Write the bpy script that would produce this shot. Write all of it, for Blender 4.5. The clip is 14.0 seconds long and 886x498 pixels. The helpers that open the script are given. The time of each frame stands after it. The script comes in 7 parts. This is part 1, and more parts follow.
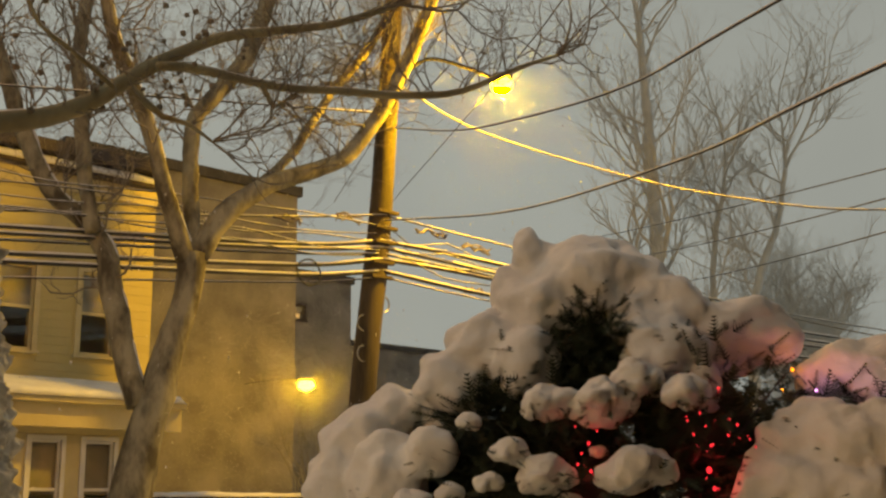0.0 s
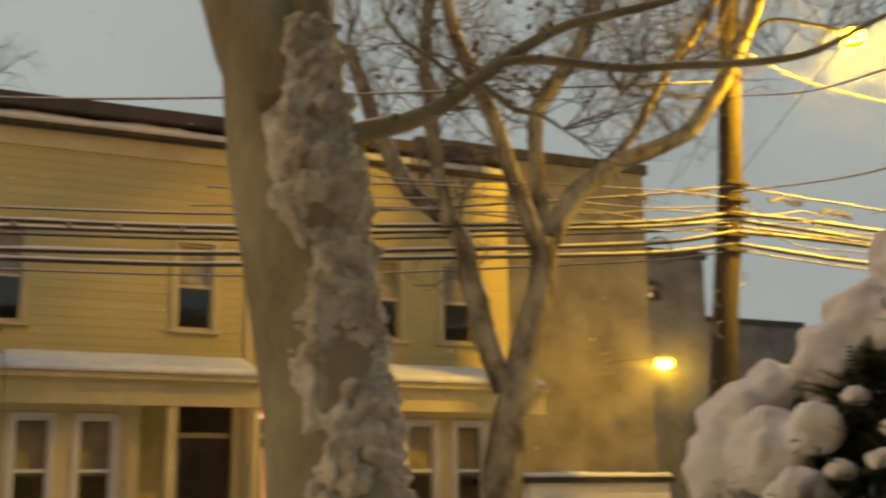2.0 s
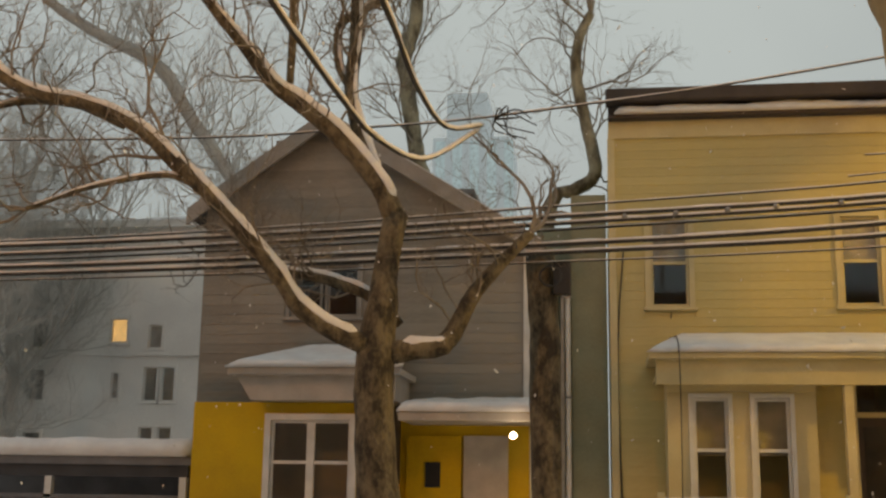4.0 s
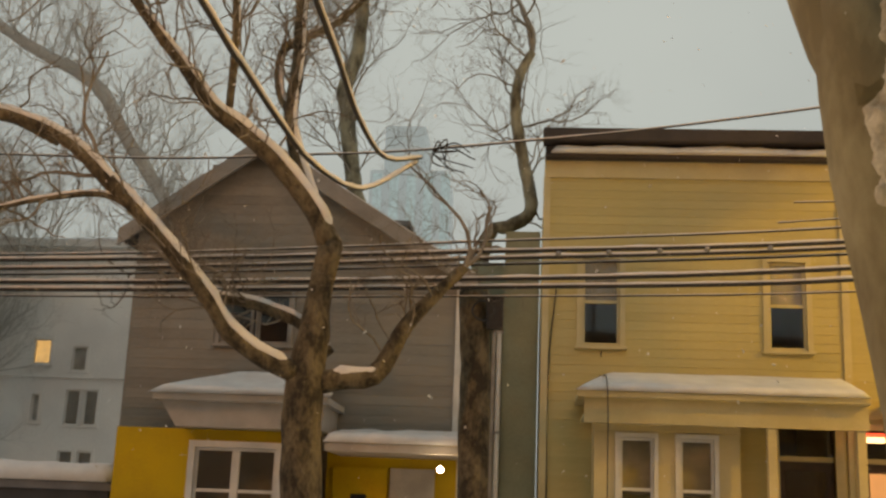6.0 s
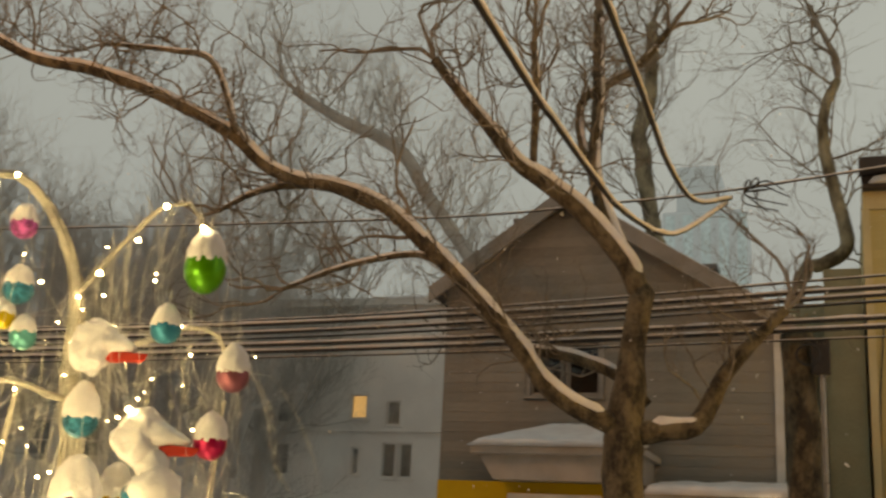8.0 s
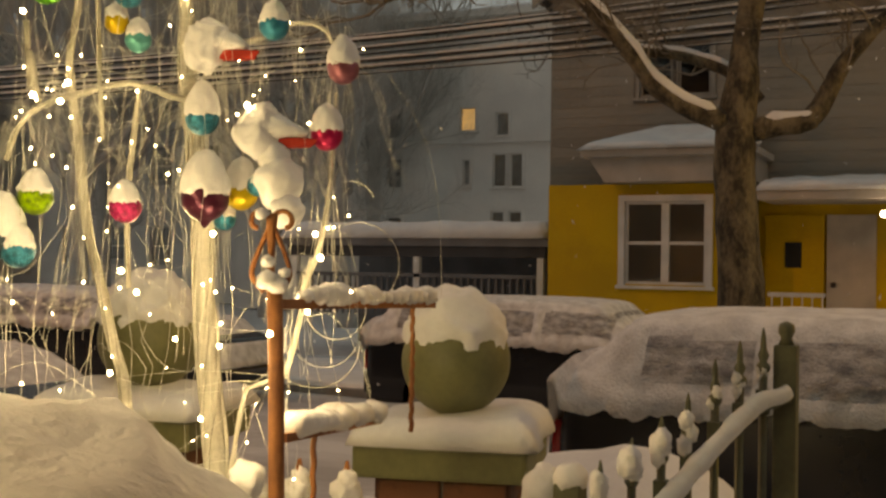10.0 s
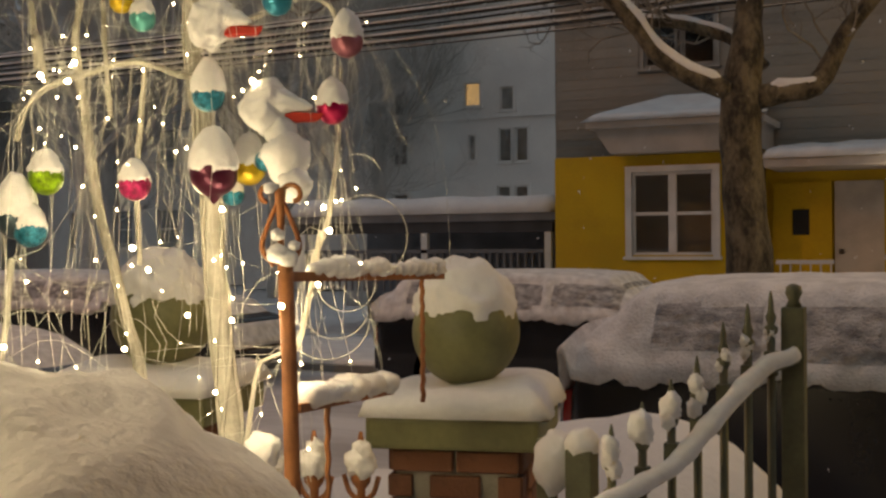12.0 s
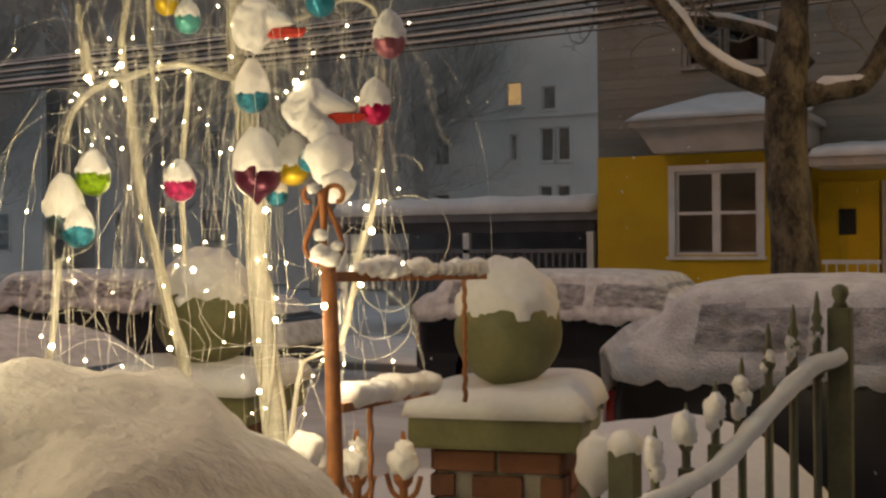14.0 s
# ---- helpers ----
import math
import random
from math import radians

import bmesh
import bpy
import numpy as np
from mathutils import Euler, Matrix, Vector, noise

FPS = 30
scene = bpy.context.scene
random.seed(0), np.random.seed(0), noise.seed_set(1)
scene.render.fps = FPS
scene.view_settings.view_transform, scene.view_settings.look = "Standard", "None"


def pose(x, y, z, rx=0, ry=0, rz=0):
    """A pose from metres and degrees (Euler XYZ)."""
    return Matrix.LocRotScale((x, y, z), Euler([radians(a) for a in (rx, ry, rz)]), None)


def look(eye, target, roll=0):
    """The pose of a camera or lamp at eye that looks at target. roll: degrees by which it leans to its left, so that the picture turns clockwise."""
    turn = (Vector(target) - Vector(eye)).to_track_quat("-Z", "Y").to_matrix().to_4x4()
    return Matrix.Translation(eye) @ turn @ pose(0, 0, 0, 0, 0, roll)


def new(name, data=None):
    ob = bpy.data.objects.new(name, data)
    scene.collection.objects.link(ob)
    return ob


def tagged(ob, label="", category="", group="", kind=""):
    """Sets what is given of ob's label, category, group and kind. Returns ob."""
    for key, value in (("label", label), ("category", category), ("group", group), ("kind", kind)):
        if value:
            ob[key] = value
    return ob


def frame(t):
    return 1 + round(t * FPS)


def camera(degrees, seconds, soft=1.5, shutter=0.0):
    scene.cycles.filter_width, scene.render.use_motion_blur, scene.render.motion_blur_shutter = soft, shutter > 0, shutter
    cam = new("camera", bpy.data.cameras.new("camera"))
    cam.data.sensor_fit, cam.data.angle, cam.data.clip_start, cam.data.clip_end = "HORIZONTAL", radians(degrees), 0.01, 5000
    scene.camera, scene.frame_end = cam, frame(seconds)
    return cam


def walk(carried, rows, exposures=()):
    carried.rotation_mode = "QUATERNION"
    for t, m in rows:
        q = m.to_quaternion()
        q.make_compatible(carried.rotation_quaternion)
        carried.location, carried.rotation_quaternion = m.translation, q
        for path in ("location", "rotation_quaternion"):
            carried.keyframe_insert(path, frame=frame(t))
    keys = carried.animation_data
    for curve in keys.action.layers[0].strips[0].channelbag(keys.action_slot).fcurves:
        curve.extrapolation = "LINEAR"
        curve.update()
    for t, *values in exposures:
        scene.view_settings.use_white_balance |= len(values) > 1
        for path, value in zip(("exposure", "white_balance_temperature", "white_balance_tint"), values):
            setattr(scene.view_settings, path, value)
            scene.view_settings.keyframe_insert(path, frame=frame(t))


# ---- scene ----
cam = camera(42.23, 14.0, soft=2.5, shutter=0.45)
# seconds, place in metres, yaw to the left, pitch up, lean
ROWS = [
    (0.0, 0.000, -0.000, 1.800, -42.25, 13.24, 0.73),
    (0.5, -0.000, 0.005, 1.798, -41.60, 12.69, 0.53),
    (1.0, -0.006, 0.012, 1.799, -39.25, 12.01, 0.57),
    (1.5, -0.011, 0.039, 1.819, -33.55, 12.09, 0.69),
    (2.0, -0.050, -0.004, 1.798, -24.59, 12.49, 0.76),
    (2.5, -0.064, 0.025, 1.813, -14.03, 12.38, 0.47),
    (3.0, -0.099, 0.031, 1.808, -3.29, 11.97, -0.10),
    (3.5, -0.056, 0.020, 1.772, 5.80, 11.31, -0.74),
    (3.7, -0.079, 0.032, 1.770, 8.15, 11.30, -0.90),
    (5.8, -0.100, 0.050, 1.750, 4.74, 14.05, -1.36),
    (6.0, -0.100, 0.050, 1.750, 4.73, 13.34, -2.29),
    (6.5, -0.100, 0.050, 1.750, 6.04, 13.71, -3.68),
    (7.0, -0.178, 0.068, 1.761, 8.32, 13.53, -3.01),
    (7.5, -0.321, 0.101, 1.780, 14.69, 13.91, -2.85),
    (8.0, -0.336, 0.104, 1.797, 19.78, 15.05, -2.98),
    (8.5, -0.336, 0.105, 1.781, 22.56, 13.38, -2.91),
    (9.0, -0.340, 0.114, 1.760, 24.33, 7.74, -2.73),
    (9.2, -0.339, 0.110, 1.755, 24.65, 5.40, -2.50),
    (11.3, -0.322, 0.072, 1.724, 24.77, -0.67, 0.55),
    (11.5, -0.323, 0.071, 1.726, 24.84, -0.66, 0.51),
    (12.0, -0.323, 0.072, 1.725, 25.07, -0.54, 0.58),
    (12.5, -0.322, 0.071, 1.726, 25.28, -0.53, 0.52),
    (13.0, -0.321, 0.070, 1.724, 25.57, -0.56, 0.54),
    (13.5, -0.323, 0.071, 1.725, 26.10, -0.62, 0.51),
    (14.0, -0.323, 0.070, 1.726, 27.16, -0.53, 0.60),
]


def stand(x, y, z, yaw, pitch, lean):
    """A level camera turned by yaw, then tilted up, then leaning to its right."""
    return pose(x, y, z, 0, 0, yaw) @ pose(0, 0, 0, 90 + pitch) @ pose(0, 0, 0, 0, 0, -lean)


# seconds, stops, kelvin, tint
EXPOSURES = [(0.0, -0.12, 10700, 13), (1.5, -0.12, 10600, 13), (2.0, 0.0, 9300, 13), (2.5, 0.05, 7400, 12), (3.0, 0.15, 7800, 13), (3.6, 0.27, 8700, 14), (6.5, 0.31, 10000, 14), (7.5, 0.12, 10500, 14), (9.0, -0.22, 11200, 14), (11.3, -0.44, 8300, 17), (14.0, -0.42, 7700, 17)]
walk(cam, [(t, stand(*row)) for t, *row in ROWS], EXPOSURES)

# ---- light: a snowy dusk sky and the street's lamps ----
world = bpy.data.worlds.new("dusk_sky")
scene.world = world
world.use_nodes = True
wn, wl = world.node_tree.nodes, world.node_tree.links
back = wn["Background"]
coord = wn.new("ShaderNodeTexCoord")
cloud = wn.new("ShaderNodeTexNoise")
cloud.inputs["Scale"].default_value, cloud.inputs["Detail"].default_value = 1.6, 4
wl.new(coord.outputs["Generated"], cloud.inputs["Vector"])
ramp = wn.new("ShaderNodeValToRGB")
ramp.color_ramp.elements[0].position, ramp.color_ramp.elements[0].color = 0.30, (0.36, 0.48, 0.61, 1)
ramp.color_ramp.elements[1].position, ramp.color_ramp.elements[1].color = 0.72, (0.49, 0.65, 0.80, 1)
wl.new(cloud.outputs["Fac"], ramp.inputs["Fac"])
wl.new(ramp.outputs["Color"], back.inputs["Color"])
back.inputs["Strength"].default_value = 0.68


def lamp(name, kind, place, color, watts, size=0.2, target=None, spot=None):
    data = bpy.data.lights.new(name, kind)
    data.color, data.energy = color, watts
    if kind == "AREA":
        data.size = size
    else:
        data.shadow_soft_size = size
    if spot:
        data.spot_size, data.spot_blend = radians(spot), 0.6
    ob = new(name, data)
    ob.matrix_world = look(place, target) if target else Matrix.Translation(place)
    return ob


SODIUM = (1.0, 0.63, 0.05)
HAZY_SODIUM = (1.0, 0.56, 0.20)
lamp("street_lamp_light", "POINT", (13.22, 13.0, 8.86), SODIUM, 2400, 0.12)
lamp("far_lamp_light", "POINT", (14.9, 21.0, 4.74), SODIUM, 110, 0.12)
# unseen lamps added along this side of the street, as warm fill
lamp("near_side_lamp_light", "POINT", (17.0, 4.0, 8.8), HAZY_SODIUM, 300, 0.15)
lamp("near_side_lamp_light", "POINT", (-13.0, 4.0, 8.8), (1.0, 0.46, 0.13), 1250, 0.15)
# unseen lamp assumed here for the warm light on limbs and house fronts
lamp("mid_block_lamp_light", "POINT", (2.7, 6.3, 8.9), (1.0, 0.46, 0.12), 340, 0.15)
lamp("porch_lamp_light", "POINT", (-1.45, 17.2, 2.45), (1.0, 0.9, 0.75), 4, 0.05)

# ---- materials ----
def mat(name, color, rough=0.8, metal=0.0, other=None, scale=2.0, fine=60.0, bump=0.25, depth=0.01, stretch=(1, 1, 1), glow=None, power=0.0, vary=0.0, clear=0.0):
    """A surface with variation at two scales: blotches towards another colour, and a fine grain in the relief."""
    m = bpy.data.materials.new(name)
    m.use_nodes = True
    n, l = m.node_tree.nodes, m.node_tree.links
    b = n["Principled BSDF"]
    b.inputs["Roughness"].default_value, b.inputs["Metallic"].default_value = rough, metal
    b.inputs["Transmission Weight"].default_value = clear
    other = other or tuple(c * 0.7 for c in color)
    tc = n.new("ShaderNodeTexCoord")
    mp = n.new("ShaderNodeMapping")
    mp.inputs["Scale"].default_value = stretch
    l.new(tc.outputs["Object"], mp.inputs["Vector"])
    big = n.new("ShaderNodeTexNoise")
    big.inputs["Scale"].default_value, big.inputs["Detail"].default_value = scale, 6
    small = n.new("ShaderNodeTexNoise")
    small.inputs["Scale"].default_value, small.inputs["Detail"].default_value = fine, 3
    l.new(mp.outputs["Vector"], big.inputs["Vector"])
    l.new(mp.outputs["Vector"], small.inputs["Vector"])
    cr = n.new("ShaderNodeValToRGB")
    cr.color_ramp.elements[0].position, cr.color_ramp.elements[0].color = 0.35, (*other, 1)
    cr.color_ramp.elements[1].position, cr.color_ramp.elements[1].color = 0.65, (*color, 1)
    mix = n.new("ShaderNodeMath")
    mix.operation = "MULTIPLY_ADD"
    mix.inputs[1].default_value = 0.3
    l.new(small.outputs["Fac"], mix.inputs[0])
    sub = n.new("ShaderNodeMath")
    sub.operation = "SUBTRACT"
    sub.inputs[1].default_value = 0.15
    l.new(big.outputs["Fac"], sub.inputs[0])
    l.new(sub.outputs[0], mix.inputs[2])
    fac = mix.outputs[0]
    if vary:
        info = n.new("ShaderNodeObjectInfo")
        add = n.new("ShaderNodeMath")
        add.operation = "MULTIPLY_ADD"
        add.inputs[1].default_value = vary
        l.new(info.outputs["Random"], add.inputs[0])
        l.new(fac, add.inputs[2])
        off = n.new("ShaderNodeMath")
        off.operation = "SUBTRACT"
        off.inputs[1].default_value = vary / 2
        l.new(add.outputs[0], off.inputs[0])
        fac = off.outputs[0]
    l.new(fac, cr.inputs["Fac"])
    l.new(cr.outputs["Color"], b.inputs["Base Color"])
    if bump:
        bp = n.new("ShaderNodeBump")
        bp.inputs["Strength"].default_value, bp.inputs["Distance"].default_value = bump, depth
        l.new(small.outputs["Fac"], bp.inputs["Height"])
        l.new(bp.outputs["Normal"], b.inputs["Normal"])
    if power:
        b.inputs["Emission Color"].default_value = (*(glow or color), 1)
        b.inputs["Emission Strength"].default_value = power
    return m


SNOW = mat("snow", (0.80, 0.80, 0.80), 0.75, other=(0.69, 0.69, 0.70), scale=3, fine=45, bump=0.3, depth=0.012)
GRAIN_SNOW = mat("grainy_snow", (0.81, 0.81, 0.80), 0.75, other=(0.68, 0.68, 0.68), scale=14, fine=55, bump=0.55, depth=0.014)
CRUST = mat("crusted_snow", (0.80, 0.80, 0.81), 0.7, other=(0.55, 0.55, 0.56), scale=9, fine=70, bump=0.6, depth=0.02)
WINDOW_CRUST = mat("icy_crust_on_glass", (0.64, 0.64, 0.65), 0.55, other=(0.27, 0.27, 0.29), scale=11, fine=60, bump=0.9, depth=0.03, stretch=(1, 1, 2.2))
# darker and warmer than SNOW, with brown patches as if bark shows through
BARK_SNOW = mat("tinted_snow_on_bark", (0.66, 0.64, 0.56), 0.7, other=(0.34, 0.31, 0.25), scale=9, fine=60, bump=0.5, depth=0.015)
SLUSH = mat("road_snow", (0.62, 0.62, 0.63), 0.8, other=(0.40, 0.39, 0.39), scale=0.9, fine=12, bump=0.5, depth=0.04, stretch=(0.3, 1, 1))
BARK = mat("plane_tree_bark", (0.17, 0.14, 0.09), 0.9, other=(0.035, 0.028, 0.018), scale=5.5, fine=22, bump=1.0, depth=0.03, stretch=(1, 1, 0.6))
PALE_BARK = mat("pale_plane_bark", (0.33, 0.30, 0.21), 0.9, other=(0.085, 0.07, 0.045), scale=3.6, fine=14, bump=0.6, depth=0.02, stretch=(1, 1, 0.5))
NEAR_BARK = mat("smooth_olive_bark", (0.36, 0.33, 0.22), 0.85, other=(0.22, 0.19, 0.12), scale=5, fine=30, bump=0.5, depth=0.01, stretch=(1, 1, 0.5))
# paled towards the sky: the far trees' haze is put into the bark
HAZE_BARK = mat("haze_pale_bark", (0.50, 0.48, 0.44), 0.9, other=(0.38, 0.36, 0.33), scale=2, fine=20, bump=0.2)
TWIG = mat("twig_bark", (0.15, 0.125, 0.095), 0.9, other=(0.26, 0.235, 0.20), scale=3, fine=30, bump=0.3)
YELLOW = mat("cream_yellow_siding", (0.56, 0.475, 0.23), 0.7, other=(0.48, 0.40, 0.185), scale=0.7, fine=20, bump=0.15, vary=0.15)
CREAM = mat("cream_trim_paint", (0.60, 0.52, 0.31), 0.6, other=(0.52, 0.44, 0.25), scale=2, fine=30, bump=0.1)
GREY_SIDING = mat("grey_brown_shingle", (0.285, 0.26, 0.225), 0.85, other=(0.21, 0.19, 0.165), scale=1.5, fine=25, bump=0.3, vary=0.25)
OCHRE = mat("strong_yellow_paint", (0.62, 0.40, 0.008), 0.65, other=(0.50, 0.31, 0.006), scale=1.2, fine=25, bump=0.15)
WHITE = mat("white_trim_paint", (0.72, 0.71, 0.69), 0.5, other=(0.60, 0.59, 0.56), scale=3, fine=40, bump=0.1)
ROOFING = mat("dark_roofing", (0.06, 0.055, 0.055), 0.9, other=(0.035, 0.033, 0.033), scale=3, fine=40, bump=0.4)
DARK_CORNICE = mat("dark_brown_cornice", (0.07, 0.055, 0.05), 0.8, scale=2, fine=20, bump=0.2)
DARK_BRICK = mat("brown_brick_wall", (0.21, 0.195, 0.185), 0.9, other=(0.12, 0.11, 0.105), scale=1.1, fine=14, bump=0.4)
BACK_WALL = mat("weathered_green_grey_wall", (0.30, 0.31, 0.22), 0.9, other=(0.22, 0.22, 0.15), scale=1, fine=20, bump=0.3)
# lightened for the far houses: haze over them is put into this colour
PALE_WALL = mat("pale_grey_clapboard", (0.80, 0.78, 0.74), 0.8, other=(0.68, 0.66, 0.63), scale=0.6, fine=15, bump=0.2)
DARK_WOOD = mat("dark_stained_wood", (0.075, 0.05, 0.035), 0.6, other=(0.045, 0.03, 0.022), scale=3, fine=30, bump=0.2)
# blind colour that lowers far window contrast in place of haze
HAZY_BLIND = mat("haze_grey_blind", (0.42, 0.41, 0.39), 0.9, scale=3, fine=40, bump=0.05)
SHADE = mat("window_shade", (0.35, 0.32, 0.25), 0.9, scale=4, fine=60, bump=0.05)
GLASS = mat("window_glass", (0.85, 0.88, 0.88), 0.03, other=(0.8, 0.84, 0.85), bump=0.02, scale=1, fine=3, clear=1.0)
POLE_WOOD = mat("weathered_pole_wood", (0.105, 0.08, 0.048), 0.9, other=(0.04, 0.03, 0.018), scale=3, fine=30, bump=0.6, stretch=(1, 1, 0.1))
CABLE = mat("black_cable", (0.03, 0.03, 0.03), 0.6, bump=0)
STEEL = mat("galvanised_steel", (0.35, 0.35, 0.34), 0.45, 0.9, scale=6, fine=60, bump=0.1)
SODIUM_GLOW = mat("sodium_lamp", (1, 0.75, 0.3), 0.5, glow=(1.0, 0.6, 0.045), power=70, bump=0)
WARM_GLOW = mat("warm_unseen_lamp_lens", (0.8, 0.6, 0.3), 0.8, glow=(1.0, 0.62, 0.25), power=1.6, bump=0)
DIM_GLOW = mat("dimly_lit_room", (0.6, 0.5, 0.35), 0.8, other=(0.25, 0.2, 0.15), scale=3.5, fine=12, glow=(1.0, 0.66, 0.30), power=0.6, bump=0)
WHITE_GLOW = mat("white_lamp_glass", (1, 1, 1), 0.5, glow=(1.0, 0.92, 0.8), power=14, bump=0)


# ---- builders ----
def place_of(parent):
    return parent.get("base", (0, 0, 0)) if parent else (0, 0, 0)


def thing(name, base, label, category, group="", kind=""):
    ob = new(name)
    ob.location = base
    ob.empty_display_size = 0.1
    ob["base"] = base
    return tagged(ob, label, category, group, kind)


def part(name, bm, material, parent=None, label="", smooth=False):
    """Links a bmesh, built in world coordinates, as one mesh under a thing or a part."""
    me = bpy.data.meshes.new(name)
    bm.normal_update()
    bm.to_mesh(me)
    bm.free()
    if smooth:
        me.polygons.foreach_set("use_smooth", [True] * len(me.polygons))
    me.materials.append(material)
    ob = new(name, me)
    if parent:
        ob.parent = parent
        if parent.type == "EMPTY":
            ob.matrix_parent_inverse = Matrix.Translation(-Vector(place_of(parent)))
    if label:
        ob["label"] = label
    return ob


def solid(name, bm, material, label, category, kind="", group="", smooth=False):
    return tagged(part(name, bm, material, None, "", smooth), label, category, group, kind)


def box(bm, x0, x1, y0, y1, z0, z1, bevel=0.0):
    v = [bm.verts.new((x, y, z)) for x in (x0, x1) for y in (y0, y1) for z in (z0, z1)]
    faces = [bm.faces.new([v[i] for i in f]) for f in ((0, 1, 3, 2), (4, 6, 7, 5), (0, 4, 5, 1), (2, 3, 7, 6), (0, 2, 6, 4), (1, 5, 7, 3))]
    if bevel:
        bmesh.ops.bevel(bm, geom=list({e for f in faces for e in f.edges}), offset=bevel, segments=2, affect="EDGES", profile=0.6)
    return v


def boxed(*args, **kw):
    bm = bmesh.new()
    box(bm, *args, **kw)
    return bm


def prism(bm, outline, y0, y1):
    """An outline in x and z, given counter-clockwise as seen from -y, pushed from y0 to y1."""
    a = [bm.verts.new((x, y0, z)) for x, z in outline]
    b = [bm.verts.new((x, y1, z)) for x, z in outline]
    bm.faces.new(a)
    bm.faces.new(b[::-1])
    for i in range(len(a)):
        j = (i + 1) % len(a)
        bm.faces.new((a[j], a[i], b[i], b[j]))


def smooth_path(points, step):
    """Points of any width (x, y, z and more) along a smooth curve through those given."""
    p = np.array(points, float)
    if len(p) == 2:
        n = max(2, int(np.linalg.norm(p[1][:3] - p[0][:3]) / step))
        return [p[0] + (p[1] - p[0]) * i / n for i in range(n + 1)]
    q = np.vstack([2 * p[0] - p[1], p, 2 * p[-1] - p[-2]])
    out = []
    for i in range(1, len(q) - 2):
        n = max(1, int(np.linalg.norm(q[i + 1][:3] - q[i][:3]) / step))
        for k in range(n):
            t = k / n
            out.append(0.5 * (2 * q[i] + (q[i + 1] - q[i - 1]) * t + (2 * q[i - 1] - 5 * q[i] + 4 * q[i + 1] - q[i + 2]) * t * t
                              + (3 * q[i] - q[i - 1] - 3 * q[i + 1] + q[i + 2]) * t ** 3))
    out.append(p[-1])
    return out


def tube(bm, path, sides=8, rough=0.0, scale=3.0, cap=True):
    """A round skin along a path of (x, y, z, radius)."""
    rings, side = [], None
    for i, p in enumerate(path):
        a, b = path[max(i - 1, 0)], path[min(i + 1, len(path) - 1)]
        d = Vector(b[:3]) - Vector(a[:3])
        d = d.normalized() if d.length > 1e-9 else Vector((0, 0, 1))
        if side is None:
            side = d.orthogonal().normalized()
        side = (side - d * side.dot(d))
        side = side.normalized() if side.length > 1e-6 else d.orthogonal().normalized()
        up = d.cross(side)
        ring = []
        for k in range(sides):
            w = 2 * math.pi * k / sides
            n = side * math.cos(w) + up * math.sin(w)
            c = Vector(p[:3]) + n * p[3]
            if rough:
                c += n * p[3] * rough * noise.noise(c * scale)
            ring.append(bm.verts.new(c))
        rings.append(ring)
    for r, s in zip(rings, rings[1:]):
        for k in range(sides):
            bm.faces.new((r[k], r[(k + 1) % sides], s[(k + 1) % sides], s[k]))
    if cap:
        bm.faces.new(rings[0][::-1])
        bm.faces.new(rings[-1])


def snow_ridge(bm, path, width=0.9, height=0.7, lumps=0.3, sides=6, wind=(0, 0, 1)):
    """Snow that lies along a limb, wire or rail: a low arch over the path of (x, y, z, radius), on the side that wind names."""
    rings = []
    for i, p in enumerate(path):
        a, b = path[max(i - 1, 0)], path[min(i + 1, len(path) - 1)]
        d = (Vector(b[:3]) - Vector(a[:3])).normalized()
        up = Vector(wind)
        up = up - d * up.dot(d)
        keep = min(1.0, 0.25 + up.length)
        up = up.normalized() if up.length > 1e-3 else d.orthogonal().normalized()
        cross = d.cross(up)
        c, r = Vector(p[:3]), p[3]
        grow = 1 + lumps * noise.noise(c * 5) + lumps * 0.6 * noise.noise(c * 17)
        ring = []
        for k in range(sides + 1):
            w = math.pi * k / sides
            ring.append(bm.verts.new(c + cross * math.cos(w) * r * width * keep + up * (r * 0.25 * keep + math.sin(w) * r * (0.6 + height * grow) * keep)))
        rings.append(ring)
    for r, s in zip(rings, rings[1:]):
        for k in range(sides):
            bm.faces.new((r[k], r[k + 1], s[k + 1], s[k]))
        bm.faces.new((r[sides], r[0], s[0], s[sides]))
    bm.faces.new(rings[0][::-1])
    bm.faces.new(rings[-1])
    bmesh.ops.recalc_face_normals(bm, faces=bm.faces)


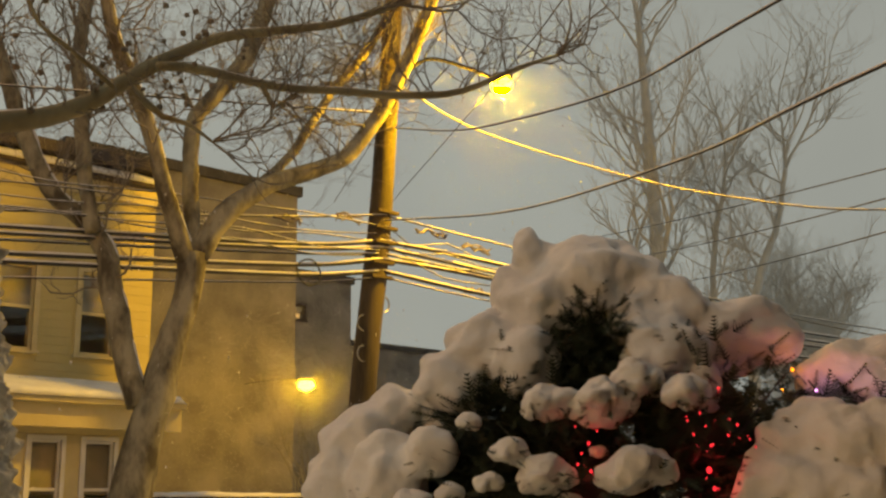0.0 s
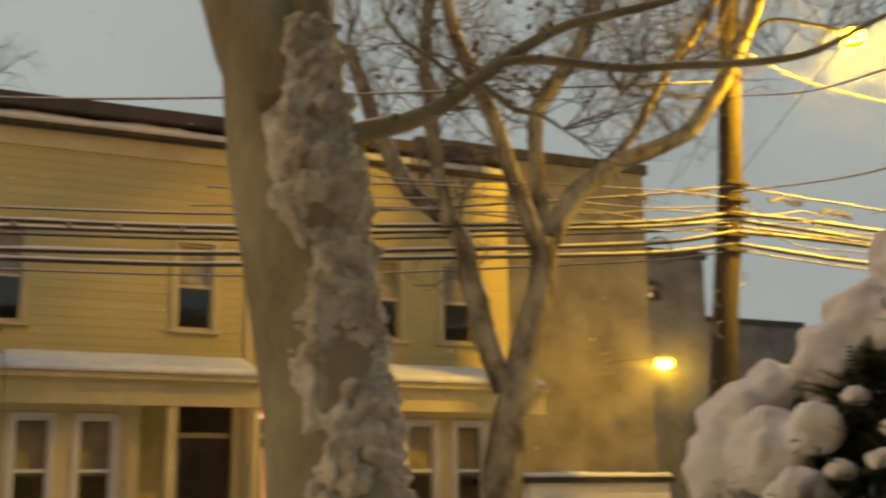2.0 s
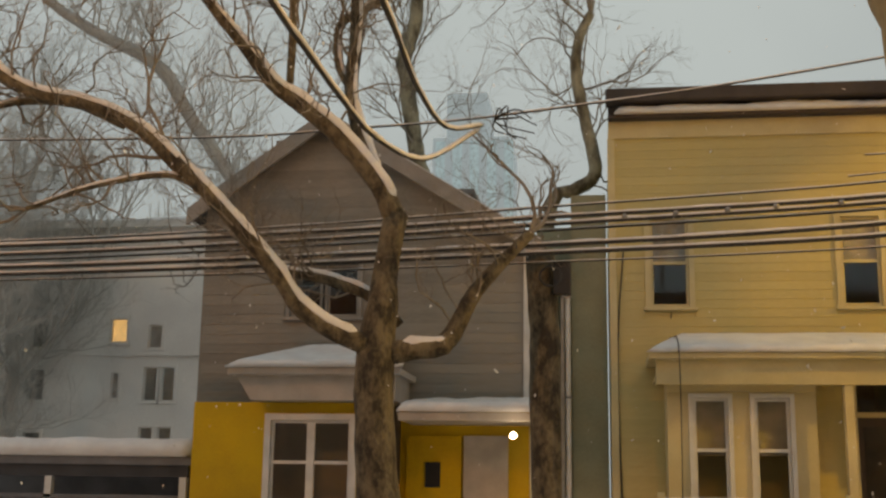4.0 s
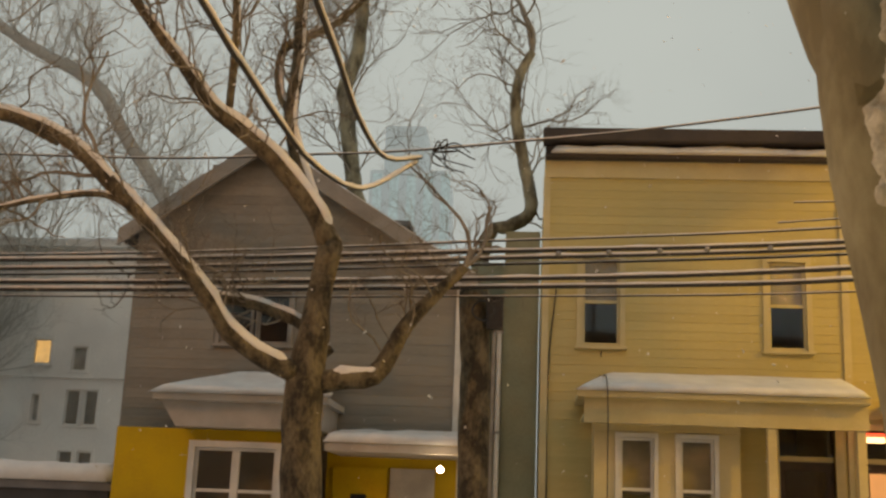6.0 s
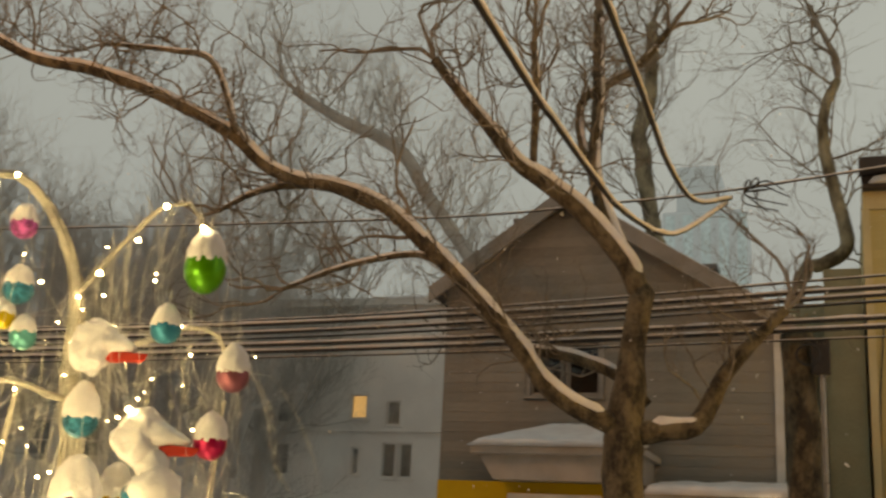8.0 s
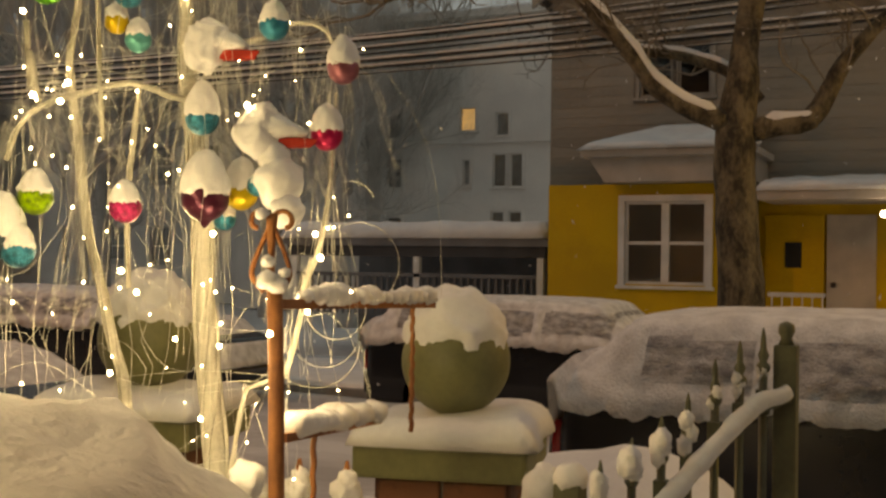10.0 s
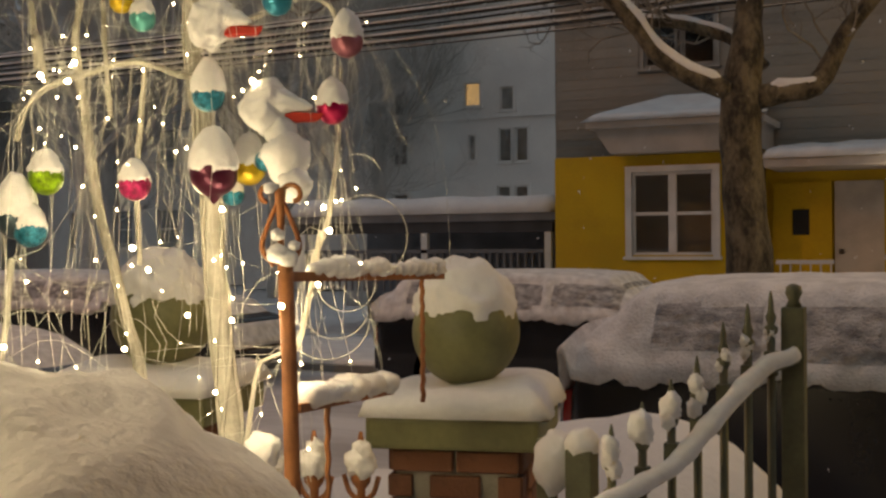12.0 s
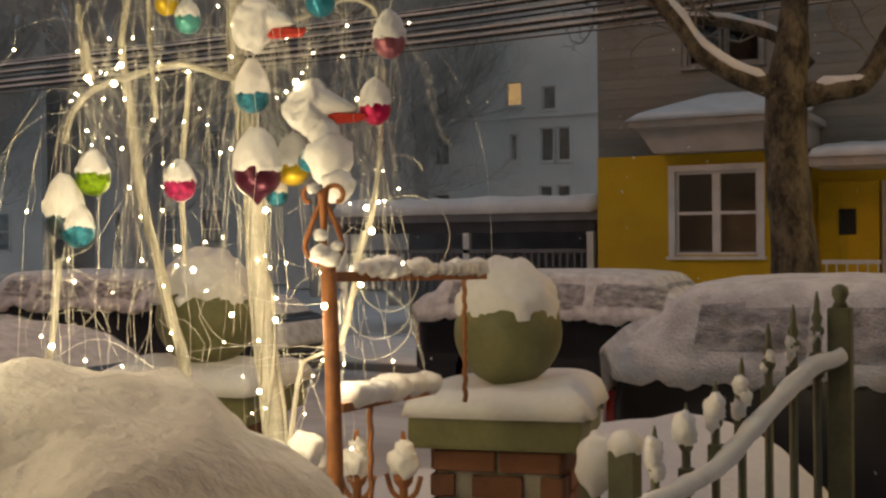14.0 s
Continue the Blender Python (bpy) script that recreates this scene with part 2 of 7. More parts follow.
def snow_slab(bm, x0, x1, y0, y1, z, h, step=0.1, lumps=0.25, edge=0.12, tilt=0.0, seed=0.0, hip=(0.0, 0.0)):
    """A lying blanket of snow with a rounded, uneven rim; tilt: rise along y; hip: how far each end draws in towards the back."""
    nx, ny = max(3, int((x1 - x0) / step)), max(3, int((y1 - y0) / step))
    grid = []
    for i in range(nx + 1):
        row = []
        for j in range(ny + 1):
            x, y = x0 + (x1 - x0) * i / nx, y0 + (y1 - y0) * j / ny
            d = min(x - x0, x1 - x, y - y0, y1 - y)
            r = min(1, d / edge)
            k = math.sqrt(max(0, 1 - (1 - r) ** 2))
            n = noise.noise((x * 2 + seed, y * 2, seed)) * lumps + noise.noise((x * 7 + seed, y * 7, 3 + seed)) * lumps * 0.5
            o = (0.04 * edge / 0.12) * noise.noise((x * 6, y * 6, 9 + seed)) if d == 0 else 0
            b = (y - y0) / (y1 - y0)
            x += b * (hip[0] * (x1 - x) - hip[1] * (x - x0)) / (x1 - x0)
            row.append(bm.verts.new((x + o, y + o, z + tilt * (y - y0) + h * k * (1 + n))))
        grid.append(row)
    for i in range(nx):
        for j in range(ny):
            bm.faces.new((grid[i][j], grid[i + 1][j], grid[i + 1][j + 1], grid[i][j + 1]))
    rim = [grid[i][0] for i in range(nx)] + [grid[nx][j] for j in range(ny)] + [grid[i][ny] for i in range(nx, 0, -1)] + [grid[0][j] for j in range(ny, 0, -1)]
    bm.faces.new(rim[::-1])


def lump(bm, c, r, squash=1.0, rough=0.18, scale=4.0, level=3):
    """An uneven ball of snow."""
    made = bmesh.ops.create_icosphere(bm, subdivisions=level, radius=1.0)["verts"]
    c = Vector(c)
    for v in made:
        n = v.co.normalized()
        g = 1 + rough * noise.noise(n * scale * 0.5 + c * 7) + rough * 0.5 * noise.noise(n * scale + c * 13)
        v.co = c + Vector((n.x * r * g, n.y * r * g, n.z * r * g * squash))


def holed_wall(bm, x0, x1, z0, z1, y0, y1, holes):
    """A wall with openings (x0, x1, z0, z1) that go right through it, as one closed skin."""
    xs = sorted({x0, x1, *(c for h in holes for c in h[:2] if x0 < c < x1)})
    zs = sorted({z0, z1, *(c for h in holes for c in h[2:] if z0 < c < z1)})
    verts = {}

    def at(i, j, k):
        key = (i, j, k)
        if key not in verts:
            verts[key] = bm.verts.new((xs[i], (y0, y1)[k], zs[j]))
        return verts[key]

    def filled(i, j):
        if not (0 <= i < len(xs) - 1 and 0 <= j < len(zs) - 1):
            return False
        x, z = (xs[i] + xs[i + 1]) / 2, (zs[j] + zs[j + 1]) / 2
        return not any(h[0] < x < h[1] and h[2] < z < h[3] for h in holes)

    for i in range(len(xs) - 1):
        for j in range(len(zs) - 1):
            if not filled(i, j):
                continue
            bm.faces.new((at(i, j, 0), at(i + 1, j, 0), at(i + 1, j + 1, 0), at(i, j + 1, 0)))
            bm.faces.new((at(i, j + 1, 1), at(i + 1, j + 1, 1), at(i + 1, j, 1), at(i, j, 1)))
            for di, dj, a, b in ((-1, 0, (i, j), (i, j + 1)), (1, 0, (i + 1, j + 1), (i + 1, j)), (0, -1, (i + 1, j), (i, j)), (0, 1, (i, j + 1), (i + 1, j + 1))):
                if not filled(i + di, j + dj):
                    bm.faces.new((at(*a, 0), at(*b, 0), at(*b, 1), at(*a, 1)))


def board_mesh(name, pitch, material):
    """One lapped board, 1 m long, its foot 13 mm proud."""
    bm = bmesh.new()
    out = [(0, 0), (0, pitch + 0.015), (-0.004, pitch + 0.015), (-0.013, 0)]
    a = [bm.verts.new((0, y, z)) for y, z in out]
    b = [bm.verts.new((1, y, z)) for y, z in out]
    bm.faces.new(a)
    bm.faces.new(b[::-1])
    for i in range(4):
        j = (i + 1) % 4
        bm.faces.new((a[j], a[i], b[i], b[j]))
    bmesh.ops.recalc_face_normals(bm, faces=bm.faces)
    me = bpy.data.meshes.new(name)
    bm.to_mesh(me)
    bm.free()
    me.materials.append(material)
    return me


def siding(parent, me, x0, x1, z0, z1, y, pitch, holes, shape=None):
    """Lapped boards over a wall's face, course by course, stopped at the openings."""
    z = z0
    while z < z1 - 0.3 * pitch:
        a, b = (shape(z) if shape else (x0, x1))
        runs = [(a, b)]
        for h in holes:
            if h[2] < z + pitch - 0.01 and h[3] > z + 0.01:
                runs = [r for s, e in runs for r in ((s, min(e, h[0])), (max(s, h[1]), e)) if r[1] - r[0] > 0.02]
        for s, e in runs:
            if e - s > 0.03:
                ob = new("siding_board", me)
                ob.parent = parent
                ob.matrix_basis = Matrix.Translation((s, y, z)) @ Matrix.Diagonal((e - s, 1, 1, 1))
        z += pitch


def window(parent, x0, x1, z0, z1, y, trim, shade=0.0, mullion=False, lit=False, rail=True, proud=0.05, w=0.09, cloth=None):
    """A sash window in an opening: casing, meeting rail, panes, sill with snow, and a shade drawn part of the way."""
    bm = bmesh.new()
    box(bm, x0 - w, x0, y - proud, y + 0.12, z0 - 0.02, z1 + w)
    box(bm, x1, x1 + w, y - proud, y + 0.12, z0 - 0.02, z1 + w)
    box(bm, x0, x1, y - proud, y + 0.12, z1, z1 + w)
    frame_ob = part("window", bm, trim, parent)
    bm = bmesh.new()
    s = 0.045
    box(bm, x0, x0 + s, y + 0.02, y + 0.07, z0, z1)
    box(bm, x1 - s, x1, y + 0.02, y + 0.07, z0, z1)
    box(bm, x0 + s, x1 - s, y + 0.02, y + 0.07, z1 - s, z1)
    box(bm, x0 + s, x1 - s, y + 0.02, y + 0.07, z0, z0 + s)
    m = (z0 + z1) / 2
    if rail:
        box(bm, x0 + s, x1 - s, y + 0.015, y + 0.065, m - 0.025, m + 0.025)
    if mullion:
        c = (x0 + x1) / 2
        box(bm, c - 0.06, c + 0.06, y - 0.01, y + 0.075, z0 + s, z1 - s)
    part("sash", bm, trim, frame_ob)
    part("pane", boxed(x0 + s, x1 - s, y + 0.045, y + 0.051, z0 + s, z1 - s), GLASS, frame_ob).visible_shadow = False
    part("sill", boxed(x0 - w - 0.03, x1 + w + 0.03, y - proud - 0.05, y + 0.1, z0 - 0.07, z0 - 0.02, bevel=0.008), trim, frame_ob)
    if shade:
        part("shade", boxed(x0 + s, x1 - s, y + 0.075, y + 0.085, z1 - s - (z1 - z0) * shade, z1 - s), cloth or SHADE, frame_ob, "drawn pale shade")
    if lit:
        part("lit_room", boxed(x0 - 0.2, x1 + 0.2, y + 0.5, y + 0.52, z0 - 0.2, z1 + 0.2), DIM_GLOW, frame_ob, "warm lamp light inside")
    return frame_ob

# ---- ground, street ----
bm = bmesh.new()
n = 60
grid = [[bm.verts.new((-150 + 300 * i / n, -100 + 300 * j / n, -0.06 + 0.02 * noise.noise((i * 0.7, j * 0.7, 0)))) for j in range(n + 1)] for i in range(n + 1)]
for i in range(n):
    for j in range(n):
        bm.faces.new((grid[i][j], grid[i + 1][j], grid[i + 1][j + 1], grid[i][j + 1]))
solid("ground", bm, SNOW, "snow-covered ground under and behind the houses", "ground", "structure", smooth=True)


def snow_field(name, x0, x1, y0, y1, z, material, label, rough, step, kind="structure", category="road", ruts=()):
    bm = bmesh.new()
    nx, ny = int((x1 - x0) / step), max(2, int((y1 - y0) / step))
    rows = []
    for i in range(nx + 1):
        row = []
        for j in range(ny + 1):
            x, y = x0 + (x1 - x0) * i / nx, y0 + (y1 - y0) * j / ny
            h = rough * (noise.noise((x * 0.8, y * 0.8, 1)) + 0.5 * noise.noise((x * 2.3, y * 2.3, 2)))
            for r in ruts:
                h -= 0.05 * math.exp(-((y - r - 0.08 * noise.noise((x * 0.3, r, 0))) / 0.18) ** 2)
            row.append(bm.verts.new((x, y, z + h)))
        rows.append(row)
    for i in range(nx):
        for j in range(ny):
            bm.faces.new((rows[i][j], rows[i + 1][j], rows[i + 1][j + 1], rows[i][j + 1]))
    ring = [e for e in bm.edges if e.is_boundary]
    low = bmesh.ops.extrude_edge_only(bm, edges=ring)["geom"]
    for v in low:
        if isinstance(v, bmesh.types.BMVert):
            v.co.z -= 0.3
    bmesh.ops.recalc_face_normals(bm, faces=bm.faces)
    return solid(name, bm, material, label, category, kind, smooth=True)


snow_field("road", -45, 45, 4.52, 12.58, 0.05, SLUSH, "street under rutted, trodden grey snow", 0.03, 0.3, ruts=(6.6, 8.0, 9.2, 10.6))
snow_field("pavement_near", -45, 45, 2.75, 4.4, 0.17, SNOW, "near pavement under deep fresh snow", 0.05, 0.25, category="pavement")
snow_field("pavement_far", -45, 45, 12.7, 16.3, 0.17, SNOW, "far pavement under fresh snow", 0.04, 0.4, category="pavement")
snow_field("front_yard", -12, 12, -2.3, 2.65, 0.2, SNOW, "front yard under deep snow", 0.05, 0.2, category="yard")
for y0, y1, w in ((4.4, 4.52, "near"), (12.58, 12.7, "far")):
    bm = bmesh.new()
    box(bm, -45, 45, y0, y1, -0.1, 0.14)
    solid("kerb_" + w, bm, mat("kerb_stone_" + w, (0.3, 0.3, 0.29), 0.9), "concrete kerb under snow beside the street", "kerb", "structure")
# unseen wall of the house behind the camera, widened to hold back sky light
bm = bmesh.new()
box(bm, -30, 30, -2.7, -2.4, -0.1, 8.5)
solid("wall_south", bm, DARK_BRICK, "unseen brick wall behind the viewer, widened to cut sky light", "wall", "structure")


# assumed roof overhead, never in view: keeps sky light off the bush
bm = bmesh.new()
box(bm, -9, 9, -2.4, 1.1, 3.0, 3.15)
solid("porch_roof_near", bm, DARK_WOOD, "unseen porch roof over the viewer, added to shade the yard", "roof", "structure")
bm = bmesh.new()
box(bm, -5, 5, -2.4, -0.6, 0.12, 0.32)
solid("porch_floor_near", bm, DARK_WOOD, "plain floor of the near porch", "floor", "structure")


# ---- yellow row houses across the street ----
YB = board_mesh("yellow_board", 0.15, YELLOW)


def row_house(x0, x1, uppers, bay, door, label):
    """A two-storey row house with a bracketless dark cornice, a snow-covered porch roof and a projecting bay."""
    h = thing("row_house", ((x0 + x1) / 2, 19, 0), label, "house", "yellow row houses")
    zt = 8.0
    holes = [(a, b, 4.68, 6.15) for a, b in uppers] + [(door[0], door[1], 0.9, 3.42)]
    bm = bmesh.new()
    holed_wall(bm, x0, x1, 0, zt, 19.02, 19.3, holes)
    wall = part("front_wall", bm, YELLOW, h)
    for a, b in ((x0, x0 + 0.25), (x1 - 0.25, x1)):
        part("side_wall", boxed(a, b, 19.3, 29, 0, zt), YELLOW, h)
    part("rear_wall", boxed(x0 + 0.25, x1 - 0.25, 28.7, 29, 0, zt), YELLOW, h)
    part("upper_floor", boxed(x0 + 0.25, x1 - 0.25, 19.3, 28.7, 4.0, 4.1), DARK_WOOD, h)
    part("partition", boxed(x0 + 0.25, x1 - 0.25, 21.5, 21.6, 0.0, 4.0), DARK_WOOD, h)
    siding(wall, YB, x0 + 0.1, x1 - 0.02, 0.6, 7.55, 19.02, 0.15, [(a - 0.09, b + 0.09, c - 0.07, d + 0.09) for a, b, c, d in holes])
    part("corner_board", boxed(x0 - 0.02, x0 + 0.1, 18.97, 19.1, 0, 7.56), CREAM, h)
    part("roof", boxed(x0, x1, 18.95, 29.05, zt, zt + 0.12), ROOFING, h)
    part("frieze", boxed(x0, x1, 18.96, 19.015, 7.56, 7.86), CREAM, h)
    bm = bmesh.new()
    box(bm, x0 - 0.04, x1 + 0.02, 18.62, 19.0, 8.12, 8.34, bevel=0.02)
    box(bm, x0, x1, 18.75, 19.0, 7.86, 7.92)
    part("cornice", bm, DARK_CORNICE, h, "dark cornice with snow on its ledge")
    bm = bmesh.new()
    snow_slab(bm, x0 + 0.1, x1 - 0.03, 18.66, 19.0, 7.925, 0.14, 0.09, 0.3, 0.08)
    part("cornice_snow", bm, SNOW, h, smooth=True)
    bm = bmesh.new()
    snow_slab(bm, x0 + 0.02, x1 - 0.02, 18.7, 28.9, 8.345, 0.05, 0.4, 0.4, 0.2)
    part("roof_snow", bm, SNOW, h, smooth=True)
    for a, b in uppers:
        window(h, a, b, 4.68, 6.15, 19.02, CREAM, shade=0.48)
    # porch roof, carried along the front
    a, b = x0 + 0.55, x1 - 0.02
    bm = bmesh.new()
    prism(bm, [(a, 3.68), (b, 3.68), (b, 3.76), (a, 3.76)], 17.55, 19.0)
    part("porch_roof", bm, CREAM, h, "cream porch roof edge")
    part("fascia", boxed(a + 0.1, b, 17.72, 17.78, 3.3, 3.68), CREAM, h)
    part("porch_soffit", boxed(a + 0.1, b, 17.78, 18.95, 3.4, 3.44), CREAM, h)
    bm = bmesh.new()
    snow_slab(bm, a - 0.03, b, 17.5, 18.97, 3.765, 0.09, 0.1, 0.15, 0.1, tilt=0.27, seed=x0, hip=(0.55, 0.0))
    part("porch_snow", bm, SNOW, h, "blanket of snow on the porch roof", smooth=True)
    # bay
    p, q = bay
    w = (q - p)
    c = (p + q) / 2
    panes = [(c - 0.72, c - 0.2), (c + 0.2, c + 0.72)]
    bh = [(s, e, 1.55, 3.13) for s, e in panes]
    bm = bmesh.new()
    holed_wall(bm, p, q, 0.2, 3.4, 18.2, 18.32, bh)
    box(bm, p, p + 0.1, 18.32, 19.0, 0.2, 3.4)
    box(bm, q - 0.1, q, 18.32, 19.0, 0.2, 3.4)
    part("bay", bm, CREAM, h, "cream projecting bay")
    for s, e in panes:
        window(h, s, e, 1.55, 3.13, 18.2, WHITE, shade=0.52, proud=0.04, w=0.07)
    bm = bmesh.new()
    box(bm, p, q, 18.14, 18.2, 3.22, 3.34)
    part("bay_moulding", bm, CREAM, h)
    # door with transom
    d0, d1 = door
    bm = bmesh.new()
    box(bm, d0, d1, 19.12, 19.18, 0.9, 2.9)
    d = part("door", bm, DARK_WOOD, h, "dark wooden door with a glazed upper panel")
    part("door_pane", boxed(d0 + 0.12, d1 - 0.12, 19.1, 19.115, 1.3, 2.75), mat("lit_door_curtain", (0.6, 0.35, 0.2), 0.8, glow=(1.0, 0.5, 0.22), power=0.45) if x0 > 4 else GLASS, d)
    part("transom", boxed(d0, d1, 19.12, 19.15, 2.98, 3.42), GLASS, d)
    part("transom_bar", boxed(d0, d1, 19.08, 19.19, 2.9, 2.98), CREAM, d)
    bm = bmesh.new()
    box(bm, d0 - 0.14, d0, 18.95, 19.2, 0.9, 3.52)
    box(bm, d1, d1 + 0.14, 18.95, 19.2, 0.9, 3.52)
    box(bm, d0, d1, 18.95, 19.2, 3.42, 3.52)
    part("door_casing", bm, CREAM, h)
    part("stoop", boxed(d0 - 0.3, d1 + 0.3, 17.7, 18.95, 0.0, 0.85), DARK_BRICK, h)
    part("porch_post", boxed(door[0] - 0.42, door[0] - 0.28, 17.75, 17.89, 0.0, 3.32, bevel=0.015), CREAM, h)
    return h


row_house(0.04, 4.94, [(0.70, 1.32), (3.75, 4.36)], (0.87, 3.1), (3.85, 4.73), "pale yellow clapboard row house with a snowy porch roof")
row_house(4.95, 10.0, [(7.14, 7.79), (8.63, 9.25)], (7.15, 9.4), (5.16, 5.80), "pale yellow clapboard row house lit by the street lamp")
ob = thing("porch_light_box", (5.2, 18.6, 3.2), "small red-topped lit box lamp by the yellow house door", "lamp")
part("hood", boxed(5.05, 5.4, 18.5, 18.7, 3.28, 3.34, bevel=0.01), mat("red_lamp_hood", (0.6, 0.05, 0.03), 0.5, glow=(1, 0.1, 0.05), power=1.5, bump=0), ob)
part("diffuser", boxed(5.07, 5.38, 18.52, 18.68, 3.2, 3.279), mat("peach_diffuser", (0.9, 0.6, 0.4), 0.5, glow=(1, 0.7, 0.45), power=2.0, bump=0), ob)

# ---- passage between the houses ----
bm = bmesh.new()
box(bm, -0.62, -0.02, 19.5, 30, 0, 6.72)
solid("passage_wall", bm, BACK_WALL, "weathered green-grey side building in the passage", "wall", "structure")

bm = bmesh.new()
box(bm, -1.27, -0.63, 20.6, 30, 0, 6.35)
solid("passage_back_wall", bm, BACK_WALL, "dim rear wall closing the passage between the houses", "wall", "structure")
t = thing("downspout", (-0.68, 19.4, 0), "pale metal downspout in the passage", "downspout")
bm = bmesh.new()
tube(bm, smooth_path([(-0.68, 19.4, 0.0, 0.045), (-0.68, 19.4, 5.2, 0.045)], 0.8), 10)
part("pipe", bm, WHITE, t, smooth=True)
for z in (1.5, 3.2, 4.9):
    part("strap", boxed(-0.74, -0.615, 19.34, 19.46, z, z + 0.04), STEEL, t)
t = thing("meter_box", (-0.6, 14.75, 4.4), "small dark junction box fixed to the topped trunk", "junction box")
part("box", boxed(-0.72, -0.5, 14.72, 14.9, 4.2, 4.62, bevel=0.015), ROOFING, t)
part("conduit", boxed(-0.63, -0.59, 14.8, 14.84, 0.1, 4.2), STEEL, t)
for pts in (((0.26, 18.985, 5.6, 0.012), (0.16, 18.985, 4.4, 0.012), (0.14, 18.985, 3.0, 0.012), (0.2, 18.985, 0.6, 0.012)), ((1.02, 18.985, 4.58, 0.010), (1.0, 18.985, 4.1, 0.010), (1.03, 17.48, 3.75, 0.010), (1.02, 17.48, 0.8, 0.010))):
    bm = bmesh.new()
    tube(bm, smooth_path(pts, 0.2), 6)
    solid("wall_cable", bm, CABLE, "thin dark cable run down the yellow house front", "cable", group="wall cables", smooth=True)


def porch_rail(x0, x1):
    t = thing("porch_railing", ((x0 + x1) / 2, 17.62, 0), "cream porch railing with a line of snow on top", "railing", "porch railings")
    part("top_rail", boxed(x0, x1, 17.58, 17.66, 1.52, 1.58, bevel=0.008), CREAM, t)
    part("bottom_rail", boxed(x0, x1, 17.59, 17.65, 0.72, 0.77), CREAM, t)
    k = 0
    while x0 + 0.06 + k * 0.14 < x1:
        part("baluster", boxed(x0 + 0.06 + k * 0.14, x0 + 0.09 + k * 0.14, 17.605, 17.635, 0.77, 1.52), CREAM, t)
        k += 1
    for x in (x0 - 0.05, x1):
        part("newel", boxed(x, x + 0.1, 17.56, 17.68, 0.0, 1.7, bevel=0.01), CREAM, t)
    bm = bmesh.new()
    snow_slab(bm, x0, x1, 17.57, 17.67, 1.582, 0.05, 0.025, 0.4, 0.03)
    part("rail_snow", bm, SNOW, t, smooth=True)


porch_rail(0.72, 3.35)
porch_rail(6.6, 9.7)

# ---- grey gabled house with a yellow ground floor ----
GB = board_mesh("grey_board", 0.17, GREY_SIDING)
g = thing("gabled_house", (-4.1, 19, 0), "grey-brown shingled gable house with a bright yellow shop-like ground floor", "house")
RIDGE, APEX, EL, ER = -4.85, 7.98, (-7.0, 6.45), (-1.3, 5.75)


def gable_span(z):
    z = z + 0.1
    a = EL[0] if z < EL[1] else EL[0] + (RIDGE - EL[0]) * (z - EL[1]) / (APEX - EL[1])
    b = ER[0] if z < ER[1] else ER[0] + (RIDGE - ER[0]) * (z - ER[1]) / (APEX - ER[1])
    return a + 0.04, b - 0.04


upper = [(-5.42, -4.86, 4.55, 5.45), (-4.78, -4.22, 4.55, 5.45)]
bm = bmesh.new()
holed_wall(bm, EL[0], ER[0], 0, 5.7, 19.02, 19.25, upper)
prism(bm, [(EL[0], 5.7), (ER[0], 5.7), ER, (RIDGE, APEX), EL], 19.02, 19.25)
gw = part("front_wall", bm, GREY_SIDING, g)
part("side_wall", boxed(EL[0], EL[0] + 0.2, 19.25, 30, 0, EL[1] - 0.1), GREY_SIDING, g)
part("side_wall", boxed(ER[0] - 0.2, ER[0], 19.25, 30, 0, ER[1] - 0.1), GREY_SIDING, g)
part("partition", boxed(EL[0] + 0.2, ER[0] - 0.2, 22, 22.1, 3.5, 5.6), DARK_WOOD, g)
siding(gw, GB, EL[0], ER[0], 2.9, 8.2, 19.02, 0.17, [(-5.52, -4.12, 4.46, 5.56)], gable_span)
part("corner_board", boxed(ER[0] - 0.1, ER[0] + 0.03, 18.96, 19.1, 0.0, 5.7), WHITE, g)
bm = bmesh.new()
for (ex, ez), s in ((EL, -1), (ER, 1)):
    sl = (APEX - ez) / (RIDGE - ex)
    ox = ex + s * 0.25
    oz = ez + sl * s * 0.25
    prism(bm, [(ox, oz), (ox, oz + 0.14), (RIDGE, APEX + 0.14), (RIDGE, APEX)] if s > 0 else [(RIDGE, APEX), (RIDGE, APEX + 0.14), (ox, oz + 0.14), (ox, oz)], 18.75, 30)
bmesh.ops.recalc_face_normals(bm, faces=bm.faces)
part("roof", bm, ROOFING, g, "dark shingled gable roof")
bm = bmesh.new()
for (ex, ez), s in ((EL, -1), (ER, 1)):
    sl = (APEX - ez) / (RIDGE - ex)
    ox = ex + s * 0.2
    oz = ez + sl * s * 0.2 + 0.142
    prism(bm, [(ox, oz), (ox, oz + 0.05), (RIDGE, APEX + 0.19), (RIDGE, APEX + 0.142)], 18.8, 29.9)
bmesh.ops.recalc_face_normals(bm, faces=bm.faces)
part("roof_snow", bm, SNOW, g, "snow on the roof slopes")
bm = bmesh.new()
for (ex, ez), s in ((EL, -1), (ER, 1)):
    sl = (APEX - ez) / (RIDGE - ex)
    ox, oz = ex + s * 0.25, ez + sl * s * 0.25
    prism(bm, [(ox, oz - 0.14), (ox, oz + 0.15), (RIDGE, APEX + 0.15), (RIDGE, APEX - 0.16)], 18.68, 18.745)
bmesh.ops.recalc_face_normals(bm, faces=bm.faces)
GREY_TRIM = mat("grey_trim", (0.33, 0.30, 0.27), 0.7)
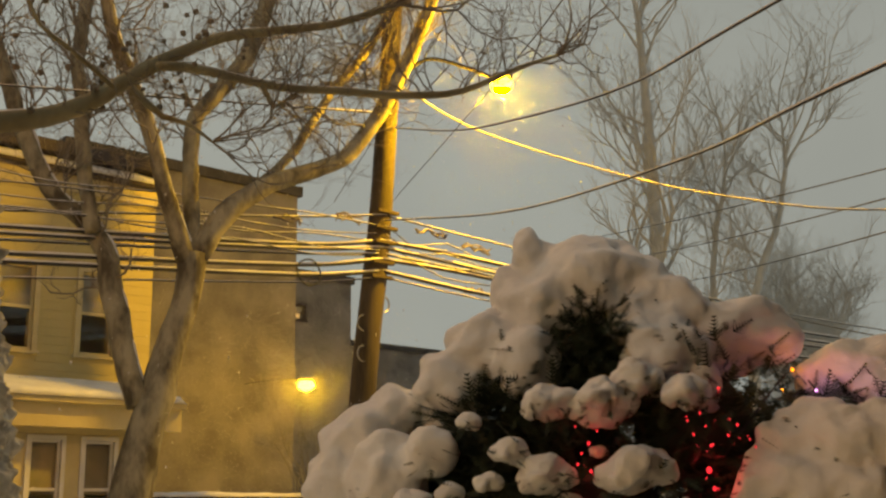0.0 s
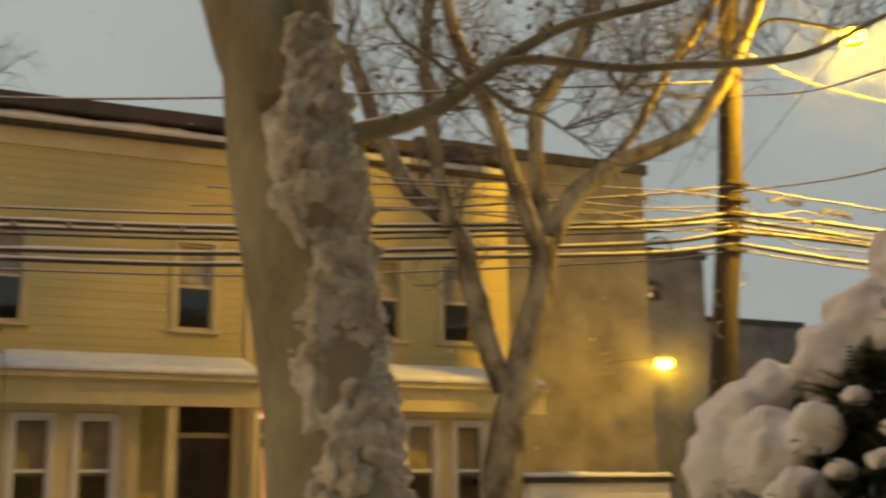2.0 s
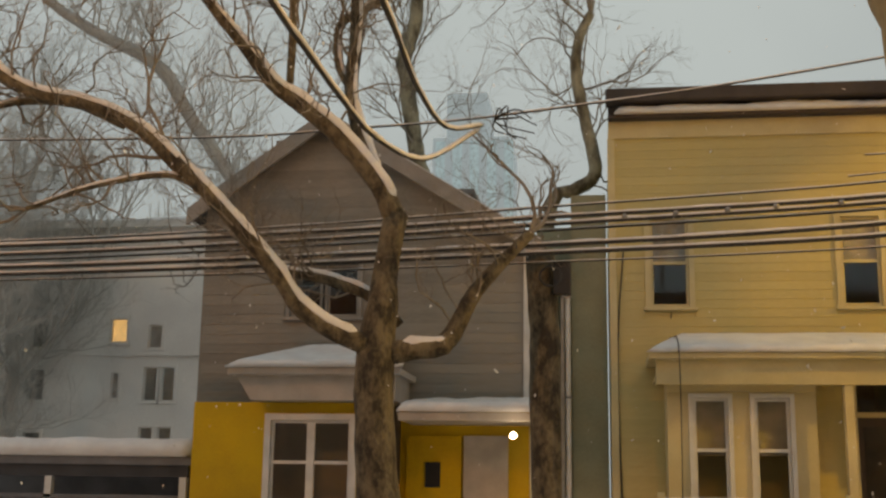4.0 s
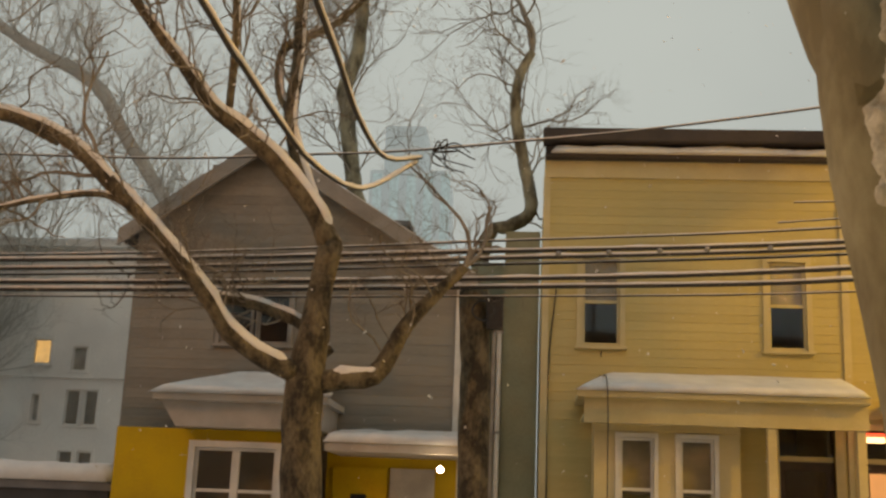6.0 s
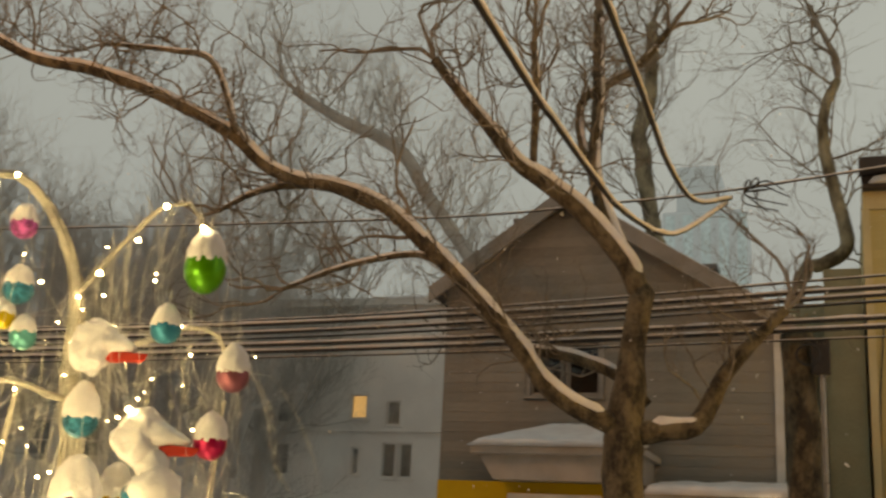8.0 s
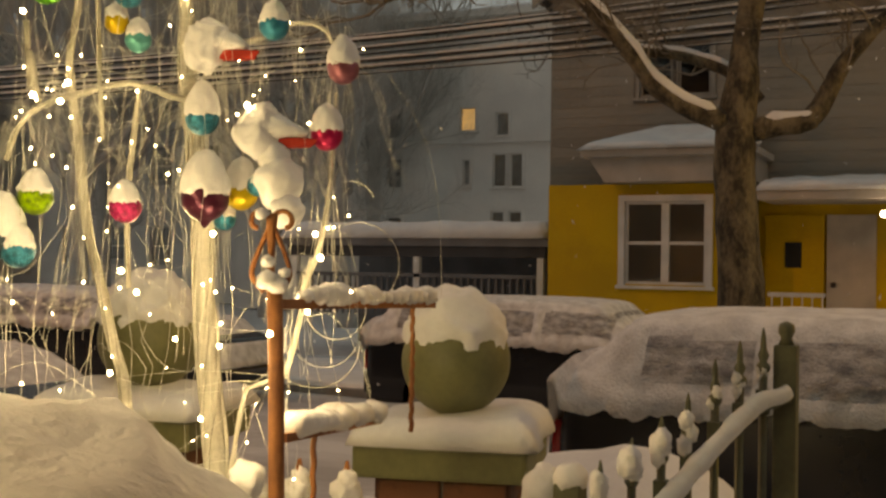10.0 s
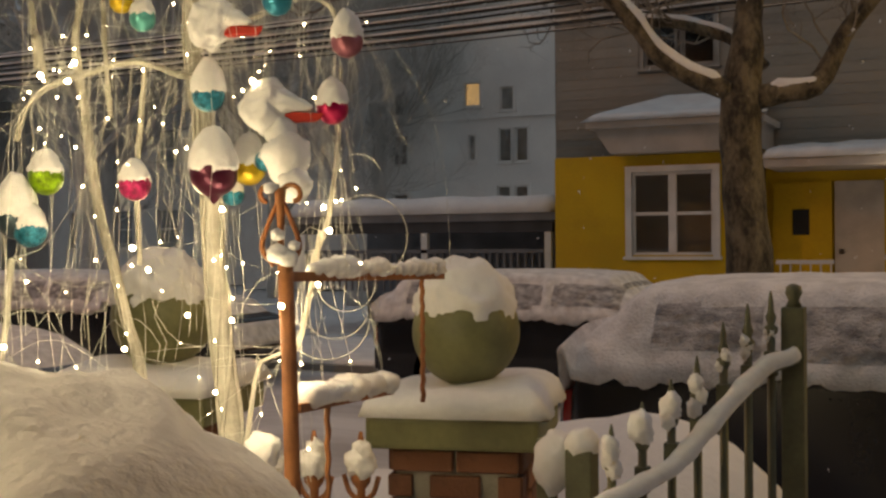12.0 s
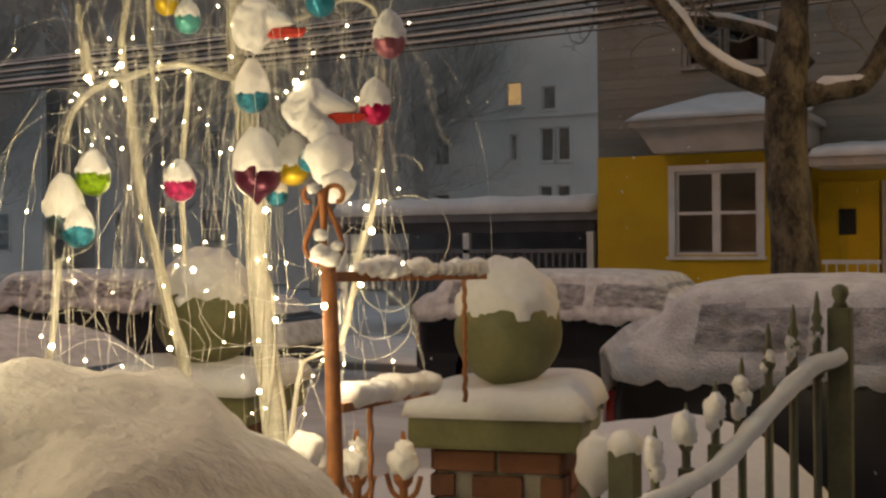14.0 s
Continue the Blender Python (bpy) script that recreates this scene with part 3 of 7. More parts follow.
part("bargeboard", bm, GREY_TRIM, g)
for x, y, z0, z1 in ((-6.55, 23, 6.5, 8.75), (-2.9, 22, 6.3, 7.35)):
    ch = part("chimney", boxed(x - 0.28, x + 0.28, y - 0.28, y + 0.28, z0, z1), DARK_BRICK, g)
    part("chimney_cap", boxed(x - 0.34, x + 0.34, y - 0.34, y + 0.34, z1, z1 + 0.1), DARK_BRICK, ch)
for h in upper:
    window(g, *h, 19.02, GREY_TRIM, shade=0.0, rail=False, w=0.06)
# ground floor
holes = [(-5.36, -4.06, 1.42, 2.74)]
bm = bmesh.new()
holed_wall(bm, -6.66, -3.42, 0.0, 3.02, 18.0, 18.2, holes)
part("yellow_return", boxed(-6.66, -6.5, 18.2, 19.0, 0, 3.02), OCHRE, g)
part("yellow_front", bm, OCHRE, g, "bright yellow painted ground-floor front")
window(g, -5.36, -4.06, 1.42, 2.74, 18.0, WHITE, mullion=True, w=0.1)
part("recess_wall", boxed(-3.42, -1.3, 18.9, 19.0, 0.0, 3.0), OCHRE, g)
d = part("yellow_door", boxed(-3.3, -2.4, 18.82, 18.89, 0.4, 2.55), OCHRE, g, "yellow door with a small window")
part("door_pane", boxed(-2.99, -2.74, 18.8, 18.819, 1.72, 2.12), mat("dark_door_pane", (0.03, 0.03, 0.03), 0.1), d)
part("white_panel", boxed(-2.36, -1.64, 18.8, 18.88, 0.3, 2.55), mat("pale_door_paint", (0.5, 0.44, 0.38), 0.6), g)
part("panel_knob", boxed(-2.3, -2.22, 18.76, 18.8, 1.42, 1.5, bevel=0.02), DARK_WOOD, g)
bm = bmesh.new()
prism(bm, [(-5.95, 3.42), (-3.2, 3.42), (-3.2, 3.52), (-5.95, 3.52)], 17.45, 19.0)
prism(bm, [(-5.60, 3.03), (-3.3, 3.03), (-3.3, 3.42), (-5.86, 3.42)], 17.6, 19.0)
AGED_WHITE = mat("aged_white_paint", (0.50, 0.46, 0.42), 0.6, other=(0.42, 0.38, 0.34), scale=3, fine=40, bump=0.1)
part("hood_roof", bm, AGED_WHITE, g)
bm = bmesh.new()
snow_slab(bm, -6.0, -3.15, 17.4, 18.98, 3.525, 0.09, 0.1, 0.15, 0.1, tilt=0.30, seed=2, hip=(1.0, 0.2))
part("hood_snow", bm, SNOW, g, smooth=True)
part("door_roof", boxed(-3.2, -1.15, 17.35, 19.0, 2.72, 2.84), AGED_WHITE, g)
bm = bmesh.new()
snow_slab(bm, -3.25, -1.1, 17.3, 18.98, 2.845, 0.13, 0.1, 0.3, 0.1, tilt=0.12, seed=5)
part("door_roof_snow", bm, SNOW, g, smooth=True)
bm = bmesh.new()
lump(bm, (-1.45, 17.45, 2.5), 0.05, rough=0)
part("porch_lamp", bm, WHITE_GLOW, g, "small lit white porch lamp")
st = thing("stair_rail", (-2.6, 17.2, 0), "white metal stair railing at the yellow house door", "railing")
for i in range(6):
    part("baluster", boxed(-2.95 + i * 0.14, -2.93 + i * 0.14, 17.2, 17.22, -0.02, 1.3), WHITE, st)
part("top_rail", boxed(-3.0, -2.2, 17.18, 17.24, 1.3, 1.36), WHITE, st)

# ---- low porch building beside it ----
p = thing("low_porch", (-9.5, 19, 0), "low flat-roofed porch with deep snow on its roof", "porch")
part("roof", boxed(-12.4, -6.98, 18.9, 22, 2.02, 2.16), mat("grey_porch_paint", (0.2, 0.2, 0.21), 0.8), p)
bm = bmesh.new()
snow_slab(bm, -12.45, -6.95, 18.85, 22, 2.165, 0.3, 0.14, 0.15, 0.16)
part("roof_snow", bm, SNOW, p, smooth=True)
part("back_wall", boxed(-12.3, -7.02, 21.8, 22, 0, 2.02), mat("dark_porch_wall", (0.2, 0.2, 0.21), 0.9), p)
part("beam", boxed(-12.3, -7.05, 18.95, 19.05, 1.82, 2.02), mat("dark_beam", (0.06, 0.06, 0.065), 0.8), p)
for x in (-12.2, -9.6, -7.2):
    part("post", boxed(x, x + 0.12, 18.95, 19.07, 0, 1.82), WHITE, p)
for i in range(36):
    part("baluster", boxed(-12.05 + i * 0.135, -12.01 + i * 0.135, 18.98, 19.02, 0.75, 1.45), mat("grey_rail", (0.18, 0.18, 0.19), 0.8) if i == 0 else bpy.data.materials["grey_rail"], p)
part("rail", boxed(-12.1, -7.2, 18.95, 19.05, 1.45, 1.52), bpy.data.materials["grey_rail"], p)

# ---- pale building farther down the block ----
b = thing("pale_apartment_house", (-18, 34, 0), "pale clapboard apartment house, haze put into its wall, roof and blind colours", "house")
wins = [(-15.4, -14.82, 5.96, 6.73), (-14.13, -13.67, 5.77, 6.52), (-14.2, -13.75, 4.14, 5.21), (-13.62, -13.19, 4.14, 5.21), (-15.25, -15.0, 4.2, 5.05), (-14.25, -13.8, 2.2, 3.37), (-13.65, -13.2, 2.2, 3.37)]
wins += [(x, x + 0.55, z, z + 1.0) for z in (2.2, 4.15, 5.8) for x in (-22.4, -20.3, -18.0)]
bm = bmesh.new()
holed_wall(bm, -24, -12.1, 0, 9.6, 34, 34.25, wins)
part("side_wall", boxed(-24, -23.8, 34.25, 44, 0, 9.6), PALE_WALL, b)
part("side_wall", boxed(-12.3, -12.1, 34.25, 44, 0, 9.6), PALE_WALL, b)
part("partition", boxed(-23.8, -12.3, 36, 36.1, 0, 9.6), DARK_WOOD, b)
part("front_wall", bm, PALE_WALL, b)
# roof in the wall colour, so the roofline fades like haze
part("roof", boxed(-24.3, -11.9, 33.7, 44, 9.6, 9.8), PALE_WALL, b)
bm = bmesh.new()
snow_slab(bm, -24.3, -11.9, 33.7, 44, 9.805, 0.2, 0.5, 0.3, 0.3)
part("roof_snow", bm, SNOW, b, smooth=True)
part("string_course", boxed(-24, -12.1, 33.9, 34.0, 5.55, 5.68), PALE_WALL, b)
# grey blinds added to dull the dark panes, as haze would
for i, h in enumerate(wins):
    window(b, *h, 34.0, PALE_WALL, shade=0.0 if i == 0 else 0.9, lit=(i == 0), rail=False, proud=0.03, w=0.08, cloth=HAZY_BLIND)

# far row in the same haze-lightened wall colour and blinds
for x0, x1, y, h in ((-36, -25.5, 37, 9.5), (-48, -37, 35, 10.5), (-62, -49, 36, 9.0)):
    b = thing("far_row_house", ((x0 + x1) / 2, y, 0), "row house far down the block, haze put into its pale colour", "house", "far row houses")
    wins = [(x0 + 1.2 + i * 2.3, x0 + 2.2 + i * 2.3, z, z + 1.6) for z in (1.4, 4.6) for i in range(4)]
    bm = bmesh.new()
    holed_wall(bm, x0, x1, 0, h, y, y + 0.3, wins)
    part("front_wall", bm, PALE_WALL, b)
    part("partition", boxed(x0, x1, y + 3, y + 3.2, 0, h), PALE_WALL, b)
    part("roof", boxed(x0 - 0.2, x1 + 0.2, y - 0.3, y + 10, h, h + 0.3), ROOFING, b)
    for w in wins:
        window(b, *w, y, PALE_WALL, shade=0.8, w=0.1, cloth=HAZY_BLIND)

# ---- brown buildings to the right ----
def block(name, x0, x1, y0, y1, h, wins, label, lit=()):
    t = thing(name, ((x0 + x1) / 2, y0, 0), label, "building")
    bm = bmesh.new()
    holed_wall(bm, x0, x1, 0, h, y0, y0 + 0.3, wins)
    part("front_wall", bm, DARK_BRICK, t)
    part("side_wall", boxed(x0, x0 + 0.3, y0 + 0.3, y1, 0, h), DARK_BRICK, t)
    part("side_wall", boxed(x1 - 0.3, x1, y0 + 0.3, y1, 0, h), DARK_BRICK, t)
    part("partition", boxed(x0 + 0.3, x1 - 0.3, y0 + 3, y0 + 3.1, 0, h), DARK_WOOD, t)
    part("roof", boxed(x0 - 0.1, x1 + 0.1, y0 - 0.1, y1, h, h + 0.25), ROOFING, t)
    for i, w in enumerate(wins):
        window(t, *w, y0, DARK_CORNICE, shade=0.3, lit=(i in lit), w=0.08)
    return t


block("brick_building", 10.15, 16.32, 23.5, 36, 9.9, [], "tall brown brick building glowing in lamp light")
block("brick_building", 18.4, 24.6, 32, 44, 10.0, [(22.2, 22.6, 8.5, 9.0)], "brown brick building with one small lit window", lit=(0,))
block("brick_building", 25.5, 36, 40, 52, 9.3, [(28, 29.2, 4, 6), (32, 33.2, 4, 6)], "low brown building far along the block")
tw = thing("distant_tower", (-14, 125, 0), "glass tower far off, haze put into its pale colour", "tower")
# glass tinted close to the sky, so its colour carries the haze
TOWER_GLASS = mat("haze_blue_tower_glass", (0.80, 0.86, 0.88), 0.6, other=(0.74, 0.80, 0.83), scale=0.05, fine=0.6, bump=0)
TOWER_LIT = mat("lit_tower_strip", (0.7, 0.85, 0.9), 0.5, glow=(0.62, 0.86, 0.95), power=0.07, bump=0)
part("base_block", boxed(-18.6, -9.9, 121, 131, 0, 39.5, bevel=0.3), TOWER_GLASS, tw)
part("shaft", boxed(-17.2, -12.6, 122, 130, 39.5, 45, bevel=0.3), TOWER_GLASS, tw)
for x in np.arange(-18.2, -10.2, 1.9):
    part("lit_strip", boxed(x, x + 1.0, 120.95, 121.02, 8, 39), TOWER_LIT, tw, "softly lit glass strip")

gr = thing("garage", (10.7, 16.9, 0), "small pale garage with a snow-edged flat roof", "garage")
part("wall", boxed(9.3, 12.1, 17.1, 20, 0, 2.1), PALE_WALL, gr)
part("door_leaf", boxed(9.6, 11.8, 17.04, 17.1, 0.1, 1.9), WHITE, gr)
part("roof", boxed(9.2, 12.2, 17, 20, 2.1, 2.2), ROOFING, gr)
bm = bmesh.new()
snow_slab(bm, 9.18, 12.22, 16.97, 20, 2.2, 0.08, 0.12, 0.3, 0.06)
part("roof_snow", bm, SNOW, gr, smooth=True)

# ---- trees ----
BOUGH_PATHS = {}


def tree(name, base, label, bark, snow=0.7, slim=1.0):
    t = thing(name, base, label, "tree", "bare street trees")
    BOUGH_PATHS[t.name] = []
    t["bark"], t["snow"], t["slim"] = bark.name, snow, slim
    return t


def limb(t, name, points, sides=10, rough=0.08):
    """One trunk, limb or branch of a tree, with the snow that lies along it."""
    thin = t["slim"] if name != "branch" else 0.86
    points = [(*p[:3], p[3] * thin) for p in points]
    r = max(p[3] for p in points)
    path = smooth_path(points, max(0.06, r * 0.9))
    bent = []
    for i, p in enumerate(path):
        v = Vector(p[:3])
        k = 3 * rough * p[3]
        bent.append((v.x + k * noise.noise(v * 2.1), v.y + k * noise.noise(v * 2.1 + Vector((9, 0, 0))), v.z, max(p[3], 0.004) * (1 + rough * noise.noise(v * 3.3))))
    bm = bmesh.new()
    tube(bm, bent, sides, rough, 4.0 / max(r * 6, 0.4))
    ob = part(name, bm, bpy.data.materials[t["bark"]], t, smooth=True)
    if t["snow"] and not name.startswith("trunk"):
        bm = bmesh.new()
        wind = Vector((0.5, -0.38, 0.75)) if t["bark"] == BARK.name else Vector((0.48, -0.12, 0.86))
        runs, run = [], []
        for a, b in zip(bent, bent[1:] + bent[-1:]):
            d = Vector(b[:3]) - Vector(a[:3])
            d = d.normalized() if d.length > 1e-6 else Vector((1, 0, 0))
            open_side = (wind - d * wind.dot(d)).length
            if open_side > 0.40 + 0.42 * noise.noise(Vector(a[:3]) * 1.3):
                run.append(a)
            else:
                runs.append(run)
                run = []
        runs.append(run)
        for run in runs:
            if len(run) > 3:
                snow_ridge(bm, [(p[0] + 0.28 * p[3] * wind.x, p[1] + 0.28 * p[3] * wind.y, p[2] + 0.28 * p[3] * wind.z, p[3] * (0.66 if 1 < i < len(run) - 2 else 0.3)) for i, p in enumerate(run)], 1.0, t["snow"], 0.45, 6, wind)
        if len(bm.verts):
            part("limb_snow", bm, SNOW, ob, smooth=True)
        else:
            bm.free()
    BOUGH_PATHS[t.name].append(bent)
    return ob


def grow(bm, rng, start, way, length, radius, depth, lift=0.25, wild=0.5, splits=3, seeds=None):
    """A bare branching twig: a crooked run that sends out smaller ones."""
    n = max(3, int(length / max(0.05, length * 0.14)))
    p, d = Vector(start), Vector(way).normalized()
    path = [(*p, radius)]
    for i in range(n):
        d = (d + Vector((rng.uniform(-1, 1), rng.uniform(-1, 1), rng.uniform(-1, 1))) * wild * 0.55 + Vector((0, 0, lift * 0.3))).normalized()
        p = p + d * length / n
        path.append((*p, radius * (1 - 0.6 * (i + 1) / n)))
        if depth and i >= 1 and rng.random() < splits / n * 1.3:
            side = (d + Vector((rng.uniform(-1, 1), rng.uniform(-1, 1), rng.uniform(-0.6, 1))) * 0.95).normalized()
            grow(bm, rng, p, side, length * rng.uniform(0.4, 0.75), radius * (1 - 0.6 * i / n) * 0.65, depth - 1, lift, wild, splits, seeds)
    tube(bm, path, 5 if radius > 0.012 else 4, cap=False)
    if seeds is not None and rng.random() < 0.25:
        seeds.append(p.copy())


def crown(t, seed, spacing, length, radius, depth=2, skip=0.35, lift=0.3, wild=0.6, splits=3, least=0.0, most=9, balls=False, material=None):
    """Twigs all along the outer limbs of a tree, and from their ends."""
    rng = random.Random(seed)
    bm = bmesh.new()
    seeds = [] if balls else None
    for path in BOUGH_PATHS[t.name]:
        if max(p[3] for p in path) > most:
            continue
        run = 0
        for i in range(1, len(path)):
            a, b = Vector(path[i - 1][:3]), Vector(path[i][:3])
            run += (b - a).length
            if i / len(path) > skip and run > spacing and b.z > least:
                run = 0
                d = (b - a).normalized()
                side = (d * 0.5 + Vector((rng.uniform(-1, 1), rng.uniform(-1, 1), rng.uniform(-0.3, 1)))).normalized()
                grow(bm, rng, b, side, length * rng.uniform(0.5, 1.1), radius * rng.uniform(0.6, 1), depth, lift, wild, splits, seeds)
        a, b = Vector(path[-3][:3]), Vector(path[-1][:3])
        for k in range(3):
            grow(bm, rng, b, (b - a).normalized() + Vector((rng.uniform(-1, 1), rng.uniform(-1, 1), rng.uniform(-0.3, 1))) * 0.5, length * rng.uniform(0.8, 1.4), min(path[-1][3] * 0.8, radius * 1.6), depth, lift, wild, splits, seeds)
    ob = part("twig_spray", bm, material or TWIG, t, "fine bare twigs")
    ob["kind"] = "stuff"
    if balls and seeds:
        bm = bmesh.new()
        for s in seeds[:70]:
            c = s - Vector((0, 0, rng.uniform(0.02, 0.08)))
            lump(bm, c, rng.uniform(0.012, 0.02) * (1.5 if length > 0.8 else 0.8), 1, 0.2, level=1)
        ob = part("seed_ball_mass", bm, TWIG, t, "brown seed balls on the twigs")
        ob["kind"] = "stuff"


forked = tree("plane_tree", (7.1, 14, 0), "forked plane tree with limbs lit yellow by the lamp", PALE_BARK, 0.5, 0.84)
bowed = tree("plane_tree", (-2.85, 14, 0), "plane tree with long bowed limbs carrying snow", BARK, 0.7, 0.90)
snowy = tree("street_tree", (1.3, 3.5, 0), "thick street tree with snow plastered on its trunk", NEAR_BARK)
dead = tree("tree_stump", (-0.78, 15, 0), "tall dark topped trunk in front of the passage", BARK)
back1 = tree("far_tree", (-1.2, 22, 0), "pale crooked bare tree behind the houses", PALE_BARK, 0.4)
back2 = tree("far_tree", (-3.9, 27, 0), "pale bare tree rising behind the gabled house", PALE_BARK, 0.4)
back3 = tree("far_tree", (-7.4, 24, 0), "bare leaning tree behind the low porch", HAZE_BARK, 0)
wt1 = tree("far_tree", (34.3, 26, 0), "tall bare tree, haze put into its pale bark", HAZE_BARK, 0)
wt2 = tree("far_tree", (37.4, 24, 0), "bare spreading tree, pale bark standing in for haze", HAZE_BARK, 0)
wt3 = tree("far_tree", (37.9, 26, 0), "slim bare tree with haze put into its bark colour", HAZE_BARK, 0)
limb(forked, "trunk", ((7.01, 14.00, 1.01, 0.355), (7.22, 14.00, 2.11, 0.326), (7.41, 14.00, 3.16, 0.298), (7.66, 14.00, 4.08, 0.254), (7.88, 14.00, 4.89, 0.226), (7.95, 14.00, 5.47, 0.244)))
limb(forked, "limb", ((7.91, 14.00, 5.30, 0.178), (7.56, 13.90, 5.96, 0.145), (7.30, 13.80, 6.54, 0.129), (7.02, 13.70, 7.10, 0.128), (6.63, 13.60, 7.71, 0.120), (6.35, 13.50, 8.17, 0.112), (6.14, 13.40, 8.89, 0.097)))
limb(forked, "limb", ((7.97, 14.00, 5.39, 0.146), (7.94, 14.10, 6.48, 0.133), (8.00, 14.20, 7.46, 0.144), (8.40, 14.30, 8.03, 0.157), (8.93, 14.40, 8.75, 0.162), (9.34, 14.50, 9.66, 0.159), (9.65, 14.60, 10.69, 0.145)))
limb(forked, "limb", ((7.99, 14.00, 5.43, 0.212), (8.43, 13.93, 6.11, 0.199), (9.05, 13.86, 6.64, 0.170), (9.91, 13.79, 7.05, 0.158), (10.51, 13.71, 7.43, 0.152), (11.14, 13.64, 8.32, 0.148), (11.69, 13.57, 9.43, 0.144), (12.22, 13.50, 10.80, 0.130)))
limb(forked, "limb", ((8.81, 14.10, 6.47, 0.094), (9.73, 14.28, 7.32, 0.089), (10.28, 14.46, 8.05, 0.093), (10.86, 14.64, 8.83, 0.087), (11.72, 14.82, 9.84, 0.091), (12.39, 15.00, 10.86, 0.085)))
limb(forked, "limb", ((7.29, 14.10, 3.31, 0.189), (7.08, 14.28, 4.22, 0.191), (7.01, 14.45, 4.86, 0.193), (6.93, 14.62, 5.51, 0.180), (6.70, 14.80, 5.92, 0.165), (6.35, 14.97, 6.22, 0.149), (6.06, 15.15, 6.78, 0.151), (5.79, 15.32, 7.60, 0.137), (5.50, 15.50, 8.60, 0.114)))
limb(forked, "limb", ((6.70, 14.50, 5.69, 0.130), (6.63, 14.75, 6.63, 0.125), (6.65, 15.00, 7.54, 0.128), (6.66, 15.25, 8.49, 0.124), (6.86, 15.50, 9.73, 0.111)))
limb(bowed, "trunk", ((-2.83, 14.00, 0.89, 0.305), (-2.82, 14.00, 1.53, 0.295), (-2.86, 14.00, 2.25, 0.280), (-2.90, 14.00, 2.85, 0.275), (-2.87, 14.00, 3.33, 0.265), (-2.82, 14.00, 3.96, 0.211), (-2.76, 14.00, 4.54, 0.177), (-2.67, 14.00, 5.12, 0.171)))
limb(bowed, "limb", ((-2.67, 14.00, 5.05, 0.164), (-2.97, 13.86, 5.62, 0.150), (-3.42, 13.71, 6.12, 0.137), (-3.86, 13.57, 6.50, 0.130), (-4.21, 13.43, 6.74, 0.109), (-4.55, 13.29, 7.20, 0.095), (-4.88, 13.14, 7.59, 0.081), (-5.22, 13.00, 8.05, 0.075)))
limb(bowed, "limb", ((-2.90, 14.00, 5.52, 0.122), (-3.15, 14.00, 6.15, 0.109), (-3.30, 14.00, 6.76, 0.104), (-3.27, 14.00, 7.54, 0.098), (-3.26, 14.00, 8.51, 0.093), (-3.28, 14.00, 9.01, 0.078)))
limb(bowed, "limb", ((-3.30, 14.00, 6.80, 0.059), (-3.50, 14.10, 7.18, 0.068), (-3.53, 14.20, 7.78, 0.069), (-3.25, 14.30, 8.04, 0.070), (-2.82, 14.40, 8.35, 0.063), (-2.41, 14.50, 8.87, 0.056)))
limb(bowed, "limb", ((-3.99, 13.50, 6.66, 0.058), (-3.96, 13.40, 7.12, 0.058), (-3.93, 13.30, 7.69, 0.059), (-3.95, 13.20, 8.26, 0.052)))
limb(bowed, "limb", ((-2.97, 13.90, 3.45, 0.167), (-3.34, 13.75, 3.59, 0.145), (-3.75, 13.60, 3.85, 0.138), (-3.98, 13.45, 4.16, 0.124), (-4.23, 13.30, 4.53, 0.124), (-4.73, 13.15, 5.10, 0.118), (-5.24, 13.00, 5.60, 0.120)))
limb(bowed, "limb", ((-4.40, 13.24, 4.72, 0.10), (-4.80, 13.12, 5.18, 0.112), (-5.28, 13.00, 5.62, 0.116), (-5.72, 12.85, 6.02, 0.100), (-6.30, 12.70, 6.27, 0.101), (-6.87, 12.55, 6.37, 0.102), (-7.30, 12.40, 6.58, 0.103), (-7.75, 12.25, 6.99, 0.097), (-8.93, 12.10, 7.59, 0.094), (-9.76, 11.95, 7.90, 0.088), (-10.60, 11.80, 8.09, 0.083), (-11.53, 11.65, 8.59, 0.077), (-12.28, 11.50, 9.05, 0.071)))
limb(bowed, "limb", ((-5.90, 12.90, 6.04, 0.057), (-6.52, 12.82, 6.32, 0.066), (-7.13, 12.75, 6.35, 0.059), (-7.58, 12.68, 6.23, 0.045), (-7.97, 12.60, 6.00, 0.030)))
limb(bowed, "limb", ((-7.59, 12.20, 6.92, 0.052), (-7.74, 12.15, 7.42, 0.052), (-8.02, 12.10, 7.94, 0.046), (-8.61, 12.05, 8.10, 0.039), (-9.49, 12.00, 8.26, 0.032)))
limb(bowed, "limb", ((-4.86, 13.12, 5.24, 0.05), (-5.30, 13.00, 5.42, 0.049), (-5.93, 12.90, 5.34, 0.043), (-6.42, 12.80, 5.19, 0.036), (-6.98, 12.70, 4.96, 0.029)))
limb(bowed, "limb", ((-2.80, 14.00, 3.34, 0.165), (-2.47, 14.05, 3.40, 0.155), (-2.06, 14.10, 3.46, 0.142), (-1.87, 14.15, 3.75, 0.125), (-1.69, 14.20, 4.12, 0.112), (-1.30, 14.25, 4.58, 0.092), (-0.99, 14.30, 4.91, 0.075)))
limb(bowed, "limb", ((-2.66, 14.20, 3.72, 0.100), (-2.96, 14.20, 4.07, 0.100), (-3.30, 14.20, 4.23, 0.095), (-3.68, 14.20, 4.36, 0.090), (-4.13, 14.20, 4.44, 0.075), (-4.52, 14.20, 4.62, 0.050)))
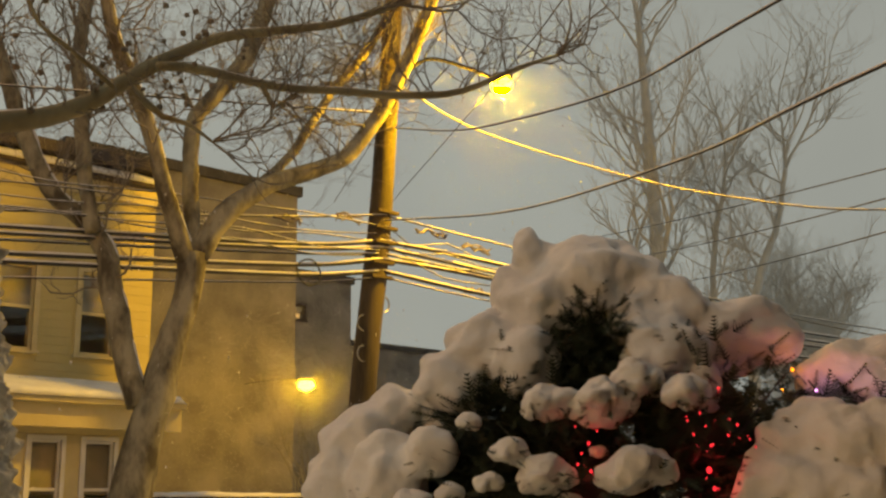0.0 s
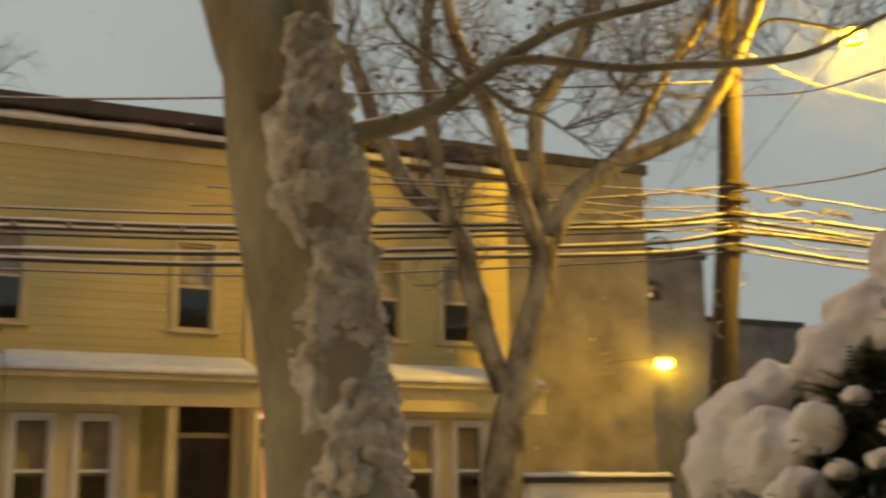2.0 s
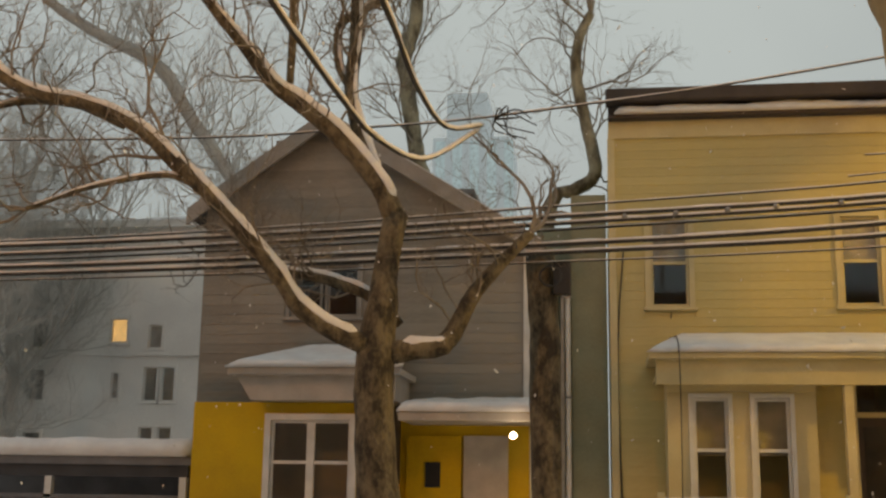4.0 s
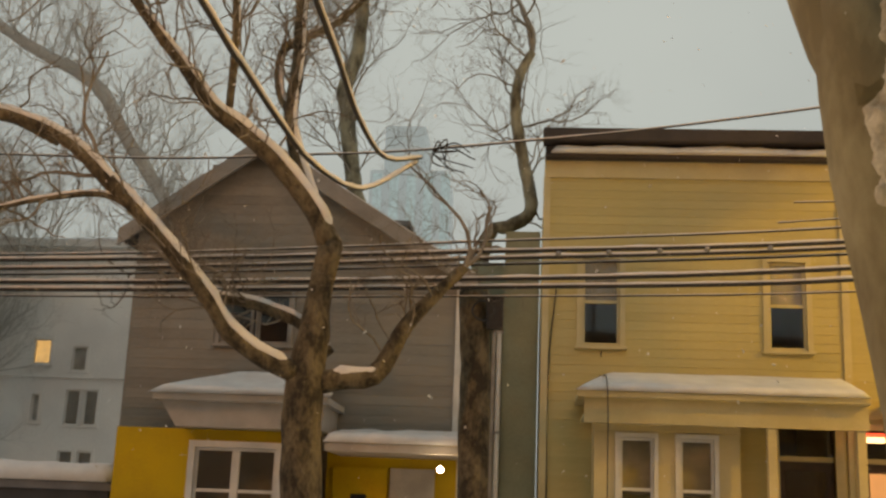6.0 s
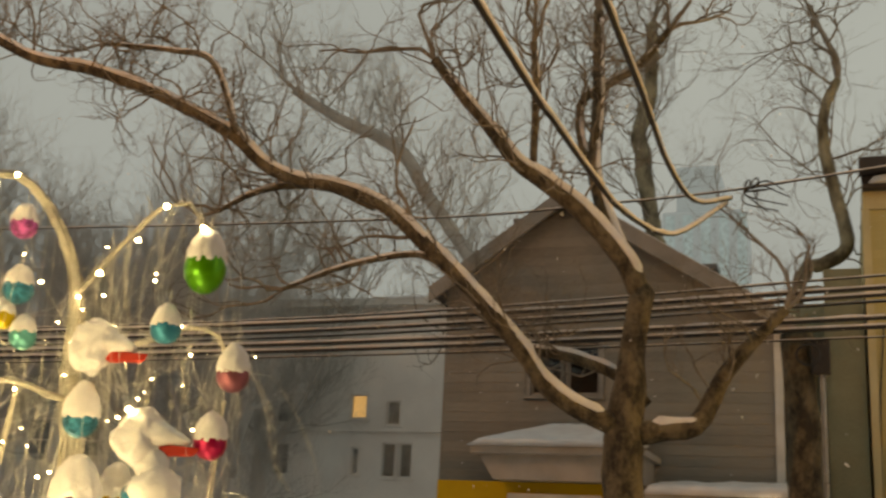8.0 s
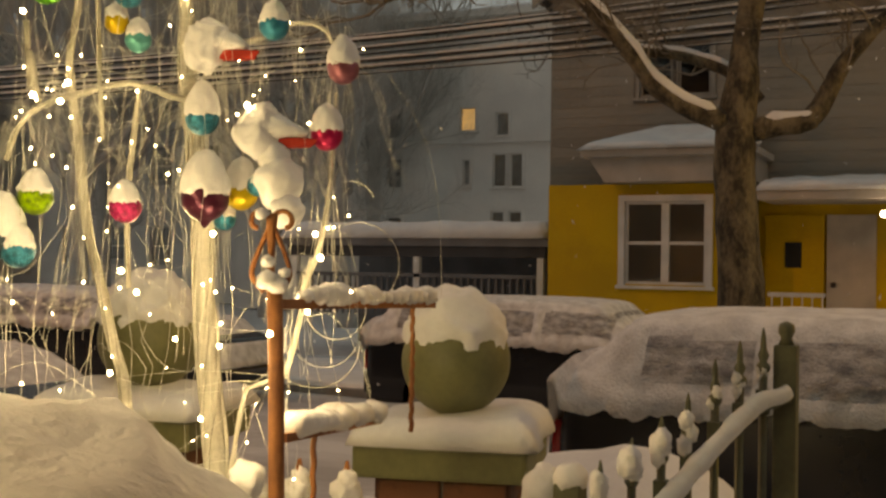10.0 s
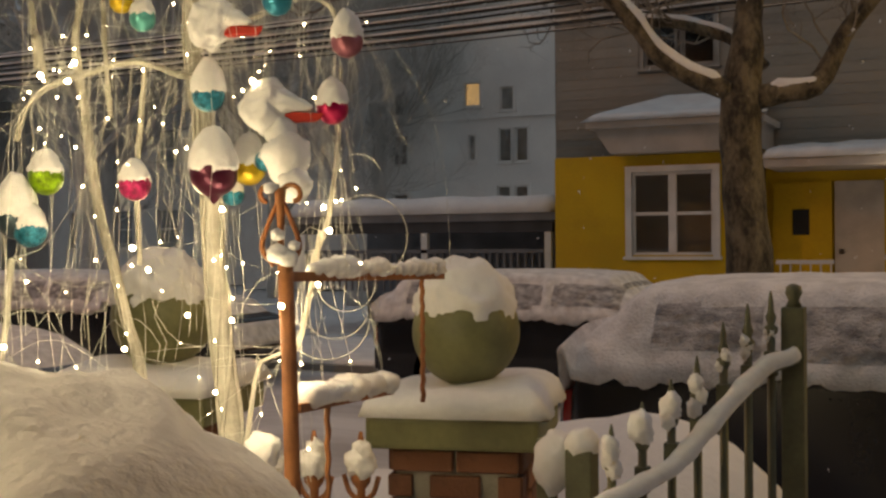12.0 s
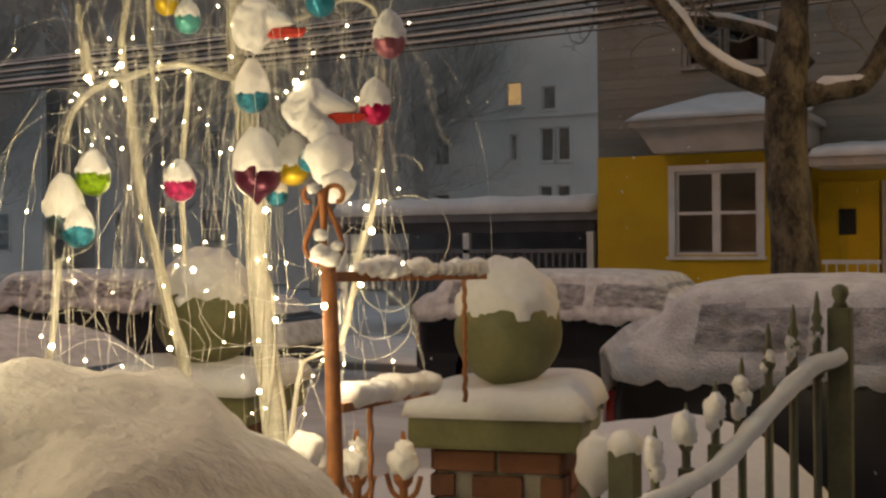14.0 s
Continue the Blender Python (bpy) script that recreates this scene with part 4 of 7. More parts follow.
limb(snowy, "trunk", ((1.29, 3.50, 1.22, 0.259), (1.26, 3.62, 1.62, 0.229), (1.24, 3.70, 1.82, 0.232), (1.22, 3.75, 2.15, 0.220), (1.17, 3.78, 2.53, 0.220), (1.09, 3.75, 2.95, 0.226), (1.02, 3.73, 3.22, 0.19), (0.97, 3.73, 3.42, 0.15), (0.93, 3.75, 3.6, 0.12)), 24, 0.0)
limb(snowy, "limb", ((1.02, 3.68, 3.11, 0.148), (0.93, 3.75, 3.39, 0.134), (0.87, 3.79, 3.64, 0.126), (0.80, 3.79, 3.98, 0.108)))
limb(snowy, "limb", ((1.08, 3.63, 3.06, 0.117), (1.14, 3.65, 3.30, 0.096), (1.11, 3.67, 3.57, 0.087), (1.05, 3.66, 3.88, 0.076)))
limb(snowy, "branch", ((1.17, 3.62, 3.01, 0.054), (1.28, 3.66, 3.08, 0.046), (1.48, 3.66, 3.15, 0.041), (1.65, 3.66, 3.25, 0.038), (1.79, 3.65, 3.37, 0.034), (1.96, 3.63, 3.50, 0.028), (2.14, 3.59, 3.61, 0.024), (2.36, 3.53, 3.68, 0.020), (2.58, 3.46, 3.75, 0.019), (2.80, 3.35, 3.86, 0.014)))
limb(snowy, "branch", ((1.86, 3.57, 3.41, 0.021), (1.99, 3.60, 3.45, 0.021), (2.16, 3.62, 3.47, 0.020), (2.40, 3.59, 3.47, 0.018), (2.64, 3.54, 3.50, 0.019), (2.88, 3.47, 3.52, 0.017), (3.11, 3.39, 3.56, 0.017), (3.27, 3.35, 3.63, 0.015), (3.44, 3.27, 3.73, 0.013), (3.61, 3.20, 3.81, 0.008)))
limb(snowy, "branch", ((1.77, 3.59, 3.31, 0.017), (1.88, 3.56, 3.22, 0.013), (1.96, 3.50, 3.19, 0.010), (2.03, 3.46, 3.13, 0.006)))
limb(snowy, "branch", ((2.29, 3.55, 3.44, 0.011), (2.37, 3.59, 3.38, 0.011), (2.43, 3.60, 3.42, 0.007)))
limb(snowy, "branch", ((1.70, 3.58, 3.29, 0.010), (1.53, 3.58, 3.39, 0.010), (1.41, 3.56, 3.44, 0.008), (1.33, 3.51, 3.54, 0.006)))
limb(dead, "trunk", ((-0.75, 15.00, 0.37, 0.235), (-0.81, 15.00, 2.06, 0.212), (-0.85, 15.00, 3.49, 0.206), (-0.90, 15.00, 4.75, 0.194)))
limb(back1, "trunk", ((-1.31, 22.00, 4.95, 0.153), (-1.04, 22.00, 7.20, 0.122), (-0.66, 22.00, 7.45, 0.134), (-0.21, 22.00, 7.79, 0.134), (-0.36, 22.00, 8.74, 0.124), (-0.56, 22.00, 9.80, 0.115), (-0.51, 22.00, 10.53, 0.104), (-0.25, 22.00, 11.15, 0.094)))
limb(back2, "trunk", ((-3.88, 27.00, 6.66, 0.231), (-4.14, 27.00, 8.33, 0.220), (-4.60, 27.00, 9.74, 0.195), (-4.90, 27.00, 11.81, 0.215), (-4.98, 27.00, 12.26, 0.201), (-4.68, 27.00, 13.34, 0.175), (-4.65, 27.00, 15.22, 0.150)))
limb(back3, "trunk", ((-7.44, 24.00, 6.99, 0.151), (-8.14, 24.00, 8.18, 0.153), (-9.31, 24.00, 9.85, 0.158), (-10.24, 24.00, 11.18, 0.163), (-11.78, 24.00, 12.04, 0.140), (-13.09, 24.00, 12.91, 0.115)))
limb(wt1, "trunk", ((34.34, 26.00, 7.80, 0.265), (34.60, 26.00, 12.61, 0.246), (34.53, 26.00, 15.76, 0.208), (34.39, 26.00, 18.29, 0.169), (34.25, 26.00, 20.88, 0.130)))
limb(wt2, "trunk", ((37.58, 24.00, 9.15, 0.166), (38.64, 24.00, 11.27, 0.156), (39.90, 24.00, 13.07, 0.131), (40.90, 24.00, 15.64, 0.091)))
limb(wt3, "trunk", ((37.86, 26.00, 6.34, 0.141), (38.15, 26.00, 10.86, 0.130), (38.79, 26.00, 13.77, 0.103)))
# trunks down to the ground
limb(forked, "trunk_foot", ((6.7, 14, -0.1, 0.48), (6.82, 14, 0.3, 0.40), (7.01, 14, 1.05, 0.355)))
limb(bowed, "trunk_foot", ((-2.85, 14, -0.1, 0.5), (-2.84, 14, 0.3, 0.36), (-2.83, 14, 0.95, 0.305)))
limb(snowy, "trunk_foot", ((1.33, 3.40, 0.0, 0.36), (1.32, 3.43, 0.4, 0.30), (1.29, 3.50, 1.25, 0.26)), 24, 0.0)
limb(dead, "trunk_foot", ((-0.73, 15, -0.1, 0.32), (-0.75, 15, 0.42, 0.24)))
limb(back1, "trunk_foot", ((-1.4, 22, -0.1, 0.3), (-1.31, 22, 5.0, 0.16)))
limb(back2, "trunk_foot", ((-3.9, 27, -0.1, 0.4), (-3.88, 27, 6.7, 0.23)))
limb(back3, "trunk_foot", ((-7.0, 24, -0.1, 0.3), (-7.2, 24, 4.0, 0.2), (-7.44, 24, 7.05, 0.15)))
limb(wt1, "trunk_foot", ((34.3, 26, -0.1, 0.4), (34.34, 26, 7.9, 0.27)))
limb(wt2, "trunk_foot", ((37.2, 24, -0.1, 0.4), (37.58, 24, 9.2, 0.167)))
limb(wt3, "trunk_foot", ((37.8, 26, -0.1, 0.35), (37.86, 26, 6.4, 0.14)))

crown(forked, 3, 0.10, 1.5, 0.020, 3, 0.25, wild=1.0, splits=3, most=0.25)
crown(bowed, 5, 0.085, 1.4, 0.020, 3, 0.3, wild=1.05, most=0.25)
crown(snowy, 7, 0.03, 0.42, 0.0048, 3, 0.2, lift=0.3, wild=0.9, splits=4, most=0.1, balls=True)
crown(snowy, 8, 0.03, 0.34, 0.0045, 3, 0.15, lift=0.35, wild=1.0, splits=4, most=0.1)
crown(back1, 9, 0.18, 2.2, 0.03, 3, 0.45, lift=0.05, wild=0.9, splits=4, most=0.2)
crown(back2, 11, 0.28, 2.7, 0.03, 3, 0.3, wild=0.75, splits=4, most=0.3)
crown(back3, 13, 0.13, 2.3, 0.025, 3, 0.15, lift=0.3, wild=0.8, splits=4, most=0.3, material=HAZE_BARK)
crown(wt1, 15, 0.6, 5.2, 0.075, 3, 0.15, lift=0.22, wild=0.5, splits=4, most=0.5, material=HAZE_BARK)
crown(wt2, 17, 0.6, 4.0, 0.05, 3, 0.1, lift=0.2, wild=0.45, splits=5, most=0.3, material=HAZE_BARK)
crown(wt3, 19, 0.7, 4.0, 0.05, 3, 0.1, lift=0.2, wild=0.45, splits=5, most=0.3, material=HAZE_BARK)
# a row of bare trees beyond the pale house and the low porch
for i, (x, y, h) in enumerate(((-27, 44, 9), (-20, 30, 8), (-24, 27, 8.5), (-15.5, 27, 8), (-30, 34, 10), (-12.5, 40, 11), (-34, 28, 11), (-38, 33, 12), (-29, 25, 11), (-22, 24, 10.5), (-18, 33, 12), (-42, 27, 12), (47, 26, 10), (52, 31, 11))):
    t = tree("far_tree", (x, y, 0), "bare tree far off, its bark paled to stand in for haze", HAZE_BARK, 0)
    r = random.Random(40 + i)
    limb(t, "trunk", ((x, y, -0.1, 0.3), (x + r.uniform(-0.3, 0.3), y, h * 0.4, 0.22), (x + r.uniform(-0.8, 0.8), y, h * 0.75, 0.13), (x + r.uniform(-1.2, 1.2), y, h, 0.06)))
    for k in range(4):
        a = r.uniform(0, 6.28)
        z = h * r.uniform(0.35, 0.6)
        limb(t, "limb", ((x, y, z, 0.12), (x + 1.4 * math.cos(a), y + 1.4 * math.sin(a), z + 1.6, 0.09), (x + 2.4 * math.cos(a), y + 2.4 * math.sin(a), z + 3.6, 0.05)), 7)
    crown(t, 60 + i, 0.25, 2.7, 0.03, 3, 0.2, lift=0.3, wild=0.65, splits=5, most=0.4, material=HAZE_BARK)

# a low shrub in the light of the far lamp
shrub = thing("bare_shrub", (12.78, 17.0, 0.1), "bare shrub with snowy twigs in yellow lamp light", "shrub")
rng = random.Random(52)
for k in range(9):
    bm = bmesh.new()
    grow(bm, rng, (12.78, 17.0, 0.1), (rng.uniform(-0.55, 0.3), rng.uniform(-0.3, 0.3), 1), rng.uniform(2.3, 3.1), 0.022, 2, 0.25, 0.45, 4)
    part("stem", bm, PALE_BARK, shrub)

# ---- utility pole, street lamps and wires ----
pole = thing("utility_pole", (11.35, 14.6, 0), "weathered wooden utility pole lit yellow by its lamp", "pole")
bm = bmesh.new()
tube(bm, smooth_path(((11.2, 14.6, -0.1, 0.235), (11.5, 14.6, 4.0, 0.215), (11.85, 14.6, 6.9, 0.195), (12.2, 14.6, 11.6, 0.16)), 0.5), 14, 0.05, 3)
part("shaft", bm, POLE_WOOD, pole, smooth=True)
for z in (5.7, 5.95, 6.3, 6.55, 6.83):
    bm = bmesh.new()
    x = 11.5 + (z - 4) * 0.12
    box(bm, x - 0.225, x + 0.225, 14.36, 14.44, z - 0.03, z + 0.03, bevel=0.012)
    part("clamp", bm, POLE_WOOD, pole)
for z, s in ((5.25, 1), (4.9, -1), (4.4, -1)):
    bm = bmesh.new()
    tube(bm, [(11.55 + s * (0.2 + 0.13 * math.sin(a)), 14.42, z + 0.13 * math.cos(a), 0.012) for a in np.linspace(0, 3.14, 9)], 5)
    part("step_iron", bm, STEEL, pole)


def street_lamp(base, arm, head, label, lens=SODIUM_GLOW):
    t = thing("street_lamp", base, label, "street lamp")
    bm = bmesh.new()
    tube(bm, smooth_path(arm, 0.15), 8)
    part("arm", bm, CABLE, t, smooth=True)
    x, y, z = head
    bm = bmesh.new()
    lump(bm, (x, y, z + 0.12), 0.2, 0.4, 0)
    part("housing", bm, STEEL, t, smooth=True)
    bm = bmesh.new()
    lump(bm, (x, y, z - 0.02), 0.19, 0.7, 0)
    ob = part("lens", bm, lens, t, "glowing yellow sodium lens", smooth=True)
    ob.visible_shadow = False
    return t


street_lamp((12.05, 14.6, 8.6), ((12.05, 14.5, 9.2, 0.035), (12.4, 14.0, 9.6, 0.035), (12.9, 13.4, 9.35, 0.035), (13.2, 13.02, 9.1, 0.035)), (13.22, 13.0, 9.05), "lit sodium street lamp on an arm from the pole")
street_lamp((14.9, 23.5, 4.9), ((14.9, 23.5, 5.0, 0.009), (14.9, 22.4, 4.98, 0.007), (14.9, 21.1, 4.9, 0.006)), (14.9, 21.0, 4.76), "lit sodium lamp on an arm from the brown building")
# bodies for the three added lamps, all kept out of view
street_lamp((17.0, 4.3, 0), ((17.0, 4.3, 0, 0.09), (17.0, 4.3, 6, 0.07), (17.0, 4.3, 8.7, 0.05), (17.0, 4.0, 9.0, 0.04)), (17.0, 4.0, 8.95), "unseen street lamp added on the near pavement for warm fill", WARM_GLOW)
street_lamp((1.62, 5.0, 0), ((1.62, 5.0, 0, 0.06), (1.62, 5.0, 6, 0.05), (1.7, 5.2, 8.8, 0.04), (2.6, 6.1, 9.2, 0.035)), (2.7, 6.3, 9.1), "unseen street lamp assumed on a slim pole hidden behind the thick tree", WARM_GLOW)
street_lamp((-13.0, 4.3, 0), ((-13.0, 4.3, 0, 0.09), (-13.0, 4.3, 6, 0.07), (-13.0, 4.3, 8.7, 0.05), (-13.0, 4.0, 9.0, 0.04)), (-13.0, 4.0, 8.95), "unseen street lamp added on the near pavement for warm fill", WARM_GLOW)


def wire(points, r, label, snow=True, sag=0.0, group="overhead wires", wind=(0, 0, 1)):
    t = thing("overhead_wire", tuple(points[0]), label, "wire", group)
    if sag:
        a, b = np.array(points[0], float), np.array(points[-1], float)
        points = [a + (b - a) * u - np.array((0, 0, 4 * sag * u * (1 - u))) for u in np.linspace(0, 1, 9)]
    r *= 0.74
    path = smooth_path([(*p, r) for p in points], 0.35)
    bm = bmesh.new()
    tube(bm, path, 6)
    part("cable", bm, CABLE, t, smooth=True)
    if snow:
        bm = bmesh.new()
        snow_ridge(bm, smooth_path([(p[0], p[1], p[2] + r * 0.4, r) for p in path], 0.2), 0.95 if wind[0] == 0 else 1.2, 0.6, 1.1, 5, wind)
        part("wire_snow", bm, SNOW, t, "line of snow on top", smooth=True)
    return t


LAB = "dark utility cable with snow lying along it"
for zs, zr, r, dy in (((5.0, 5.38, 5.59, 5.82, 6.51, 6.77), 6.68, 0.017, 0.05), ((4.92, 5.22, 5.39, 5.59, 6.05, 6.31), 6.29, 0.034, 0.0), ((4.80, 5.13, 5.31, 5.50, 5.98, 6.20), 6.12, 0.032, 0.0), ((4.74, 5.07, 5.25, 5.43, 5.92, 6.1), 6.05, 0.02, 0.1), ((4.62, 4.85, 5.04, 5.23, 5.71, 6.0), 5.99, 0.036, 0.0), ((4.52, 4.74, 4.89, 5.12, 5.55, 5.8), 5.68, 0.036, 0.0), ((4.45, 4.63, 4.76, 4.93, 5.45, 5.7), 5.58, 0.014, 0.08)):
    xs = (-8, 0, 3.5, 5.5, 10.1, 11.75)
    wire([(-22, 14.6 + dy, zs[0] - 0.1)] + [(x, 14.6 + dy if x < 11 else 14.42, z) for x, z in zip(xs, zs)], r, LAB)
    wire(((11.75, 14.42, zs[-1]), (14.45, 14.42, zr), (24, 14.4, zr - 0.25), (45, 14.4, zr + 0.2)), r, LAB)
slack = random.Random(14)
for k in range(5):
    z = 6.62 - 0.14 * k + slack.uniform(-0.05, 0.05)
    xs = (4.2 + slack.uniform(-1.5, 1.0), 6.0, 7.6, 9.0, 10.4, 11.72)
    wire([(x, 14.5 + slack.uniform(-0.08, 0.08), z - 0.04 * (11.75 - x) + (slack.uniform(-0.13, 0.10) if x < 11.5 else 0)) for x in xs], 0.011, "slack cable drooping across the street wires")
for k in range(4):
    z = 6.58 - 0.15 * k
    xs = (11.78, 12.4, 13.1, 13.9, 14.8, 16.0)
    wire([(x, 14.4 + slack.uniform(-0.08, 0.08), z - 0.05 * (x - 11.75) - (slack.uniform(0.02, 0.22) if x > 12 else 0)) for x in xs], 0.011, "slack cable drooping from the pole")
wire(((-26, 14.3, 6.9), (-7.88, 14.3, 6.34), (-3.1, 14.3, 6.38), (-0.16, 14.3, 6.62), (3.55, 14.3, 7.12), (11.95, 14.42, 8.6)), 0.016, "thin twisted service wire")
# lashings on the main bundle, and spare cable bunched beside the pole
for x, z in ((-0.9, 5.11), (0.2, 5.18), (0.85, 5.21), (1.5, 5.24), (2.1, 5.28), (2.9, 5.31)):
    bm = bmesh.new()
    tube(bm, [(x - 0.035, 14.6, z, 0.035), (x, 14.6, z, 0.05), (x + 0.035, 14.6, z, 0.035)], 8, 0.2, 9)
    solid("cable_clamp", bm, STEEL, "small clamp round the street cables", "cable clamp", group="cable clamps", smooth=True)
for x, z, w in ((9.9, 6.42, 0.5), (11.1, 6.62, 0.5), (12.9, 6.66, 0.7), (14.0, 6.55, 0.7), (13.9, 5.75, 0.45)):
    bm = bmesh.new()
    for k in range(4):
        tube(bm, smooth_path([(x + w * (u - 0.5), 14.5 + slack.uniform(-0.05, 0.05), z - 0.02 * w * u + slack.uniform(-0.07, 0.07), 0.013) for u in np.linspace(0, 1, 6)], 0.06), 5)
    solid("cable_bunch", bm, TWIG, "bunch of snow-crusted spare cable lashed to the wires", "cable", group="cable bunches", smooth=True)
for x, z, r in ((10.35, 5.62, 0.23), (-0.75, 4.4, 0.14)):
    bm = bmesh.new()
    tube(bm, [(x + r * math.cos(a), 14.55 + 0.02 * math.sin(3 * a), z + r * 0.9 * math.sin(a), 0.014) for a in np.linspace(0, 6.5, 26)], 5)
    solid("cable_loop", bm, CABLE, "loop of spare cable hanging from the wires", "cable", group="cable loops", smooth=True)
wire(((12.0, 14.4, 8.35), (10.27, 11.09, 7.04), (8.78, 8.55, 6.14), (7.34, 5.79, 5.36), (5.53, 3.19, 4.67), (3.4, -2.4, 4.3)), 0.012, "service wire sagging from the pole to the near house")
wire(((11.76, 14.4, 6.67), (10.36, 10.13, 5.69), (7.77, 5.56, 4.74), (5.93, 2.8, 4.26), (4.2, -2.4, 4.1)), 0.013, "service wire sagging from the pole to the near house")
wire(((12.1, 14.6, 9.3), (14.2, 14.6, 8.85), (16.5, 13.12, 8.09), (16.2, 10.5, 7.02), (16.58, 8.07, 6.36), (17.5, 4, 6.0)), 0.016, "snowy service wire lit yellow under the lamp")
wire(((-1.61, 14.25, 6.35), (-1.89, 12.89, 5.9), (-1.97, 11.31, 5.81), (-1.93, 9.69, 5.81), (-1.88, 8.05, 5.75), (-1.7, -2.4, 5.7)), 0.034, "snowy service drop looping down to the street wires", wind=(0.55, -0.55, 0.6))
wire(((-1.67, 14.25, 6.28), (-2.08, 12.5, 5.4), (-2.33, 10.93, 5.18), (-2.42, 9.84, 5.2), (-2.54, 8.65, 5.34), (-2.58, 7.48, 5.4), (-2.5, -2.4, 5.5)), 0.034, "snowy service drop looping down to the street wires", wind=(0.55, -0.55, 0.6))
wire(((5.0, 4.2, 5.05), (7.98, 7.74, 6.32), (12.1, 14.6, 7.1)), 0.008, "thin dark guy wire to the pole", False)
wire(((8.68, 9.19, 7.82), (11.9, 16.0, 7.35)), 0.008, "thin dark guy wire to the pole", False)
for a, b in (((17.29, 8.32, 7.45), (29.35, 25.44, 11.34)), ((15.64, 7.57, 6.49), (30.91, 23.76, 10.76)), ((15.73, 7.67, 6.02), (31.62, 23.17, 9.76)), ((17.7, 8.82, 4.78), (31.76, 23.05, 9.56))):
    d = np.array(b) - np.array(a)
    wire((np.array(a) - d * 0.5, np.array(b) + d * 0.6), 0.016, "dark street wire running up the block", False, 0.3)
bm = bmesh.new()
for i in range(9):
    a = i * 0.7
    tube(bm, smooth_path([(-1.45, 14.25, 6.42, 0.012), (-1.3 + 0.15 * math.cos(a), 14.2 + 0.1 * math.sin(a), 6.42 + 0.15 * math.sin(a * 1.7), 0.01), (-1.1 + 0.2 * math.sin(a), 14.25, 6.3 + 0.16 * math.cos(a), 0.008)], 0.05), 5)
solid("wire_junction", bm, CABLE, "tangled cable junction on the service wire", "cable", smooth=True)

# ---- front yard ----
OLIVE = mat("olive_green_paint", (0.20, 0.20, 0.085), 0.55, other=(0.13, 0.13, 0.06), scale=5, fine=50, bump=0.25, depth=0.004)
BRICK = mat("red_brown_brick", (0.21, 0.09, 0.05), 0.9, other=(0.12, 0.055, 0.035), scale=9, fine=90, bump=0.6, depth=0.006, vary=0.4)
MORTAR = mat("grey_mortar", (0.36, 0.34, 0.29), 0.95, scale=9, fine=120, bump=0.5, depth=0.004)
RUST = mat("rusty_iron", (0.34, 0.13, 0.045), 0.75, other=(0.20, 0.075, 0.03), scale=14, fine=120, bump=0.5, depth=0.003)
IRON = mat("dark_green_iron", (0.13, 0.135, 0.075), 0.55, other=(0.08, 0.08, 0.05), scale=8, fine=80, bump=0.3, depth=0.003)
WRAP = mat("white_wrapped_stem", (0.60, 0.58, 0.50), 0.7, other=(0.34, 0.33, 0.28), scale=8, fine=90, bump=0.4)
FIBRE = mat("clear_white_wire", (0.84, 0.83, 0.76), 0.35, bump=0)
BULB = mat("warm_fairy_bulb", (1, 0.95, 0.8), 0.4, glow=(1.0, 0.89, 0.58), power=42, bump=0)


RIPPLE = bpy.data.textures.new("snow_ripple", "CLOUDS")
RIPPLE.noise_scale, RIPPLE.noise_depth = 0.06, 4


def soften(ob, cell, rounds, ripple=0.0):
    """Melts overlapping lumps of snow into one soft mass, with an uneven surface."""
    m = ob.modifiers.new("melt", "REMESH")
    m.mode, m.voxel_size, m.use_smooth_shade = "VOXEL", cell, True
    m = ob.modifiers.new("soft", "SMOOTH")
    m.factor, m.iterations = 0.6, rounds
    if ripple:
        m = ob.modifiers.new("ripple", "DISPLACE")
        m.texture, m.texture_coords, m.strength, m.mid_level = RIPPLE, "LOCAL", ripple, 0.5
        m = ob.modifiers.new("settle", "SMOOTH")
        m.factor, m.iterations = 0.5, 2


def snow_cap(bm, c, r, low=0.05, thick=0.05, rough=0.12, stretch=1.0, seed=0.0, level=4, ragged=1.0):
    """Snow over the top of a ball, with a ragged lower edge that clings to it."""
    made = bmesh.ops.create_icosphere(bm, subdivisions=level, radius=1.0)["verts"]
    c = Vector(c)
    for v in made:
        n = v.co.normalized()
        edge = low + ragged * 0.20 * noise.noise(n * 2.5 + Vector((seed, 0, 0))) + ragged * 0.10 * noise.noise(n * 7 + Vector((seed, 3, 0)))
        k = (n.z - edge) / 0.22
        k = max(0.0, min(1.0, k))
        k = math.sqrt(k)
        up = max(0, n.z)
        g = r * 0.90 + k * (r * 0.11 + thick * (0.05 + 1.05 * up * up * stretch)) + k * rough * r * (0.6 * noise.noise(n * 3 + c * 5) + 0.4 * noise.noise(n * 8 + c * 5))
        v.co = c + n * g


